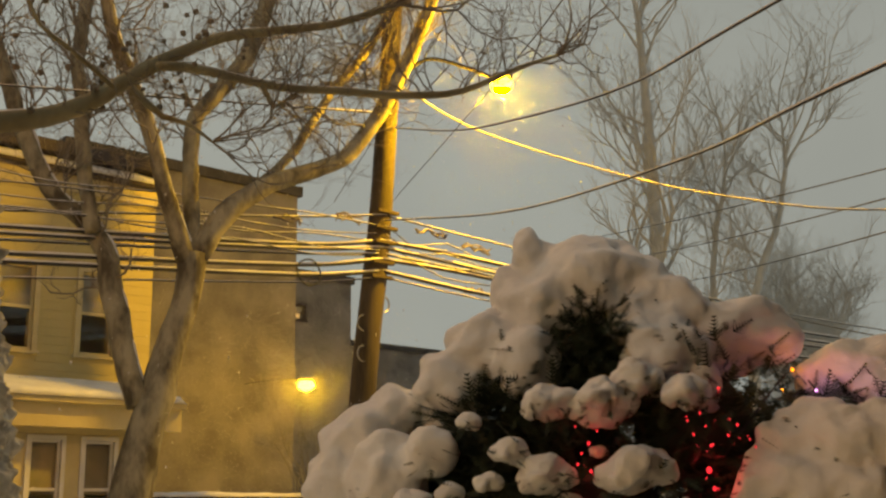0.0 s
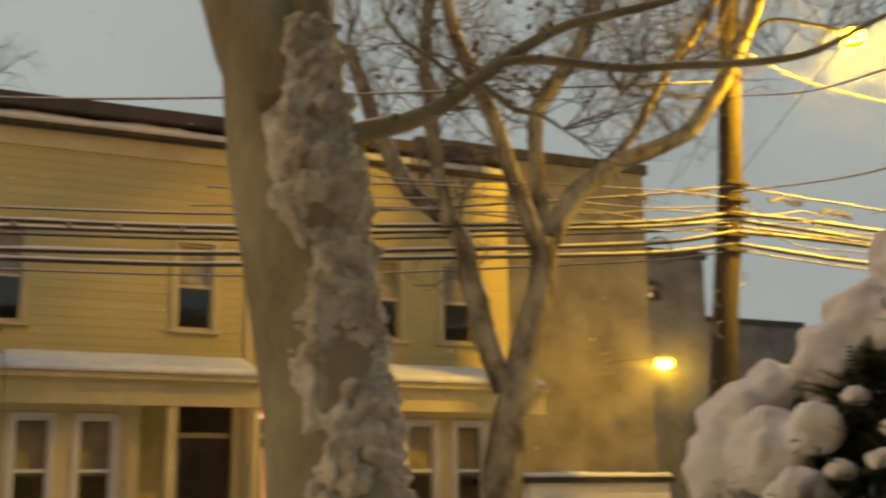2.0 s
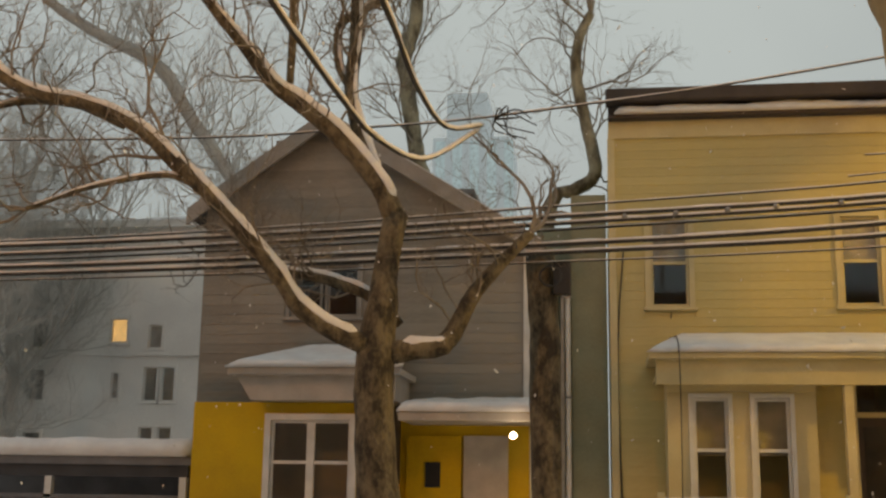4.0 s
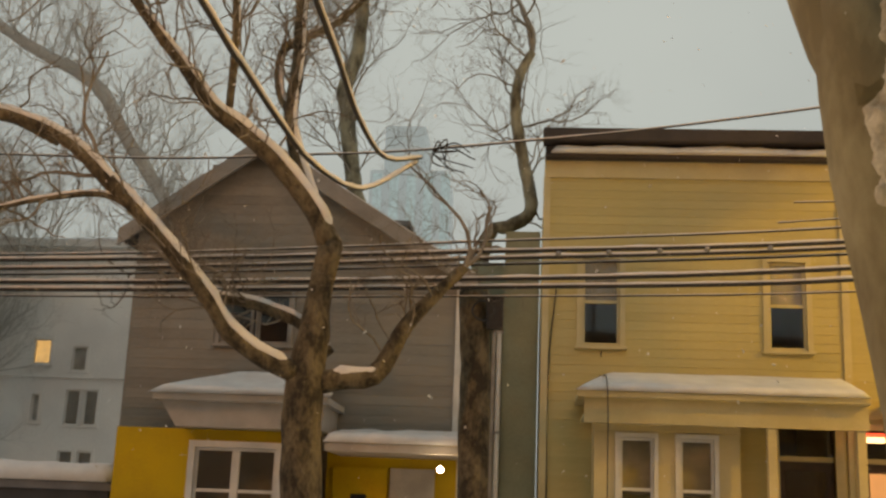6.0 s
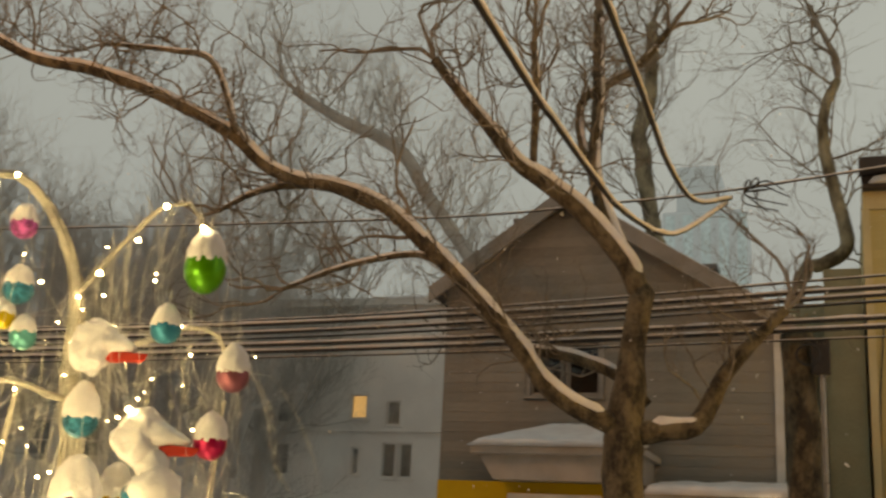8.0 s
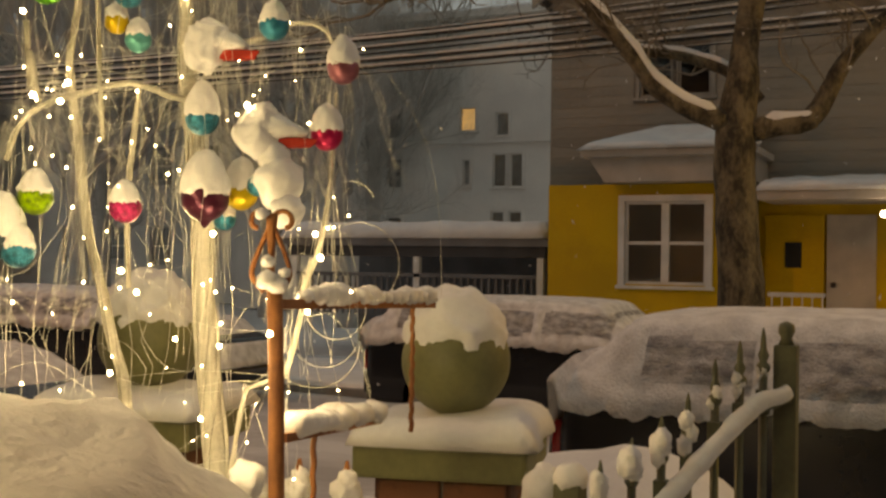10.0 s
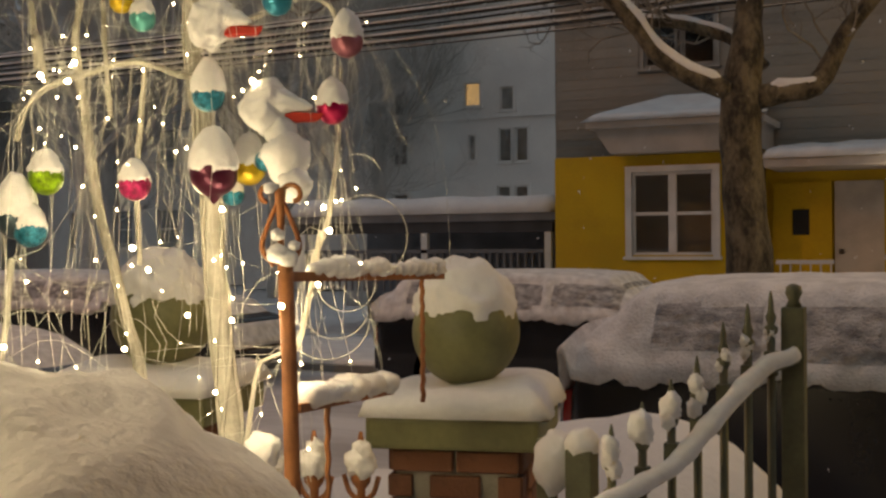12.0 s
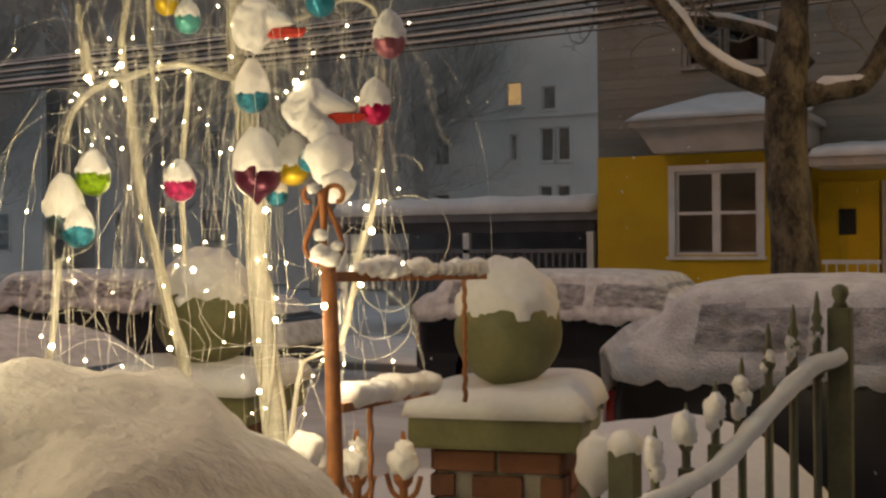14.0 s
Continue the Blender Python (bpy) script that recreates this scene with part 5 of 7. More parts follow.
def pier(px, py, turn, top, ball_z, r, label, bricks=True):
    """A square brick gate pier with a painted cap and a ball, all under snow."""
    t = thing("gate_pier", (0, 0, 0), label, "gate pier", "gate piers")
    half, cap = 0.175, 0.23
    part("core", boxed(-half + 0.012, half - 0.012, -half + 0.012, half - 0.012, 0, top - 0.05), MORTAR, t)
    part("cap", boxed(-cap, cap, -cap, cap, top - 0.05, top + 0.035, bevel=0.012), OLIVE, t, "olive painted stone cap")
    bm = bmesh.new()
    snow_slab(bm, -cap - 0.02, cap + 0.02, -cap - 0.02, cap + 0.02, top + 0.036, 0.072, 0.018, 0.5, 0.085, seed=px)
    part("cap_snow", bm, SNOW, t, "thick cushion of snow on the cap", smooth=True)
    if bricks:
        bm = bmesh.new()
        box(bm, -0.5, 0.5, -0.5, 0.5, -0.5, 0.5)
        for v in bm.verts:
            v.co = Vector((v.co.x * 0.165, v.co.y * 0.03, v.co.z * 0.058))
        bmesh.ops.bevel(bm, geom=bm.edges[:], offset=0.004, segments=1, affect="EDGES")
        me = bpy.data.meshes.new("brick")
        bm.to_mesh(me)
        bm.free()
        me.materials.append(BRICK)
        z, k = top - 0.05 - 0.036, 0
        while z > 0.25:
            for side in range(4):
                for j in range(2 + k % 2):
                    u = (-0.0875 + 0.175 * j) if k % 2 == 0 else (-0.145 + 0.145 * j)
                    ob = new("brick", me)
                    ob.parent = t
                    ob.matrix_basis = pose(0, 0, 0, 0, 0, 90 * side) @ pose(u, -half + 0.008, z) @ Matrix.Diagonal((1 if k % 2 == 0 else (0.82 if j == 1 else 0.36), 1, 1, 1))
            z -= 0.068
            k += 1
    bm = bmesh.new()
    rings = [(0.075, top + 0.03), (0.07, top + 0.07), (0.05, top + 0.1), (0.055, ball_z - r * 0.93)]
    tube(bm, [(0, 0, z, q) for q, z in rings], 24)
    part("neck", bm, OLIVE, t, smooth=True)
    bm = bmesh.new()
    bmesh.ops.create_uvsphere(bm, u_segments=48, v_segments=28, radius=r)
    for v in bm.verts:
        v.co.z += ball_z
    part("ball", bm, OLIVE, t, "olive painted stone ball", smooth=True)
    bm = bmesh.new()
    snow_cap(bm, (0, 0, ball_z), r, 0.28, 0.05, 0.22, 1.0, px * 3, 5)
    part("ball_snow", bm, SNOW, t, "ragged cap of snow on the ball", smooth=True)
    t.matrix_basis = pose(px, py, 0, 0, 0, turn)
    return t


pier(-1.62, 2.99, 13, 1.222, 1.465, 0.15, "brick gate pier with an olive ball, capped with snow")
pier(-2.52, 2.80, 13, 1.26, 1.50, 0.15, "brick gate pier with an olive ball behind the lighted willow")


# rusty railing between the post and the pier
rail = thing("rusty_railing", (-1.329, 1.631, 0.746), "rusty wrought-iron railing with clumps of snow", "railing")
A, B = Vector((-1.454, 1.838, 1.658)), Vector((-1.561, 2.713, 1.630))
C, D = Vector((-1.445, 1.842, 1.418)), Vector((-1.590, 2.484, 1.364))
bm = bmesh.new()
tube(bm, smooth_path((((-1.335, 1.650, 0.828))[:2] + (0.2, 0.0145), (*(-1.428, 1.796, 1.267), 0.0145), (*(-1.463, 1.833, 1.679), 0.0145)), 0.2), 14)
part("post", bm, RUST, rail, smooth=True)


def bar(a, b, w, h):
    bm = bmesh.new()
    d = (b - a)
    s = Vector((-d.y, d.x, 0)).normalized() * w / 2
    u = Vector((0, 0, h / 2))
    v = [bm.verts.new(p + s * i + u * j) for p in (a, b) for i, j in ((-1, -1), (1, -1), (1, 1), (-1, 1))]
    for f in ((3, 2, 1, 0), (4, 5, 6, 7), (0, 1, 5, 4), (1, 2, 6, 5), (2, 3, 7, 6), (3, 0, 4, 7)):
        bm.faces.new([v[i] for i in f])
    return bm


part("top_rail", bar(A, B, 0.012, 0.018), RUST, rail)
part("lower_rail", bar(C, D, 0.012, 0.016), RUST, rail)
for k, (u, lo) in enumerate(((0.82, 1.33), (0.26, 0.95))):
    p = A.lerp(B, u) if k == 0 else C.lerp(D, u)
    bm = bmesh.new()
    z1 = p.z
    n = 60
    tube(bm, [(p.x + 0.0014 * math.cos(i * 0.9), p.y + 0.0014 * math.sin(i * 0.9), z1 + (lo - z1) * i / n, 0.006) for i in range(n + 1)], 6)
    part("twisted_bar", bm, RUST, rail, smooth=True)
top = Vector((-1.469, 1.829, 1.679))
R2 = Vector((0.905, 0.42, 0))
for s in (-1, 1):
    pts = []
    for i in range(14):
        a = i / 13 * 4.6
        q = 0.026 - 0.0013 * i
        pts.append((s * (0.003 + 0.020 - q * math.cos(a) * 0.9), 0.125 + q * math.sin(a)))
    stem = [(s * 0.012, 0.0), (s * 0.034, 0.03), (s * 0.022, 0.075)]
    bm = bmesh.new()
    tube(bm, smooth_path([(*(top + R2 * x + Vector((0, 0, z))), 0.0048) for x, z in stem + pts], 0.008), 8)
    part("scroll", bm, RUST, rail, "curled iron scroll", smooth=True)
bm = bmesh.new()
tube(bm, smooth_path([(*top, 0.008), (*(top + Vector((0, 0, 0.06))), 0.006), (*(top + Vector((0, 0, 0.14))), 0.011)], 0.02), 8)
part("stem", bm, RUST, rail, smooth=True)
rng = random.Random(21)
for a, b, n in ((A, B, 16), (C, D, 12)):
    bm = bmesh.new()
    for i in range(n):
        u = 0.12 + 0.86 * i / n
        p = a.lerp(b, u)
        q = 0.016 * (0.7 + 0.9 * max(0, noise.noise((u * 9, a.z * 5, 0)) + 0.45)) * (1.35 if a is C else 1)
        lump(bm, p + Vector((0, 0, 0.008 + q * 0.5)), q * 1.3, 0.75, 0.3, level=2)
    part("rail_snow", bm, SNOW, rail, "roll of snow along the bar", smooth=True)["kind"] = "stuff"
for dx, dz, q in ((0, 0.02, 0.022), (0.018, 0.012, 0.02), (0.0, 0.055, 0.014), (-0.012, 0.14, 0.013), (0.03, 0.035, 0.012)):
    bm = bmesh.new()
    lump(bm, top + R2 * dx + Vector((0, -0.01, dz)), q, 0.8, 0.3, level=2)
    part("rail_snow", bm, SNOW, rail, "clump of snow on the scroll", smooth=True)


# ---- iron fence and gate ----
def spear(parent, p, low, r, material, snow, k):
    """A picket with a collar and a spear tip, and the snow stuck on it."""
    x, y, z = p
    bm = bmesh.new()
    tube(bm, [(x, y, low, r), (x, y, z - 0.10, r)], 8)
    ob = part("picket", bm, material, parent, smooth=True)
    part("socket", boxed(x - r * 1.5, x + r * 1.5, y - r * 1.5, y + r * 1.5, z - 0.19, z - 0.135, bevel=0.002), material, ob)
    bm = bmesh.new()
    tube(bm, [(x, y, z - 0.10, r * 1.1), (x, y, z - 0.092, r * 1.6), (x, y, z - 0.082, r * 1.6), (x, y, z - 0.075, r * 0.8), (x, y, z - 0.06, r * 1.3), (x, y, z - 0.045, r * 0.75), (x, y, z - 0.02, r * 0.6), (x, y, z, r * 0.2)], 10)
    part("spear_tip", bm, material, ob, smooth=True)
    if snow:
        bm = bmesh.new()
        rg = random.Random(int(k * 17))
        for i in range(4):
            lump(bm, (x + rg.uniform(-0.9, 0.9) * r, y - r * 0.7 + rg.uniform(-1, 1) * r, z - 0.10 + rg.uniform(-0.02, 0.04) * snow), r * rg.uniform(1.1, 1.7) * snow, 1.35, 0.35, level=3)
        part("picket_snow", bm, SNOW, ob, smooth=True)


fence = thing("iron_gate", (-0.669, 2.448, 0.493), "dark green iron gate with spear pickets and a snowy sloping rail", "gate")
q = Vector((-0.702, 2.739, 1.563))
part("post", boxed(q.x - 0.025, q.x + 0.025, q.y - 0.025, q.y + 0.025, 0.15, q.z, bevel=0.004), IRON, fence)
bm = bmesh.new()
tube(bm, [(q.x, q.y, q.z, 0.018), (q.x, q.y, q.z + 0.015, 0.012), (q.x, q.y, q.z + 0.03, 0.019), (q.x, q.y, q.z + 0.045, 0.017), (q.x, q.y, q.z + 0.052, 0.004)], 14)
part("post_cap", bm, IRON, fence, smooth=True)
PICKETS = ((-1.013, 2.357, 1.338), (-0.965, 2.420, 1.378), (-0.918, 2.480, 1.421), (-0.875, 2.536, 1.466), (-0.830, 2.593, 1.536), (-0.787, 2.645, 1.574), (-0.745, 2.694, 1.601))
for k, p in enumerate(PICKETS):
    spear(fence, p, 0.2, 0.0095, IRON, (1.5, 1.55, 1.35, 1.1, 0.8, 0.7, 0.5)[k], k)
slope = smooth_path(((*(-1.029, 2.296, 1.171), 0.02), (*(-0.970, 2.376, 1.205), 0.02), (*(-0.897, 2.468, 1.253), 0.02), (*(-0.822, 2.564, 1.352), 0.02), (*(-0.764, 2.646, 1.424), 0.019), (*(-0.691, 2.712, 1.460), 0.017)), 0.012)
bm = bmesh.new()
tube(bm, [(p[0], p[1], p[2] - 0.012, 0.009) for p in slope], 8)
part("sloping_rail", bm, IRON, fence, smooth=True)
bm = bmesh.new()
tube(bm, [(p[0], p[1] - 0.004, p[2] + 0.002, p[3] * 1.05) for p in slope], 12, 0.35, 22)
part("rail_snow", bm, SNOW, fence, "roll of snow lying along the sloping rail", smooth=True)
part("bottom_rail", bar(Vector((slope[0][0], slope[0][1], 0.45)), Vector((q.x, q.y, 0.45)), 0.02, 0.03), IRON, fence)
pb = Vector((-1.170, 2.639, 1.229))
gp = thing("gate_post", (pb.x, pb.y, 0.15), "dark square iron gate post with a round cap of snow", "post")
part("shaft", boxed(pb.x - 0.032, pb.x + 0.032, pb.y - 0.032, pb.y + 0.032, 0.15, pb.z, bevel=0.005), IRON, gp)
bm = bmesh.new()
lump(bm, (pb.x, pb.y, pb.z + 0.012), 0.04, 0.95, 0.15)
part("cap_snow", bm, SNOW, gp, smooth=True)
lk = Vector((-1.270, 2.651, 1.193))
lt = thing("gate_latch", (lk.x, lk.y, 0.2), "dark iron latch plate beside the brick pier", "latch")
part("plate", boxed(lk.x - 0.02, lk.x + 0.03, lk.y, lk.y + 0.02, 0.2, lk.z + 0.05, bevel=0.006), IRON, lt)
bm = bmesh.new()
lump(bm, (lk.x + 0.028, lk.y, lk.z + 0.0), 0.05, 1.5, 0.3)
part("latch_snow", bm, SNOW, lt, smooth=True)
# low rusty pickets with snow hats, below the railing
for k, p in enumerate(((-1.666, 2.255, 1.301), (-1.600, 2.350, 1.287), (-1.806, 2.281, 1.275))):
    x, y, z = p
    t = thing("rusty_picket", (x, y, 0.2), "low rusty picket wearing a hat of snow", "picket", "rusty pickets")
    bm = bmesh.new()
    tube(bm, [(x, y, 0.2, 0.010), (x, y, z - 0.13, 0.010), (x, y, z - 0.115, 0.022), (x, y, z - 0.10, 0.024), (x, y, z - 0.09, 0.012)], 10)
    part("shaft", bm, RUST, t, smooth=True)
    bm = bmesh.new()
    tube(bm, [(x, y, z - 0.03, 0.010), (x, y, z, 0.004)], 8)
    part("tip", bm, RUST, t, smooth=True)
    bm = bmesh.new()
    lump(bm, (x, y, z - 0.072), 0.035, 0.95, 0.5, 5)
    lump(bm, (x + 0.004, y, z - 0.045), 0.022, 1.2, 0.4, 5)
    part("snow_hat", bm, SNOW, t, smooth=True)
    if k < 2:
        bm = bmesh.new()
        for s in (-1, 1):
            tube(bm, smooth_path([(x, y, z - 0.16, 0.006), (x + s * 0.03, y, z - 0.14, 0.006), (x + s * 0.045, y, z - 0.10, 0.006)], 0.01), 6)
        part("leaf_scroll", bm, RUST, t, smooth=True)

# heaped snow
bm = bmesh.new()
lump(bm, (-1.362, 1.106, 1.227), 0.37, 0.93, 0.10, 5, level=5)
lump(bm, (-1.25, 0.95, 0.62), 0.42, 1.25, 0.08, 5, level=4)
away = Vector((0.71, -0.70, 0))
for v in bm.verts:
    k = (v.co - Vector((-1.362, 1.106, 0))).dot(away)
    v.co += away * (0.55 * max(0.0, k))
    v.co.z -= 0.10 * max(0.0, k)
for v in bm.verts:
    v.co.z += 0.012 * noise.noise(v.co * 11) + 0.006 * noise.noise(v.co * 27)
solid("snow_mound", bm, GRAIN_SNOW, "smooth mound of grainy snow over a low hedge", "snow mound", smooth=True)
for c, r, q in (((-1.45, 3.9, 0.3), 0.78, 1.02), ((-2.4, 3.95, 0.25), 0.7, 0.8), ((-3.1, 3.95, 0.15), 0.85, 0.6)):
    bm = bmesh.new()
    lump(bm, c, r, q, 0.1, 3, level=4)
    solid("snow_bank", bm, SNOW, "snow shovelled into a bank along the pavement", "snow bank", group="snow banks", smooth=True)

# ---- lighted willow with ornaments ----
will = thing("lighted_willow", (-1.523, 1.770, 0.432), "white artificial willow strung with warm fairy lights and snow", "light tree")
ARCS = [
    ((*(-1.536, 1.788, 0.469), 0.034), (*(-1.710, 2.022, 1.209), 0.030), (*(-1.754, 2.043, 1.473), 0.027), (*(-1.776, 2.043, 1.733), 0.026), (*(-1.783, 2.019, 1.991), 0.024), (*(-1.819, 2.033, 2.126), 0.019), (*(-1.806, 2.008, 2.276), 0.016), (*(-1.815, 1.974, 2.364), 0.014), (*(-1.827, 1.897, 2.443), 0.013), (*(-1.851, 1.835, 2.478), 0.012), (*(-1.883, 1.786, 2.459), 0.010), (*(-1.909, 1.734, 2.419), 0.008), (*(-1.950, 1.714, 2.367), 0.006)),
    ((*(-1.808, 2.006, 2.276), 0.008), (*(-1.761, 1.994, 2.312), 0.008), (*(-1.693, 1.996, 2.383), 0.007), (*(-1.619, 1.999, 2.451), 0.006), (*(-1.564, 2.007, 2.458), 0.005), (*(-1.543, 2.038, 2.409), 0.004)),
    ((*(-1.817, 2.037, 2.109), 0.010), (*(-1.744, 2.019, 2.157), 0.009), (*(-1.657, 2.050, 2.186), 0.009), (*(-1.573, 2.073, 2.218), 0.008), (*(-1.515, 2.089, 2.200), 0.007), (*(-1.491, 2.119, 2.121), 0.005)),
    ((*(-1.780, 2.011, 2.060), 0.010), (*(-1.799, 1.958, 2.064), 0.010), (*(-1.845, 1.891, 2.084), 0.009), (*(-1.912, 1.837, 2.061), 0.009), (*(-1.960, 1.771, 2.027), 0.008), (*(-1.980, 1.731, 1.980), 0.006), (*(-1.997, 1.722, 1.920), 0.005)),
    ((*(-1.744, 1.802, 0.572), 0.016), (*(-1.904, 1.971, 1.356), 0.014), (*(-1.945, 1.966, 1.568), 0.013), (*(-1.981, 1.941, 1.758), 0.012), (*(-1.995, 1.918, 1.923), 0.011), (*(-1.984, 1.883, 2.047), 0.010), (*(-1.968, 1.853, 2.133), 0.009), (*(-1.974, 1.873, 2.195), 0.008), (*(-1.924, 1.846, 2.348), 0.007), (*(-1.882, 1.818, 2.452), 0.007)),
    ((*(-1.977, 1.781, 2.034), 0.007), (*(-1.980, 1.759, 2.131), 0.008), (*(-2.017, 1.803, 2.069), 0.008), (*(-2.011, 1.780, 2.199), 0.007)),
    ((*(-1.892, 1.869, 1.972), 0.006), (*(-1.889, 1.851, 2.093), 0.006), (*(-1.917, 1.879, 2.159), 0.006), (*(-1.906, 1.860, 2.270), 0.005)),
    ((*(-1.861, 1.912, 1.677), 0.006), (*(-1.862, 1.908, 1.837), 0.006), (*(-1.847, 1.906, 1.984), 0.006), (*(-1.833, 1.903, 2.073), 0.005)),
    ((*(-1.552, 2.072, 1.673), 0.006), (*(-1.522, 2.091, 1.776), 0.006), (*(-1.502, 2.093, 1.925), 0.006), (*(-1.480, 2.075, 2.070), 0.005)),
    ((*(-1.620, 1.924, 1.314), 0.006), (*(-1.605, 1.964, 1.486), 0.006), (*(-1.551, 2.003, 1.507), 0.007), (*(-1.526, 2.029, 1.641), 0.006), (*(-1.522, 2.056, 1.742), 0.005)),
    # unseen left branch, added to carry lamps over the snow mound
    ((*(-1.883, 1.786, 2.459), 0.008), (*(-1.96, 1.55, 2.46), 0.008), (*(-1.98, 1.33, 2.36), 0.007), (*(-1.95, 1.12, 2.12), 0.006), (*(-1.90, 0.90, 1.98), 0.005), (*(-1.80, 0.70, 1.9), 0.004)),
    ((*(-1.975, 1.655, 1.504), 0.007), (*(-1.972, 1.667, 1.587), 0.007), (*(-1.968, 1.677, 1.693), 0.006)),
]
arc_paths = []
for k, a in enumerate(ARCS):
    path = smooth_path(a, 0.03)
    arc_paths.append(path)
    bm = bmesh.new()
    slim = 0.74 if k in (0, 4) else 0.72
    tube(bm, [(*p[:3], p[3] * slim) for p in path], 12 if k == 0 else 8, 0.2, 25)
    part("stem" if k in (0, 4) else "branch", bm, WRAP, will, smooth=True)
    # wires wound loosely along the stem
    for w in range(5 if k in (0, 4) else 3):
        a0, turn = w * 2.1 + k, 0.10 + 0.05 * w
        bm = bmesh.new()
        tube(bm, [(p[0] + math.cos(a0 + i * turn) * p[3] * (slim + 0.12), p[1] + math.sin(a0 + i * turn) * p[3] * (slim + 0.12), p[2], max(0.0012, p[3] * 0.16)) for i, p in enumerate(path)], 5, 0.2, 30)
        part("wound_wire", bm, WRAP, will, smooth=True)
rng = random.Random(33)
bm = bmesh.new()
bulbs = []
for k, path in enumerate(arc_paths):
    n = (38, 38, 42, 36, 24, 10, 10, 11, 18, 19, 10, 14)[k]
    for j in range(n):
        i = rng.randrange(len(path) * (55 if k == 0 else 8) // 100, len(path)) if k in (0, 1, 2, 3) else rng.randrange(len(path))
        p = Vector(path[i][:3])
        drop = rng.uniform(0.15, 0.62) if k in (0, 1, 2, 3) else rng.uniform(0.1, 0.4)
        side = Vector((rng.gauss(0, 1), rng.gauss(0, 1), 0)) * rng.choice((0.03, 0.05, 0.085))
        pts = [p]
        fan = rng.uniform(0.3, 1.35)
        pts.append(p + side * 0.5 * fan + Vector((0, 0, rng.uniform(-0.01, 0.045))))
        for u in (0.25, 0.5, 0.75, 1.0):
            pts.append(p + side * (fan + 0.5 * u) + Vector((rng.gauss(0, 0.006), rng.gauss(0, 0.006), -drop * u)))
        tube(bm, smooth_path([(*v, 0.0005) for v in pts], 0.03), 4, cap=False)
        if rng.random() < 0.42:
            bulbs.append(pts[rng.choice((2, 3, 4))])
    for i in range(0, len(path), 4 if k else 5):
        if rng.random() < 0.5 and (k or i > len(path) * 0.2):
            bulbs.append(Vector(path[i][:3]) + Vector((rng.gauss(0, 0.012), -0.012 - rng.random() * 0.01, rng.gauss(0, 0.01))))
# slack wires that run across from branch to branch
for k in range(85):
    p = Vector(rng.choice(rng.choice(arc_paths[1:]))[:3])
    near = [Vector(q[:3]) for path in arc_paths for q in path[::6] if 0.08 < (Vector(q[:3]) - p).length < 0.42 and q[2] > 1.0]
    if not near:
        continue
    q = rng.choice(near)
    hang = rng.uniform(-0.05, 0.10)
    pts = [p.lerp(q, u) + Vector((rng.gauss(0, 0.006), rng.gauss(0, 0.006), -4 * hang * u * (1 - u))) for u in (0, 0.25, 0.5, 0.75, 1)]
    tube(bm, smooth_path([(*v, 0.0005) for v in pts], 0.03), 4, cap=False)
    if rng.random() < 0.15:
        bulbs.append(pts[2])
# loose loops of wire springing out at the side
for c, r, a0, a1, q in (((-1.458, 2.128, 1.730), 0.085, -1.2, 2.4, 0.001), ((-1.512, 2.093, 1.592), 0.07, 2.8, 5.9, 0.001), ((-1.498, 2.115, 1.637), 0.06, 3.2, 6.4, 0.001), ((-1.532, 2.091, 1.569), 0.09, 3.6, 6.2, 0.001), ((-1.466, 2.109, 1.847), 0.05, 0.4, 1.9, 0.0011)):
    c = Vector(c)
    tube(bm, [(*(c + R2 * r * math.cos(a) + Vector((0, 0, r * math.sin(a)))), q) for a in np.linspace(a0, a1, 18)], 4, cap=False)
ob = part("light_wire", bm, FIBRE, will, "hanging strands of thin pale wire")
ob["kind"] = "stuff"
bm = bmesh.new()
bmesh.ops.create_icosphere(bm, subdivisions=2, radius=0.0036)
me = bpy.data.meshes.new("bulb")
bm.to_mesh(me)
bm.free()
me.materials.append(BULB)
big = ((-1.914, 1.702, 2.037), (-1.867, 1.741, 2.063), (-1.880, 1.736, 2.028), (-1.807, 1.827, 1.712), (-1.448, 2.038, 2.117), (-1.609, 1.951, 2.036), (-1.506, 2.042, 1.789), (-1.497, 2.048, 1.742), (-1.672, 1.932, 1.786), (-1.814, 1.809, 1.518), (-1.937, 1.626, 1.534), (-1.675, 1.907, 1.429), (-1.975, 2.077, 1.662), (-1.907, 2.125, 1.561), (-1.656, 1.938, 1.568), (-1.413, 1.743, 1.611), (-1.516, 2.034, 1.635), (-1.817, 1.745, 2.428), (-1.787, 1.763, 2.450), (-1.514, 1.986, 2.398), (-1.620, 1.928, 2.361), (-1.571, 1.938, 2.430), (-1.460, 2.034, 2.112), (-1.944, 1.704, 2.196), (-1.681, 1.905, 2.291))
for i, p in enumerate(bulbs + [Vector(b) for b in big]):
    ob = new("bulb", me)
    ob.parent = will
    ob.matrix_parent_inverse = Matrix.Translation(-Vector(will["base"]))
    ob.visible_shadow = False
    s = rng.uniform(0.4, 0.85) if i < len(bulbs) else rng.uniform(1.3, 1.7)
    ob.matrix_basis = Matrix.Translation(p) @ Matrix.Diagonal((s, s, s, 1))
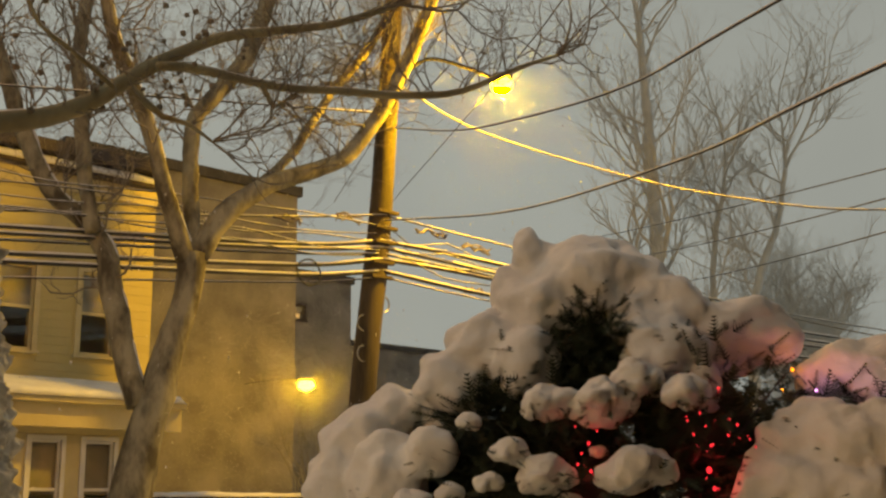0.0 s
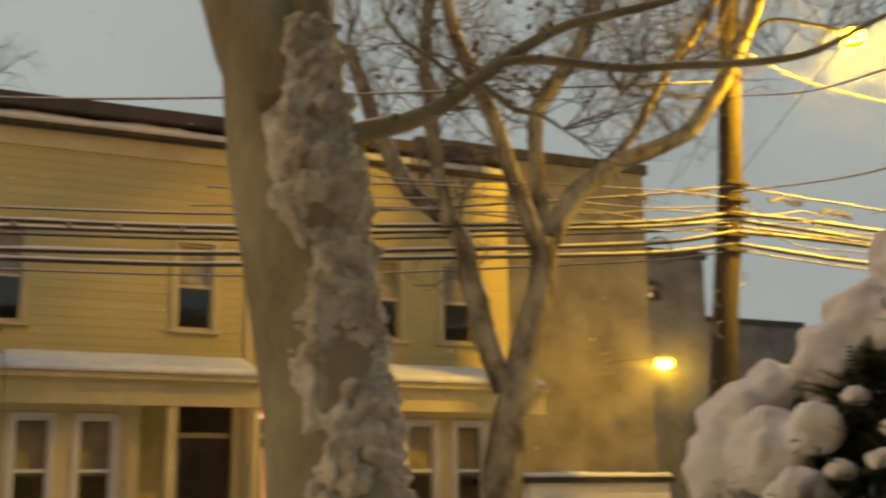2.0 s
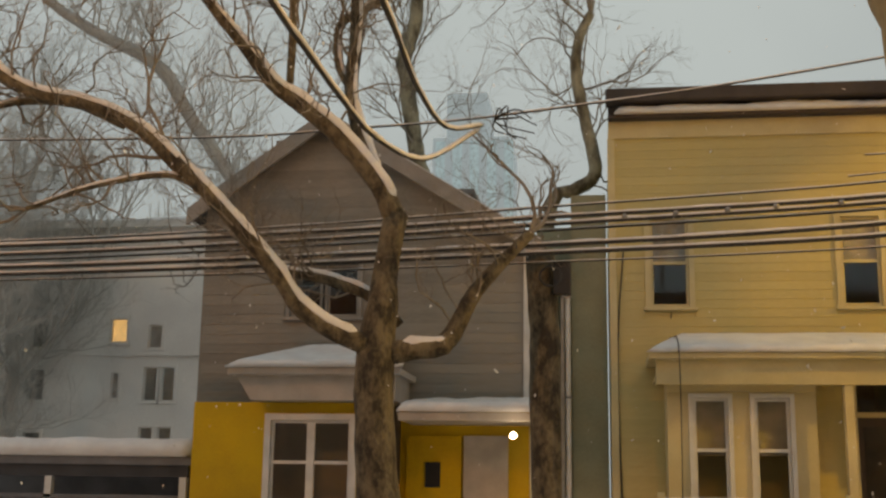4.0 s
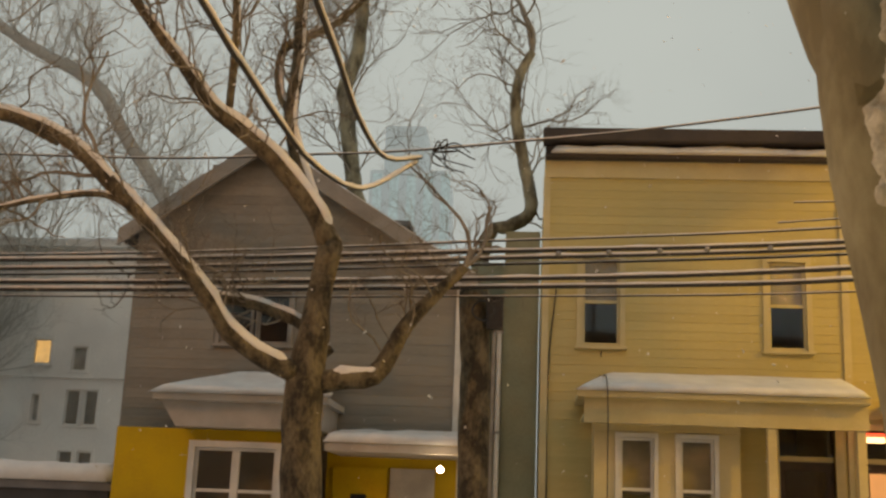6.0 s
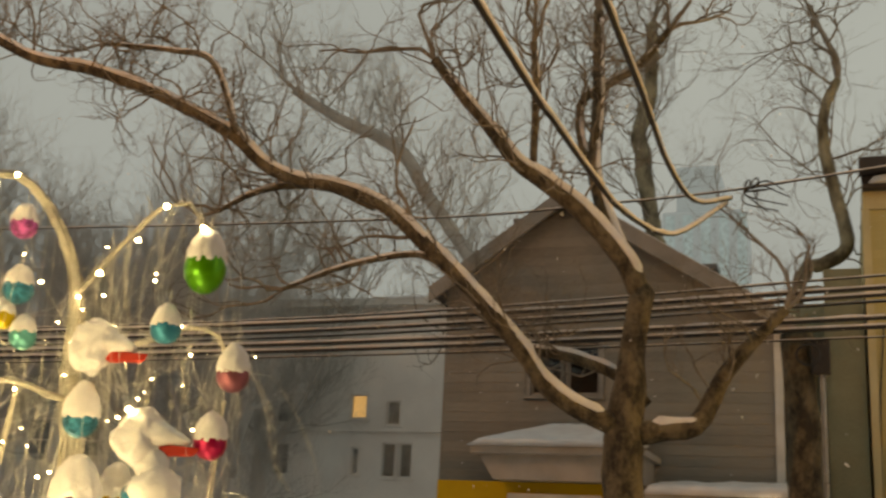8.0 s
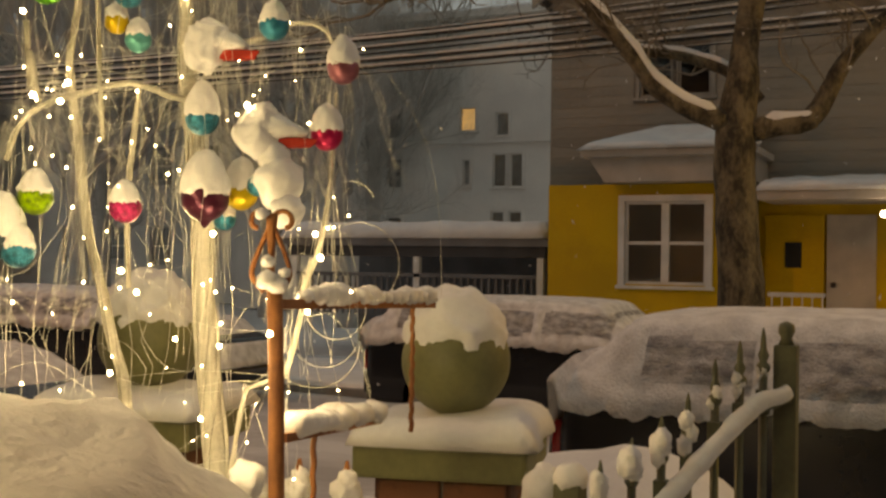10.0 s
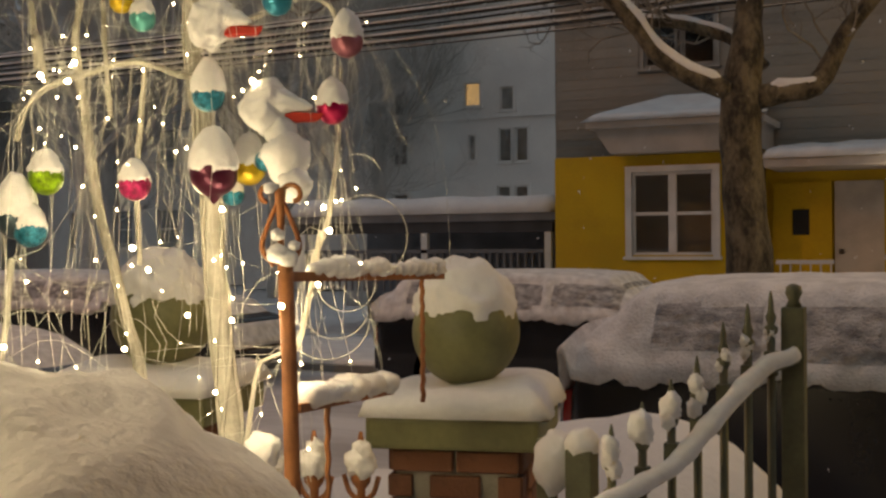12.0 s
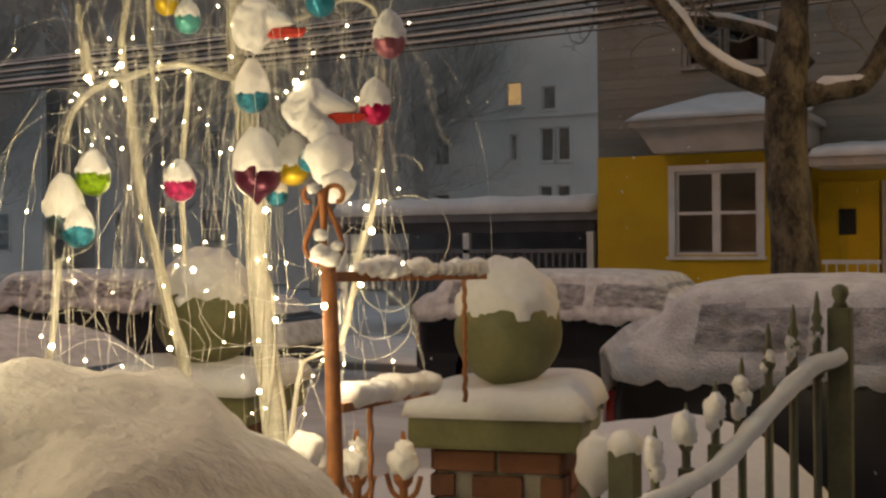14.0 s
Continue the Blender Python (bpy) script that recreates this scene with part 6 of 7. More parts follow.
# point lamps set among the bulbs to boost their light
for p in ((-1.669, 1.730, 2.256), (-1.507, 1.801, 2.212), (-1.737, 1.612, 1.901), (-1.626, 1.703, 1.937), (-1.635, 1.709, 1.672), (-1.363, 1.948, 1.856), (-1.525, 1.847, 1.574), (-1.697, 1.449, 1.625), (-1.597, 1.602, 1.552)):
    lamp("fairy_light", "POINT", p, (1.0, 0.90, 0.60), 0.16 if p[2] > 1.64 else 3.0, 0.05)


# added lamps: three out of view light the mound, one lights the rear pier
for p, w in (((-1.93, 1.16, 2.06), 6.5), ((-1.86, 0.92, 1.9), 6.5), ((-1.72, 0.66, 1.85), 8.0), ((-2.0, 2.12, 1.75), 4.0)):
    lamp("fairy_light", "POINT", p, (1.0, 0.89, 0.56), w, 0.06)


def ornament(p, r, color, shape="ball", glitter=False, hat=1.0, tilt=0.0):
    """A bauble that hangs in the willow, with a hat of snow on it."""
    x, y, z = p
    key = "bauble_%d_%d_%d_%d" % (*[int(c * 100) for c in color], glitter)
    m = bpy.data.materials.get(key) or mat(key, color, 0.28, 0.55, other=tuple(c * (0.35 if glitter else 0.75) for c in color), scale=90 if glitter else 10, fine=260 if glitter else 60, bump=0.9 if glitter else 0.05, depth=0.003)
    t = thing("bauble", p, ("glittering " if glitter else "shiny ") + ("teardrop" if shape == "drop" else "egg-shaped" if shape == "egg" else "round") + " bauble with a hat of snow, hanging in the willow", "ornament", "willow baubles")
    bm = bmesh.new()
    bmesh.ops.create_uvsphere(bm, u_segments=24, v_segments=24, radius=r)
    for v in bm.verts:
        if shape == "drop":
            if v.co.z < 0:
                rho = math.hypot(v.co.x, v.co.y) / r
                v.co.z = v.co.z * 0.97 - 0.32 * r * math.exp(-(rho / 0.2) ** 2)
        elif shape == "egg":
            v.co.z *= 1.25
        v.co += Vector(p)
    part("bauble_ball", bm, m, t, smooth=True)
    bm = bmesh.new()
    snow_cap(bm, p, r * 1.0, 0.08 + 0.1 * noise.noise((x * 9, y, z * 9)), r * 0.5 * hat, 0.26, 1.25 * hat, x * 40, 4, 1.1)
    for v in bm.verts:
        k = max(0.0, (v.co.z - z) / r)
        v.co.x = x + (v.co.x - x) * (1 - 0.17 * k)
        v.co.y = y + (v.co.y - y) * (1 - 0.17 * k)
    if shape == "egg":
        for v in bm.verts:
            v.co.z = z + (v.co.z - z) * 1.2
    part("snow_hat", bm, SNOW, t, smooth=True)
    bm = bmesh.new()
    tube(bm, [(x, y, z + r, 0.0012), (x + 0.004, y, z + r * 2.6, 0.0012)], 4)
    part("hook", bm, FIBRE, t)


def red_ornament(p, r, s=1):
    """A red winged ornament, nearly buried in snow."""
    t = thing("red_ornament", p, "red winged ornament nearly buried in a lump of snow", "ornament", "red ornaments")
    x, y, z = p
    bm = bmesh.new()
    v = [bm.verts.new(Vector(p) + R2 * (a * r * s) + Vector((0.01 * b, -0.012 * b, c * r))) for a, b, c in ((-0.2, 1, -0.5), (1.6, 1, -0.42), (1.75, 1, -0.16), (0.3, 1, -0.1), (-0.2, -1, -0.5), (1.6, -1, -0.42), (1.75, -1, -0.16), (0.3, -1, -0.1))]
    for f in ((0, 1, 2, 3), (7, 6, 5, 4), (1, 0, 4, 5), (2, 1, 5, 6), (3, 2, 6, 7), (0, 3, 7, 4)):
        bm.faces.new([v[i] for i in f])
    bmesh.ops.recalc_face_normals(bm, faces=bm.faces)
    bmesh.ops.bevel(bm, geom=bm.edges[:], offset=0.003, segments=1, affect="EDGES")
    m = bpy.data.materials.get("red_felt") or mat("red_felt", (0.55, 0.03, 0.015), 0.7, scale=20, fine=120, bump=0.3)
    part("wing", bm, m, t)
    bm = bmesh.new()
    lump(bm, Vector(p) - R2 * (0.25 * r * s) - Vector((0, 0, 0.1 * r)), r * 0.72, 1.25, 0.35, 3, level=4)
    lump(bm, Vector(p) - R2 * (0.05 * r * s) + Vector((0, 0, 0.45 * r)), r * 0.62, 0.9, 0.35, 3, level=4)
    for k in range(5):
        lump(bm, Vector(p) + R2 * ((0.3 + 0.22 * k) * r * s) + Vector((0, 0, (0.26 - 0.06 * k) * r)), r * (0.5 - 0.055 * k), 0.8, 0.35, 4, level=3)
    ob = part("snow_lump", bm, SNOW, t, smooth=True)
    soften(ob, 0.0035, 5, 0.02)


TEAL, PINK, LIME, PURPLE, GREEN, GOLD, MAGENTA = (0.02, 0.27, 0.40), (0.62, 0.03, 0.16), (0.25, 0.45, 0.01), (0.09, 0.012, 0.035), (0.08, 0.38, 0.02), (0.6, 0.42, 0.03), (0.45, 0.01, 0.08)
ornament((-1.515, 2.010, 2.321), 0.041, GREEN, "egg")
ornament((-1.582, 1.999, 2.199), 0.030, TEAL)
ornament((-1.921, 1.739, 2.250), 0.036, GREEN)
ornament((-1.875, 1.782, 2.299), 0.024, TEAL, glitter=True)
ornament((-1.798, 1.814, 2.366), 0.026, (0.6, 0.12, 0.42), glitter=True)
ornament((-1.811, 1.840, 2.248), 0.029, TEAL, glitter=True)
ornament((-1.860, 1.865, 2.200), 0.024, GOLD)
ornament((-1.820, 1.881, 2.165), 0.026, (0.1, 0.45, 0.42))
ornament((-1.710, 1.944, 2.013), 0.033, TEAL, glitter=True, hat=1.4)
ornament((-1.482, 2.040, 1.984), 0.032, MAGENTA, hat=1.2)
ornament((-1.671, 1.905, 1.855), 0.047, PURPLE, "drop", hat=1.2)
ornament((-1.801, 1.829, 1.834), 0.031, PINK, glitter=True)
ornament((-1.921, 1.720, 1.847), 0.033, LIME, glitter=True)
ornament((-1.929, 1.688, 1.746), 0.031, TEAL, glitter=True)
ornament((-1.960, 1.684, 1.767), 0.036, (0.05, 0.08, 0.1), hat=1.5)
ornament((-1.447, 2.039, 2.113), 0.032, (0.35, 0.12, 0.16), hat=1.2)
ornament((-1.649, 1.993, 1.868), 0.034, GOLD, hat=1.3)
ornament((-1.599, 1.978, 1.882), 0.022, TEAL, glitter=True, hat=0.4)
ornament((-1.712, 2.025, 1.819), 0.024, TEAL, glitter=True)
red_ornament((-1.903, 1.702, 2.329), 0.05, 1)
red_ornament((-1.687, 1.936, 2.153), 0.055, 1)
red_ornament((-1.584, 1.977, 1.982), 0.058, 1)
# snow caught among the branches
for p, r in (((-1.537, 1.958, 1.884), 0.045), ((-1.499, 1.927, 1.827), 0.03), ((-1.560, 1.974, 1.930), 0.03), ((-1.593, 1.943, 1.312), 0.035), ((-1.921, 1.702, 2.363), 0.03)):
    bm = bmesh.new()
    lump(bm, p, r, 1.1, 0.3, level=3)
    part("caught_snow", bm, SNOW, will, "snow caught between the branches", smooth=True)

# ---- snow-covered parked cars ----
def car(x0, length, y0, y1, belt, roof, paint, label, hood=0.85, snow=0.09, hatch=0.5, lamp_z=0.95):
    t = thing("parked_car", (x0 + length / 2, (y0 + y1) / 2, 0), label, "car", "parked cars")
    yc, w = (y0 + y1) / 2, (y1 - y0) / 2
    keys = [(0.0, belt - 0.25, 0.90), (0.006, belt - 0.02, 0.97), (0.02, belt + hatch * (roof - belt), 1.0), (0.04, roof - 0.07, 1.0), (0.065, roof - 0.02, 1.0), (0.17, roof - 0.005, 1.0), (0.35, roof, 1.0), (0.55, roof - 0.03, 1.0), (0.64, roof - 0.22, 1.0), (0.74, hood + 0.14, 1.0), (0.86, hood + 0.06, 0.99), (0.97, hood - 0.06, 0.94), (1.0, hood - 0.28, 0.88)]
    us = np.linspace(0, 1, 170)
    tops = np.interp(us, [k[0] for k in keys], [k[1] for k in keys])
    wide = np.interp(us, [k[0] for k in keys], [k[2] for k in keys])
    tops = np.convolve(np.pad(tops, 1, mode="edge"), np.ones(3) / 3, "valid")

    def shell(bm, grow, least, rough, closed):
        rings, icy = [], set()
        for u, zt, ww in zip(us, tops, wide):
            x = x0 + u * length
            ring = []
            zb = min(belt, zt - 0.05)
            pts = ([(1, 0.28), (1.0, 0.55)] if closed else []) + []
            for i in range(41):
                a = math.pi * i / 40
                c, s = math.cos(a), math.sin(a)
                yy = math.copysign(abs(c) ** 0.34, c)
                lean = 1 - 0.13 * (abs(s) ** 0.8 if zt > belt + 0.1 else 0) * 0.9
                pts.append((yy * lean, zb + (zt - zb) * abs(s) ** 0.55))
            if closed:
                pts += [(-1.0, 0.55), (-1, 0.28)]
            for py, pz in pts:
                v = Vector((x, yc - py * w * ww, pz))
                if grow:
                    h = min(1, max(0, (pz - least) / 0.08))
                    f = (pz - belt) / max(0.1, roof - belt)
                    glassy = max(0.0, min(1.0, (f - 0.18) * 8)) * max(0.0, min(1.0, (0.86 - f) * 8)) * (1 if 0.08 < u < 0.66 else 0)
                    pillar = max(math.exp(-((u - q) / 0.012) ** 2) for q in (0.2, 0.42, 0.6))
                    crust = noise.noise((v.x * 9, v.y * 4, v.z * 26)) * 0.6 + noise.noise((v.x * 24, v.y * 9, v.z * 50)) * 0.5
                    soft = 1 + 0.14 * noise.noise(v * 1.4) + 0.06 * noise.noise(v * 8)
                    out = 0.03 + 0.085 * math.exp(-((f - 0.05) / 0.10) ** 2) + glassy * (-0.045 + 0.045 * crust * (1 - pillar) + 0.055 * pillar) + 0.012 * noise.noise(v * 11)
                    rise = grow * soft * max(0.0, min(1.0, (f - 0.6) * 3 if zt > belt + 0.15 else 1))
                    if abs(py) > 0.985:
                        v.z += -0.02 + 0.07 * noise.noise((x * 3.5, y0, 1)) + 0.05 * noise.noise((x * 13, y0, 2))
                    v += Vector((0 if 0.03 < u < 0.97 else (-0.05 if u < 0.5 else 0.05), -math.copysign(out, py) * min(1, abs(py) * 1.6) * h, rise * h)) - Vector((0, 0, 0.03 * (1 - h)))
                ring.append(bm.verts.new(v))
                if grow and glassy > 0.5 and pillar < 0.4:
                    icy.add(ring[-1])
            rings.append(ring)
        m = len(rings[0])
        for r, s in zip(rings, rings[1:]):
            for k in range(m - 1):
                f = bm.faces.new((r[k], r[k + 1], s[k + 1], s[k]))
                f.material_index = 1 if all(v in icy for v in f.verts) else 0
            bm.faces.new((r[m - 1], r[0], s[0], s[m - 1]))
        bm.faces.new(rings[0][::-1])
        bm.faces.new(rings[-1])
        bmesh.ops.recalc_face_normals(bm, faces=bm.faces)

    bm = bmesh.new()
    shell(bm, 0, 0, 0, True)
    part("body", bm, paint, t, "dark painted body under the snow", smooth=True)
    bm = bmesh.new()
    shell(bm, snow, belt - 0.1, 1.0, False)
    ob = part("snow_cover", bm, CRUST, t, "thick crusted snow over roof, windows and bonnet", smooth=True)
    ob.data.materials.append(WINDOW_CRUST)
    for u in (0.17, 0.80):
        for y in (y0 + 0.1, y1 - 0.1):
            x = x0 + u * length
            bm = bmesh.new()
            tube(bm, [(x, y - 0.1, 0.36, 0.31), (x, y - 0.09, 0.36, 0.33), (x, y + 0.09, 0.36, 0.33), (x, y + 0.1, 0.36, 0.31)], 24)
            wh = part("wheel", bm, mat("tyre_rubber", (0.02, 0.02, 0.02), 0.9) if not bpy.data.materials.get("tyre_rubber") else bpy.data.materials["tyre_rubber"], t, smooth=False)
            bm = bmesh.new()
            tube(bm, [(x, y - 0.115, 0.36, 0.2), (x, y + 0.115, 0.36, 0.2)], 16)
            part("rim", bm, STEEL, wh)
    m = bpy.data.materials.get("red_tail_lamp") or mat("red_tail_lamp", (0.32, 0.012, 0.012), 0.2, bump=0)
    for y in (y0 + 0.05, y1 - 0.3):
        part("tail_lamp", boxed(x0 - 0.03, x0 + 0.22, y, y + 0.25, lamp_z - 0.12, lamp_z + 0.1, bevel=0.03), m, t)
    part("bumper", boxed(x0 - 0.06, x0 + 0.12, y0 + 0.08, y1 - 0.08, 0.35, 0.6, bevel=0.05), paint, t)
    part("door_handle", boxed(x0 + length * 0.32, x0 + length * 0.36, y0 - 0.03, y0 + 0.02, belt - 0.12, belt - 0.09, bevel=0.01), paint, t)
    return t


NAVY = mat("dark_car_paint", (0.012, 0.013, 0.018), 0.25, scale=3, fine=40, bump=0.02)
car(-1.98, 4.6, 4.85, 6.6, 1.13, 1.45, NAVY, "dark car parked at the near kerb under a crust of snow", 1.0)
car(-6.05, 4.5, 10.6, 12.2, 0.92, 1.30, NAVY, "dark car parked at the far kerb under thick snow", lamp_z=0.72)
car(-12.5, 4.5, 10.6, 12.2, 0.92, 1.28, NAVY, "snow-buried car parked farther along the far kerb")
car(-10.2, 4.6, 4.85, 6.6, 0.95, 1.3, NAVY, "snow-buried car parked farther along the near kerb")

# ---- snow plastered on the near trunk ----
bm = bmesh.new()
axis = smooth_path(((1.30, 3.47, 0.9, 0.275), (1.29, 3.50, 1.22, 0.259), (1.26, 3.62, 1.62, 0.229), (1.24, 3.70, 1.82, 0.232), (1.22, 3.75, 2.15, 0.220), (1.17, 3.78, 2.53, 0.220), (1.09, 3.75, 2.95, 0.226), (1.07, 3.70, 3.22, 0.17), (1.08, 3.68, 3.45, 0.12)), 0.012)
d, e = Vector((-0.30, -0.954, 0)), Vector((0.954, -0.30, 0))
rows = []
for p in axis:
    row = []
    for i in range(121):
        a = radians(-32 + 150 * i / 120)
        n = d * math.cos(a) + e * math.sin(a)
        c = Vector(p[:3]) + n * p[3]
        fine = noise.voronoi(Vector((c.x * 22, c.y * 22, c.z * 28)))[0]
        coarse = noise.voronoi(Vector((c.x * 10, c.y * 10, c.z * 12)))[0]
        knob = 0.6 * max(0.0, 1 - fine[0] * 1.45) + 0.55 * max(0.0, 1 - coarse[0] * 1.5)
        cover = (a + 0.42) * 2.6 + 0.7 * noise.noise(c * 6.0) + 0.5 * noise.noise(c * 15)
        cover = max(0.0, min(1.0, cover)) * max(0.0, min(1.0, (2.05 - a) * 3))
        hole = max(0.0, min(1.0, 2.6 * (noise.noise(c * 7.2 + Vector((4, 1, 7))) + 0.6)))
        lift = cover * hole * (0.012 + 0.062 * knob) - 0.009 + 0.006 * noise.noise(c * 42) * cover
        row.append(bm.verts.new(c + n * lift + Vector((0, 0, 0.5 * lift))))
    rows.append(row)
for r, s in zip(rows, rows[1:]):
    for k in range(120):
        bm.faces.new((r[k], r[k + 1], s[k + 1], s[k]))
ob = part("trunk_snow", bm, BARK_SNOW, snowy, "lumps of snow stuck to the bark, tinted darker and warmer than the rest", smooth=True)
ob["kind"] = "stuff"

# ---- snow-laden evergreen bushes with string lights ----
NEEDLE = mat("dark_evergreen_spray", (0.030, 0.045, 0.022), 0.7, other=(0.018, 0.026, 0.014), scale=6, fine=60, bump=0.1)


def spray(bm, rng, p, way, size):
    """A flat fern-like spray of scaly leaves."""
    d = way.normalized()
    s = d.cross(Vector((0, 0, 1)))
    s = s.normalized() if s.length > 1e-3 else Vector((1, 0, 0))
    s = (s + Vector((0, 0, rng.uniform(-0.8, 0.8)))).normalized()
    n = 7
    for i in range(n):
        q = p + d * size * i / n
        for k in (-1, 1):
            tip = q + (d * 0.7 + s * k) .normalized() * size * 0.42 * (1 - 0.75 * i / n)
            w = d * size * 0.05
            a, b, c = bm.verts.new(q - w), bm.verts.new(q + w), bm.verts.new(tip)
            bm.faces.new((a, b, c))
    a, b, c = bm.verts.new(p - s * size * 0.03), bm.verts.new(p + s * size * 0.03), bm.verts.new(p + d * size)
    bm.faces.new((a, b, c))


def bush(base, lobes, clumps, label, seed, count, blanket):
    t = thing("evergreen_bush", base, label, "bush", "snowy evergreens")
    rng = random.Random(seed)
    bm = bmesh.new()
    for c, r in lobes:
        c = Vector(c)
        for k in range(count * 2):
            n = Vector((rng.gauss(0, 1), rng.gauss(0, 1), rng.gauss(0, 1))).normalized()
            p = c + n * r * rng.uniform(0.55, 1.06)
            spray(bm, rng, p, n + Vector((rng.uniform(-0.6, 0.6), rng.uniform(-0.6, 0.6), rng.uniform(-0.8, 0.4))), rng.uniform(0.035, 0.07))
    # sprays that stick out from under the snow
    for c, r, q in clumps[8 if blanket > 8 else 0:]:
        for k in range(16 if r < 0.075 else 26):
            a = rng.uniform(0, 2 * math.pi)
            n = Vector((math.cos(a), math.sin(a), rng.uniform(-0.9, 0.15)))
            spray(bm, rng, Vector(c) + n.normalized() * r * rng.uniform(0.6, 0.92) - Vector((0, 0, r * 0.25)), n + Vector((0, 0, rng.uniform(-0.6, 0.3))), rng.uniform(0.02, 0.042))
    ob = part("foliage", bm, NEEDLE, t, "dark scaly evergreen sprays")
    ob["kind"] = "stuff"
    bm = bmesh.new()
    for c, r in lobes:
        lump(bm, c, r * 0.55, 1, 0.2, level=3)
    part("inner_twig_mass", bm, NEEDLE, t, smooth=True)
    bm = bmesh.new()
    c = Vector(lobes[-1][0])
    tube(bm, smooth_path([(base[0], base[1], 0.1, 0.05), ((base[0] + c.x) / 2, (base[1] + c.y) / 2, 0.9, 0.04), (*c, 0.03)], 0.1), 8, 0.1)
    part("trunk", bm, TWIG, t, smooth=True)
    bm = bmesh.new()
    for k in range(count * 3):
        z = rng.uniform(0.25, c.z - 0.2)
        a, r = rng.uniform(0, 6.28), rng.uniform(0.08, 0.26)
        p = Vector((base[0] + r * math.cos(a), base[1] + r * math.sin(a), z))
        spray(bm, rng, p, Vector((math.cos(a), math.sin(a), -0.3)), rng.uniform(0.06, 0.11))
    ob = part("lower_foliage", bm, NEEDLE, t)
    ob["kind"] = "stuff"
    bm = bmesh.new()
    for c, r, q in clumps[:blanket]:
        lump(bm, c, r, q, 0.24, 3.2, level=4)
    ob = part("snow_blanket", bm, SNOW, t, "heavy smooth blanket of snow over the top", smooth=True)
    soften(ob, 0.008, 12, 0.032)
    for c, r, q in clumps[blanket:]:
        bm = bmesh.new()
        across = Vector((0.743, -0.669, 0))
        lump(bm, c, r * 0.72, q * 1.05, 0.3, 3.5, level=4)
        lump(bm, Vector(c) - across * 0.62 * r - Vector((0, 0, 0.22 * r)), r * 0.5, q, 0.3, 3.4, level=4)
        lump(bm, Vector(c) + across * 0.6 * r - Vector((0, 0, 0.12 * r)), r * 0.5, q, 0.3, 3.4, level=4)
        rg = random.Random(int(r * 1e4 + c[0] * 1e3))
        for k in range(11):
            lump(bm, Vector(c) + Vector((rg.uniform(-0.85, 0.85) * r, rg.uniform(-0.5, 0.3) * r, rg.uniform(-0.55, 0.25) * r * q)), r * rg.uniform(0.22, 0.55), 0.85, 0.3, 2.5, level=3)
        soften(part("snow_clump", bm, SNOW, t, smooth=True), max(0.004, r * 0.065), 9, 0.4 * r)
    return t


main = bush((1.75, 1.75, 0.2), (((1.976, 1.770, 1.995), 0.22), ((2.009, 1.704, 2.172), 0.12), ((2.158, 1.544, 1.988), 0.24), ((1.822, 2.044, 1.889), 0.11), ((1.963, 1.704, 1.747), 0.36), ((2.211, 1.462, 1.814), 0.24), ((1.829, 1.842, 1.944), 0.15)), (
    ((1.941, 1.835, 2.409), 0.042, 1.5), ((1.920, 1.884, 2.321), 0.045, 1.3), ((2.065, 1.752, 2.332), 0.145, 0.85), ((2.009, 1.782, 2.343), 0.10, 0.9), ((2.233, 1.481, 2.205), 0.09, 0.85), ((1.967, 1.819, 2.269), 0.12, 0.85), ((2.109, 1.669, 2.324), 0.10, 0.95), ((1.873, 1.908, 2.177), 0.105, 0.9), ((2.138, 1.590, 2.236), 0.11, 1.0), ((2.202, 1.515, 2.180), 0.10, 0.95), ((2.277, 1.436, 2.191), 0.085, 0.7), ((1.790, 1.946, 2.089), 0.085, 1.15),
    ((2.29, 1.405, 2.185), 0.066, 0.8), ((2.262, 1.445, 2.229), 0.07, 0.8), ((2.057, 1.609, 2.21), 0.075, 1.0), ((2.064, 1.518, 2.13), 0.085, 1.0), ((2.057, 1.462, 2.063), 0.055, 1.0), ((1.967, 1.777, 2.203), 0.06, 1.1),
    ((2.024, 1.533, 2.129), 0.08, 1.2), ((1.850, 1.768, 2.128), 0.075, 1.2), ((1.721, 2.067, 2.037), 0.075, 0.9), ((1.652, 2.105, 1.952), 0.09, 1.2), ((1.602, 2.123, 1.851), 0.085, 1.2), ((1.621, 1.967, 1.884), 0.085, 1.1), ((1.644, 1.852, 1.939), 0.055, 1.0),
    ((1.761, 1.614, 2.032), 0.062, 0.75), ((1.830, 1.535, 2.038), 0.07, 0.85), ((1.902, 1.501, 2.086), 0.055, 0.9), ((1.950, 1.411, 2.052), 0.05, 1.0), ((1.662, 1.642, 1.935), 0.036, 0.95), ((1.716, 1.589, 1.884), 0.056, 0.9), ((1.621, 1.658, 1.872), 0.03, 0.95), ((1.834, 1.450, 1.897), 0.075, 0.75), ((1.845, 1.561, 1.931), 0.02, 1.0), ((1.658, 1.752, 1.999), 0.026, 1.0), ((1.553, 1.830, 1.816), 0.06, 1.0), ((1.762, 1.570, 1.823), 0.04, 0.9), ((1.618, 1.772, 1.855), 0.03, 1.0), ((1.904, 1.394, 1.814), 0.03, 0.9)),
    "evergreen bush bowed under heavy clumps of fresh snow", 5, 520, 25)
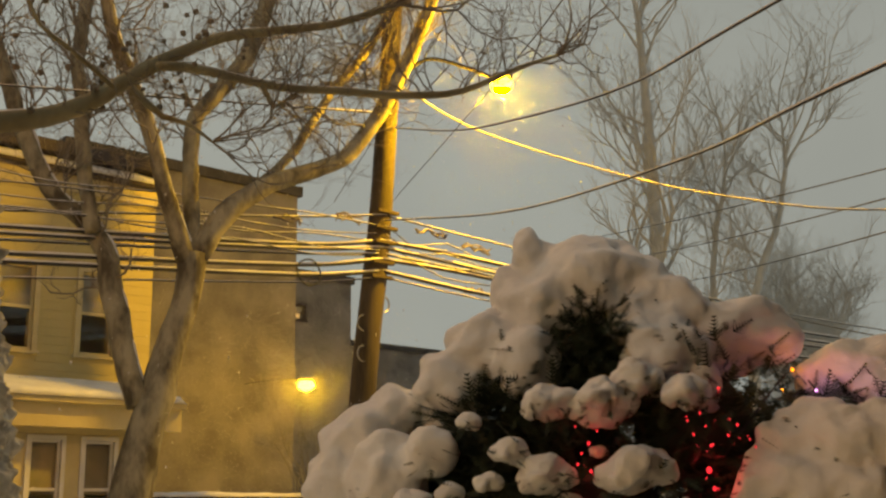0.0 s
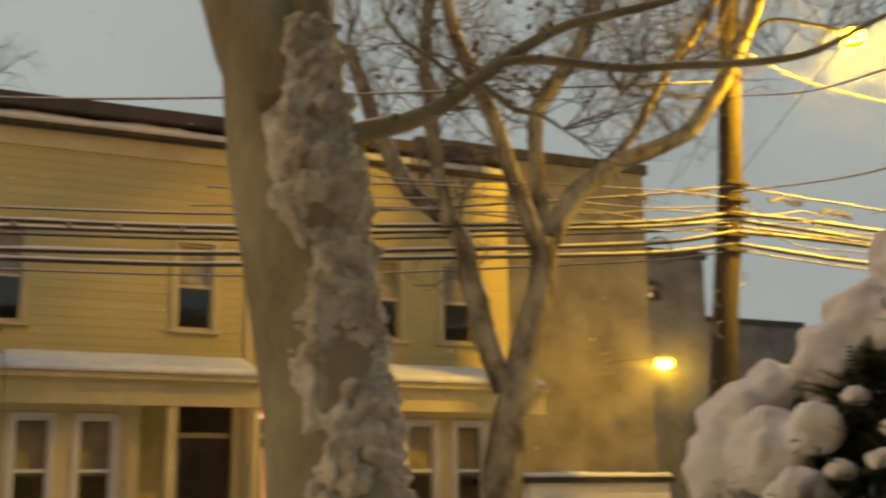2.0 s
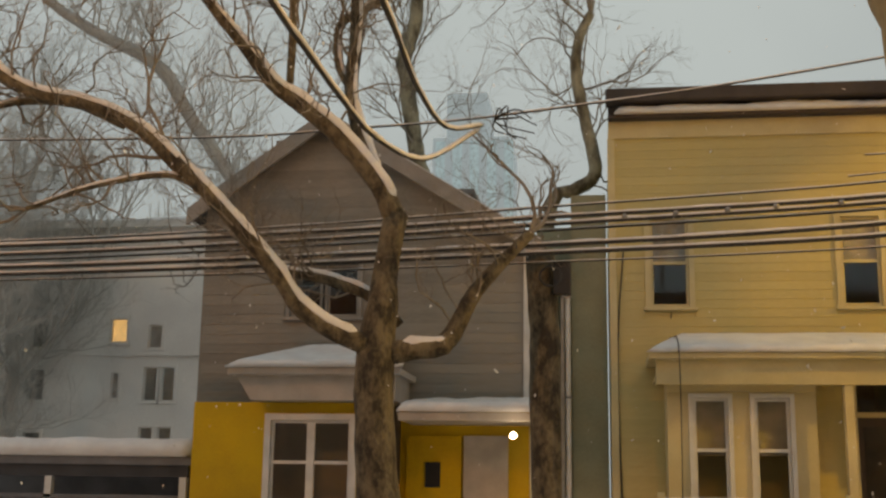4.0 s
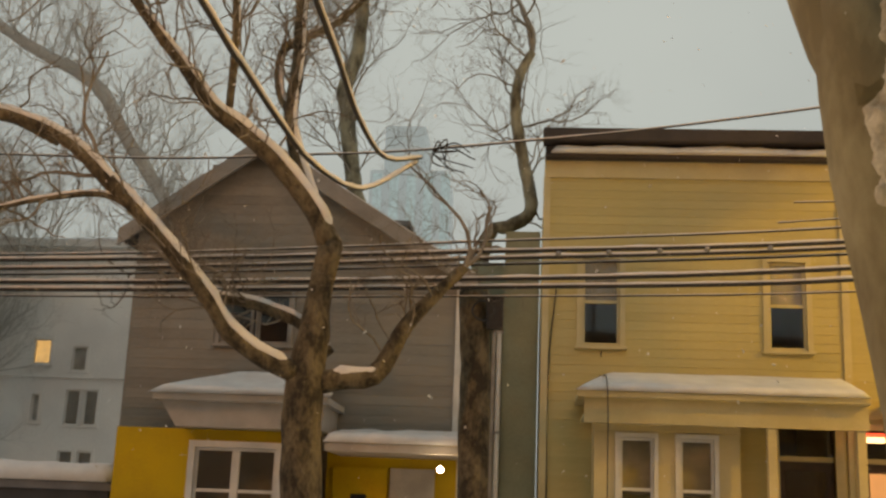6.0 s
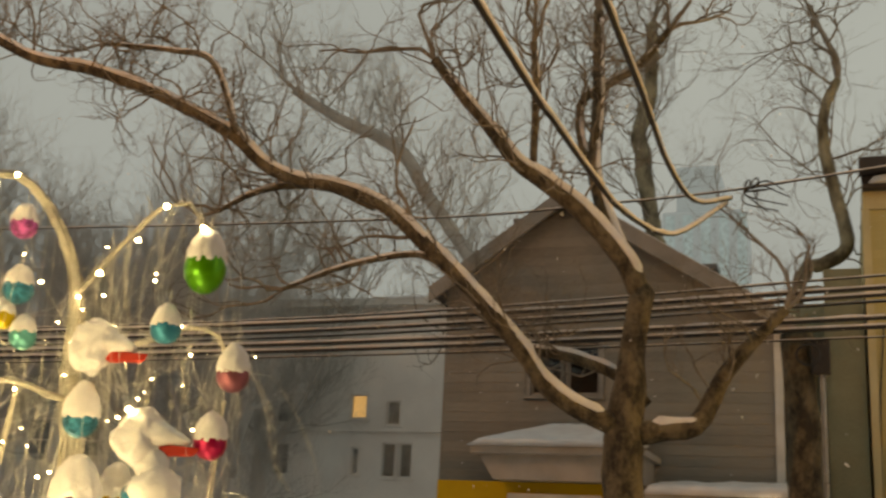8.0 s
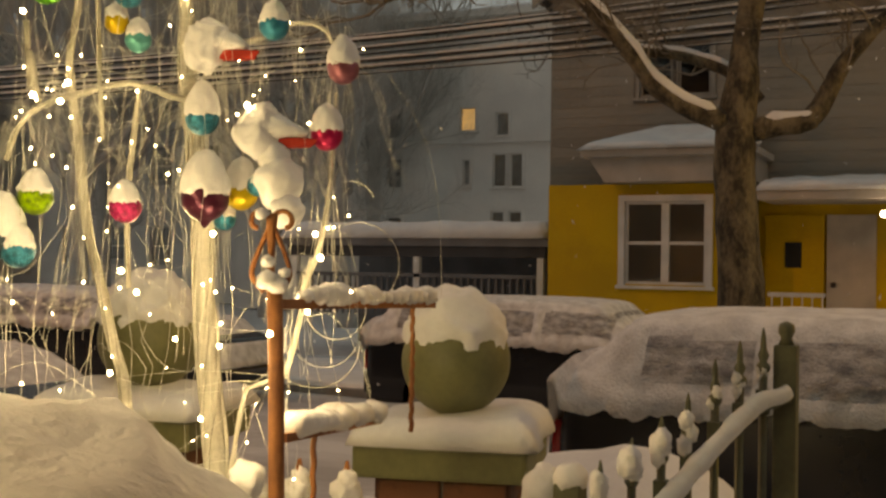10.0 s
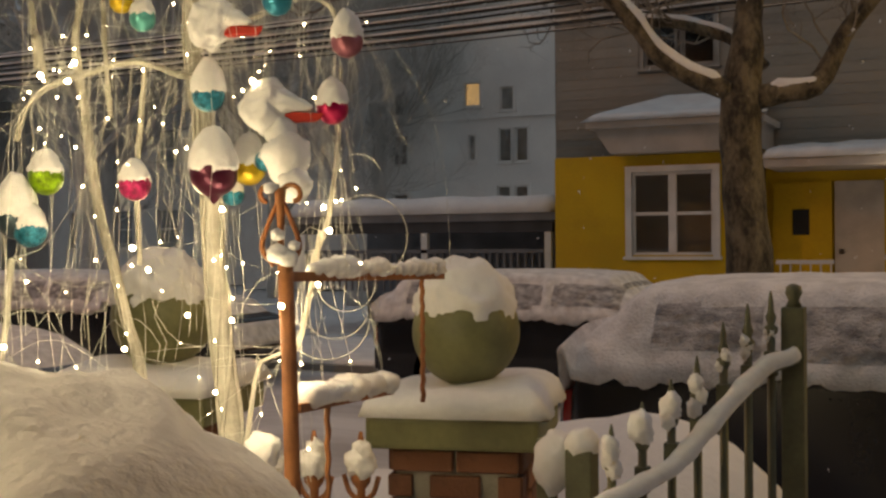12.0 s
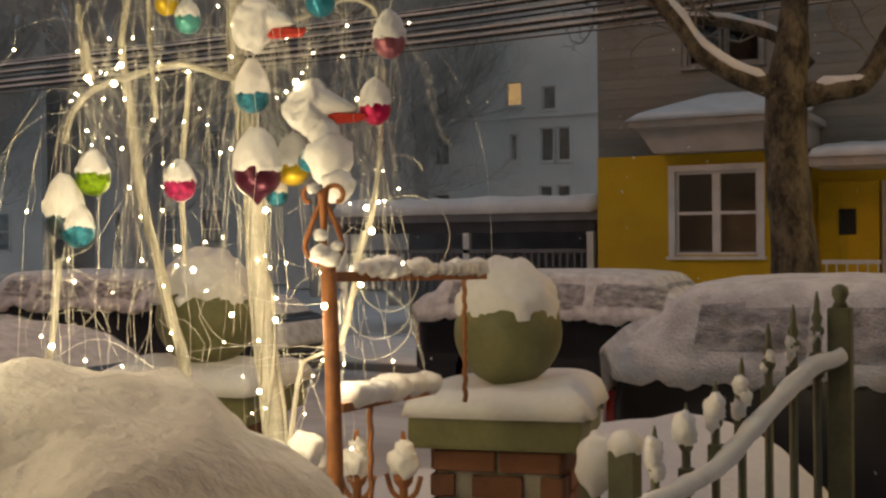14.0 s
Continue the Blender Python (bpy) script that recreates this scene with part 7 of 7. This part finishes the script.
second = bush((2.35, 1.0, 0.2), (((2.319, 1.296, 1.931), 0.15), ((2.418, 1.188, 1.95), 0.15), ((2.346, 1.252, 1.741), 0.3)), (
    ((2.335, 1.337, 2.097), 0.055, 0.8), ((2.384, 1.287, 2.116), 0.075, 0.75), ((2.42, 1.225, 2.121), 0.08, 0.8), ((2.135, 1.293, 1.937), 0.075, 0.95), ((2.099, 1.315, 1.88), 0.07, 0.9), ((2.174, 1.196, 1.866), 0.09, 0.9), ((2.045, 1.324, 1.835), 0.06, 0.9),
    ((2.372, 1.294, 2.118), 0.08, 0.7), ((2.394, 1.214, 2.093), 0.09, 0.75), ((2.163, 1.242, 1.969), 0.075, 0.9), ((2.155, 1.179, 1.931), 0.09, 0.9), ((2.203, 1.132, 1.930), 0.10, 0.95), ((2.078, 1.277, 1.867), 0.07, 0.8), ((2.093, 1.214, 1.844), 0.075, 0.8), ((2.134, 1.142, 1.831), 0.085, 0.9), ((2.426, 1.159, 2.047), 0.12, 0.8)),
    "evergreen bush under snow beside coloured string lights", 8, 260, 16)
RED_BULB = mat("red_string_bulb", (0.8, 0.05, 0.05), 0.4, glow=(1.0, 0.04, 0.08), power=1.4, bump=0)
AMBER_BULB = mat("amber_string_bulb", (0.9, 0.4, 0.05), 0.4, glow=(1.0, 0.33, 0.03), power=6, bump=0)
VIOLET_BULB = mat("violet_string_bulb", (0.5, 0.2, 0.8), 0.4, glow=(0.55, 0.25, 1.0), power=7, bump=0)
strings = thing("string_lights", (2.049, 1.431, 1.883), "red, amber and violet string lights inside the snowy bush", "string lights")
for m, p, r in ((RED_BULB, (1.831, 1.576, 1.948), 0.006), (RED_BULB, (1.850, 1.589, 1.892), 0.006), (RED_BULB, (1.996, 1.400, 1.890), 0.010), (RED_BULB, (2.068, 1.396, 1.964), 0.006), (RED_BULB, (2.032, 1.450, 1.942), 0.005), (RED_BULB, (2.010, 1.399, 1.853), 0.007), (AMBER_BULB, (2.268, 1.355, 2.111), 0.006), (AMBER_BULB, (2.208, 1.347, 2.062), 0.004), (VIOLET_BULB, (2.262, 1.298, 2.059), 0.005)):
    bm = bmesh.new()
    lump(bm, p, r * 0.55, 1.3, 0, level=2)
    part("bulb", bm, m, strings, smooth=True).visible_shadow = False
rng = random.Random(71)
# tiny extra bulbs standing in for specks of red glow on the sprays
for k in range(34):
    a, b, w = (((2.045, 1.403, 2.022), (2.001, 1.36, 1.847), 0.05), ((1.827, 1.567, 1.953), (1.803, 1.538, 1.85), 0.03))[k % 3 == 2]
    p = Vector(a).lerp(Vector(b), rng.random()) + Vector((rng.gauss(0, w), rng.gauss(0, w), rng.gauss(0, w)))
    bm = bmesh.new()
    lump(bm, p, rng.uniform(0.0016, 0.003), 1.3, 0, level=1)
    part("bulb", bm, RED_BULB, strings, smooth=True).visible_shadow = False
bm = bmesh.new()
tube(bm, smooth_path([(*(1.846, 1.589, 1.949), 0.002), (*(1.973, 1.534, 1.874), 0.002), (*(2.013, 1.412, 1.891), 0.002), (*(2.134, 1.381, 2.001), 0.002), (*(2.285, 1.366, 2.113), 0.002), (*(2.279, 1.307, 2.061), 0.002)], 0.03), 5)
part("cord", bm, CABLE, strings)
lamp("red_string_light", "POINT", (1.991, 1.382, 1.892), (1.0, 0.03, 0.08), 0.09, 0.02)
lamp("red_string_light", "POINT", (1.789, 1.53, 1.916), (1.0, 0.03, 0.05), 0.035, 0.02)
lamp("amber_string_light", "POINT", (2.212, 1.309, 2.102), (1.0, 0.28, 0.03), 0.12, 0.03)
lamp("violet_string_light", "POINT", (2.22, 1.26, 2.058), (0.6, 0.35, 1.0), 0.13, 0.03)

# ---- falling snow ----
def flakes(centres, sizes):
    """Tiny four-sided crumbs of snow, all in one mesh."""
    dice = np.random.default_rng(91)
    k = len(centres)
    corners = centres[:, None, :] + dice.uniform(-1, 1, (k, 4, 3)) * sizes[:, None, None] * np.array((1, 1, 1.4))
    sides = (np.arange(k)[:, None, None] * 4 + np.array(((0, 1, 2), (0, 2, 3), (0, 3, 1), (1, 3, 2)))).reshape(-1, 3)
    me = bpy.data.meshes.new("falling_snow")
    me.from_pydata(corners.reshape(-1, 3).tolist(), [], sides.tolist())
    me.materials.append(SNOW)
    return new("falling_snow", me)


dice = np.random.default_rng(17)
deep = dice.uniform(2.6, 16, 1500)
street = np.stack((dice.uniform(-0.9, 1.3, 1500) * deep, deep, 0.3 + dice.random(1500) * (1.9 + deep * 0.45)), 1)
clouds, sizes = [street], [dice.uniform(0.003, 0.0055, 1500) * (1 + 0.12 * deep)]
# extra flakes packed round two lamps stand in for the glow in the air
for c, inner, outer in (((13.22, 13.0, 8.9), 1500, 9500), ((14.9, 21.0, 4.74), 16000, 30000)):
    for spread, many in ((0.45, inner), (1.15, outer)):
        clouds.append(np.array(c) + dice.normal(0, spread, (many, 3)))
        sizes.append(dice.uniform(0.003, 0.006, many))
tagged(flakes(np.vstack(clouds), np.concatenate(sizes)), "fine snowflakes drifting down, extra ones packed round two lamps as their halo", "snowfall", kind="stuff")
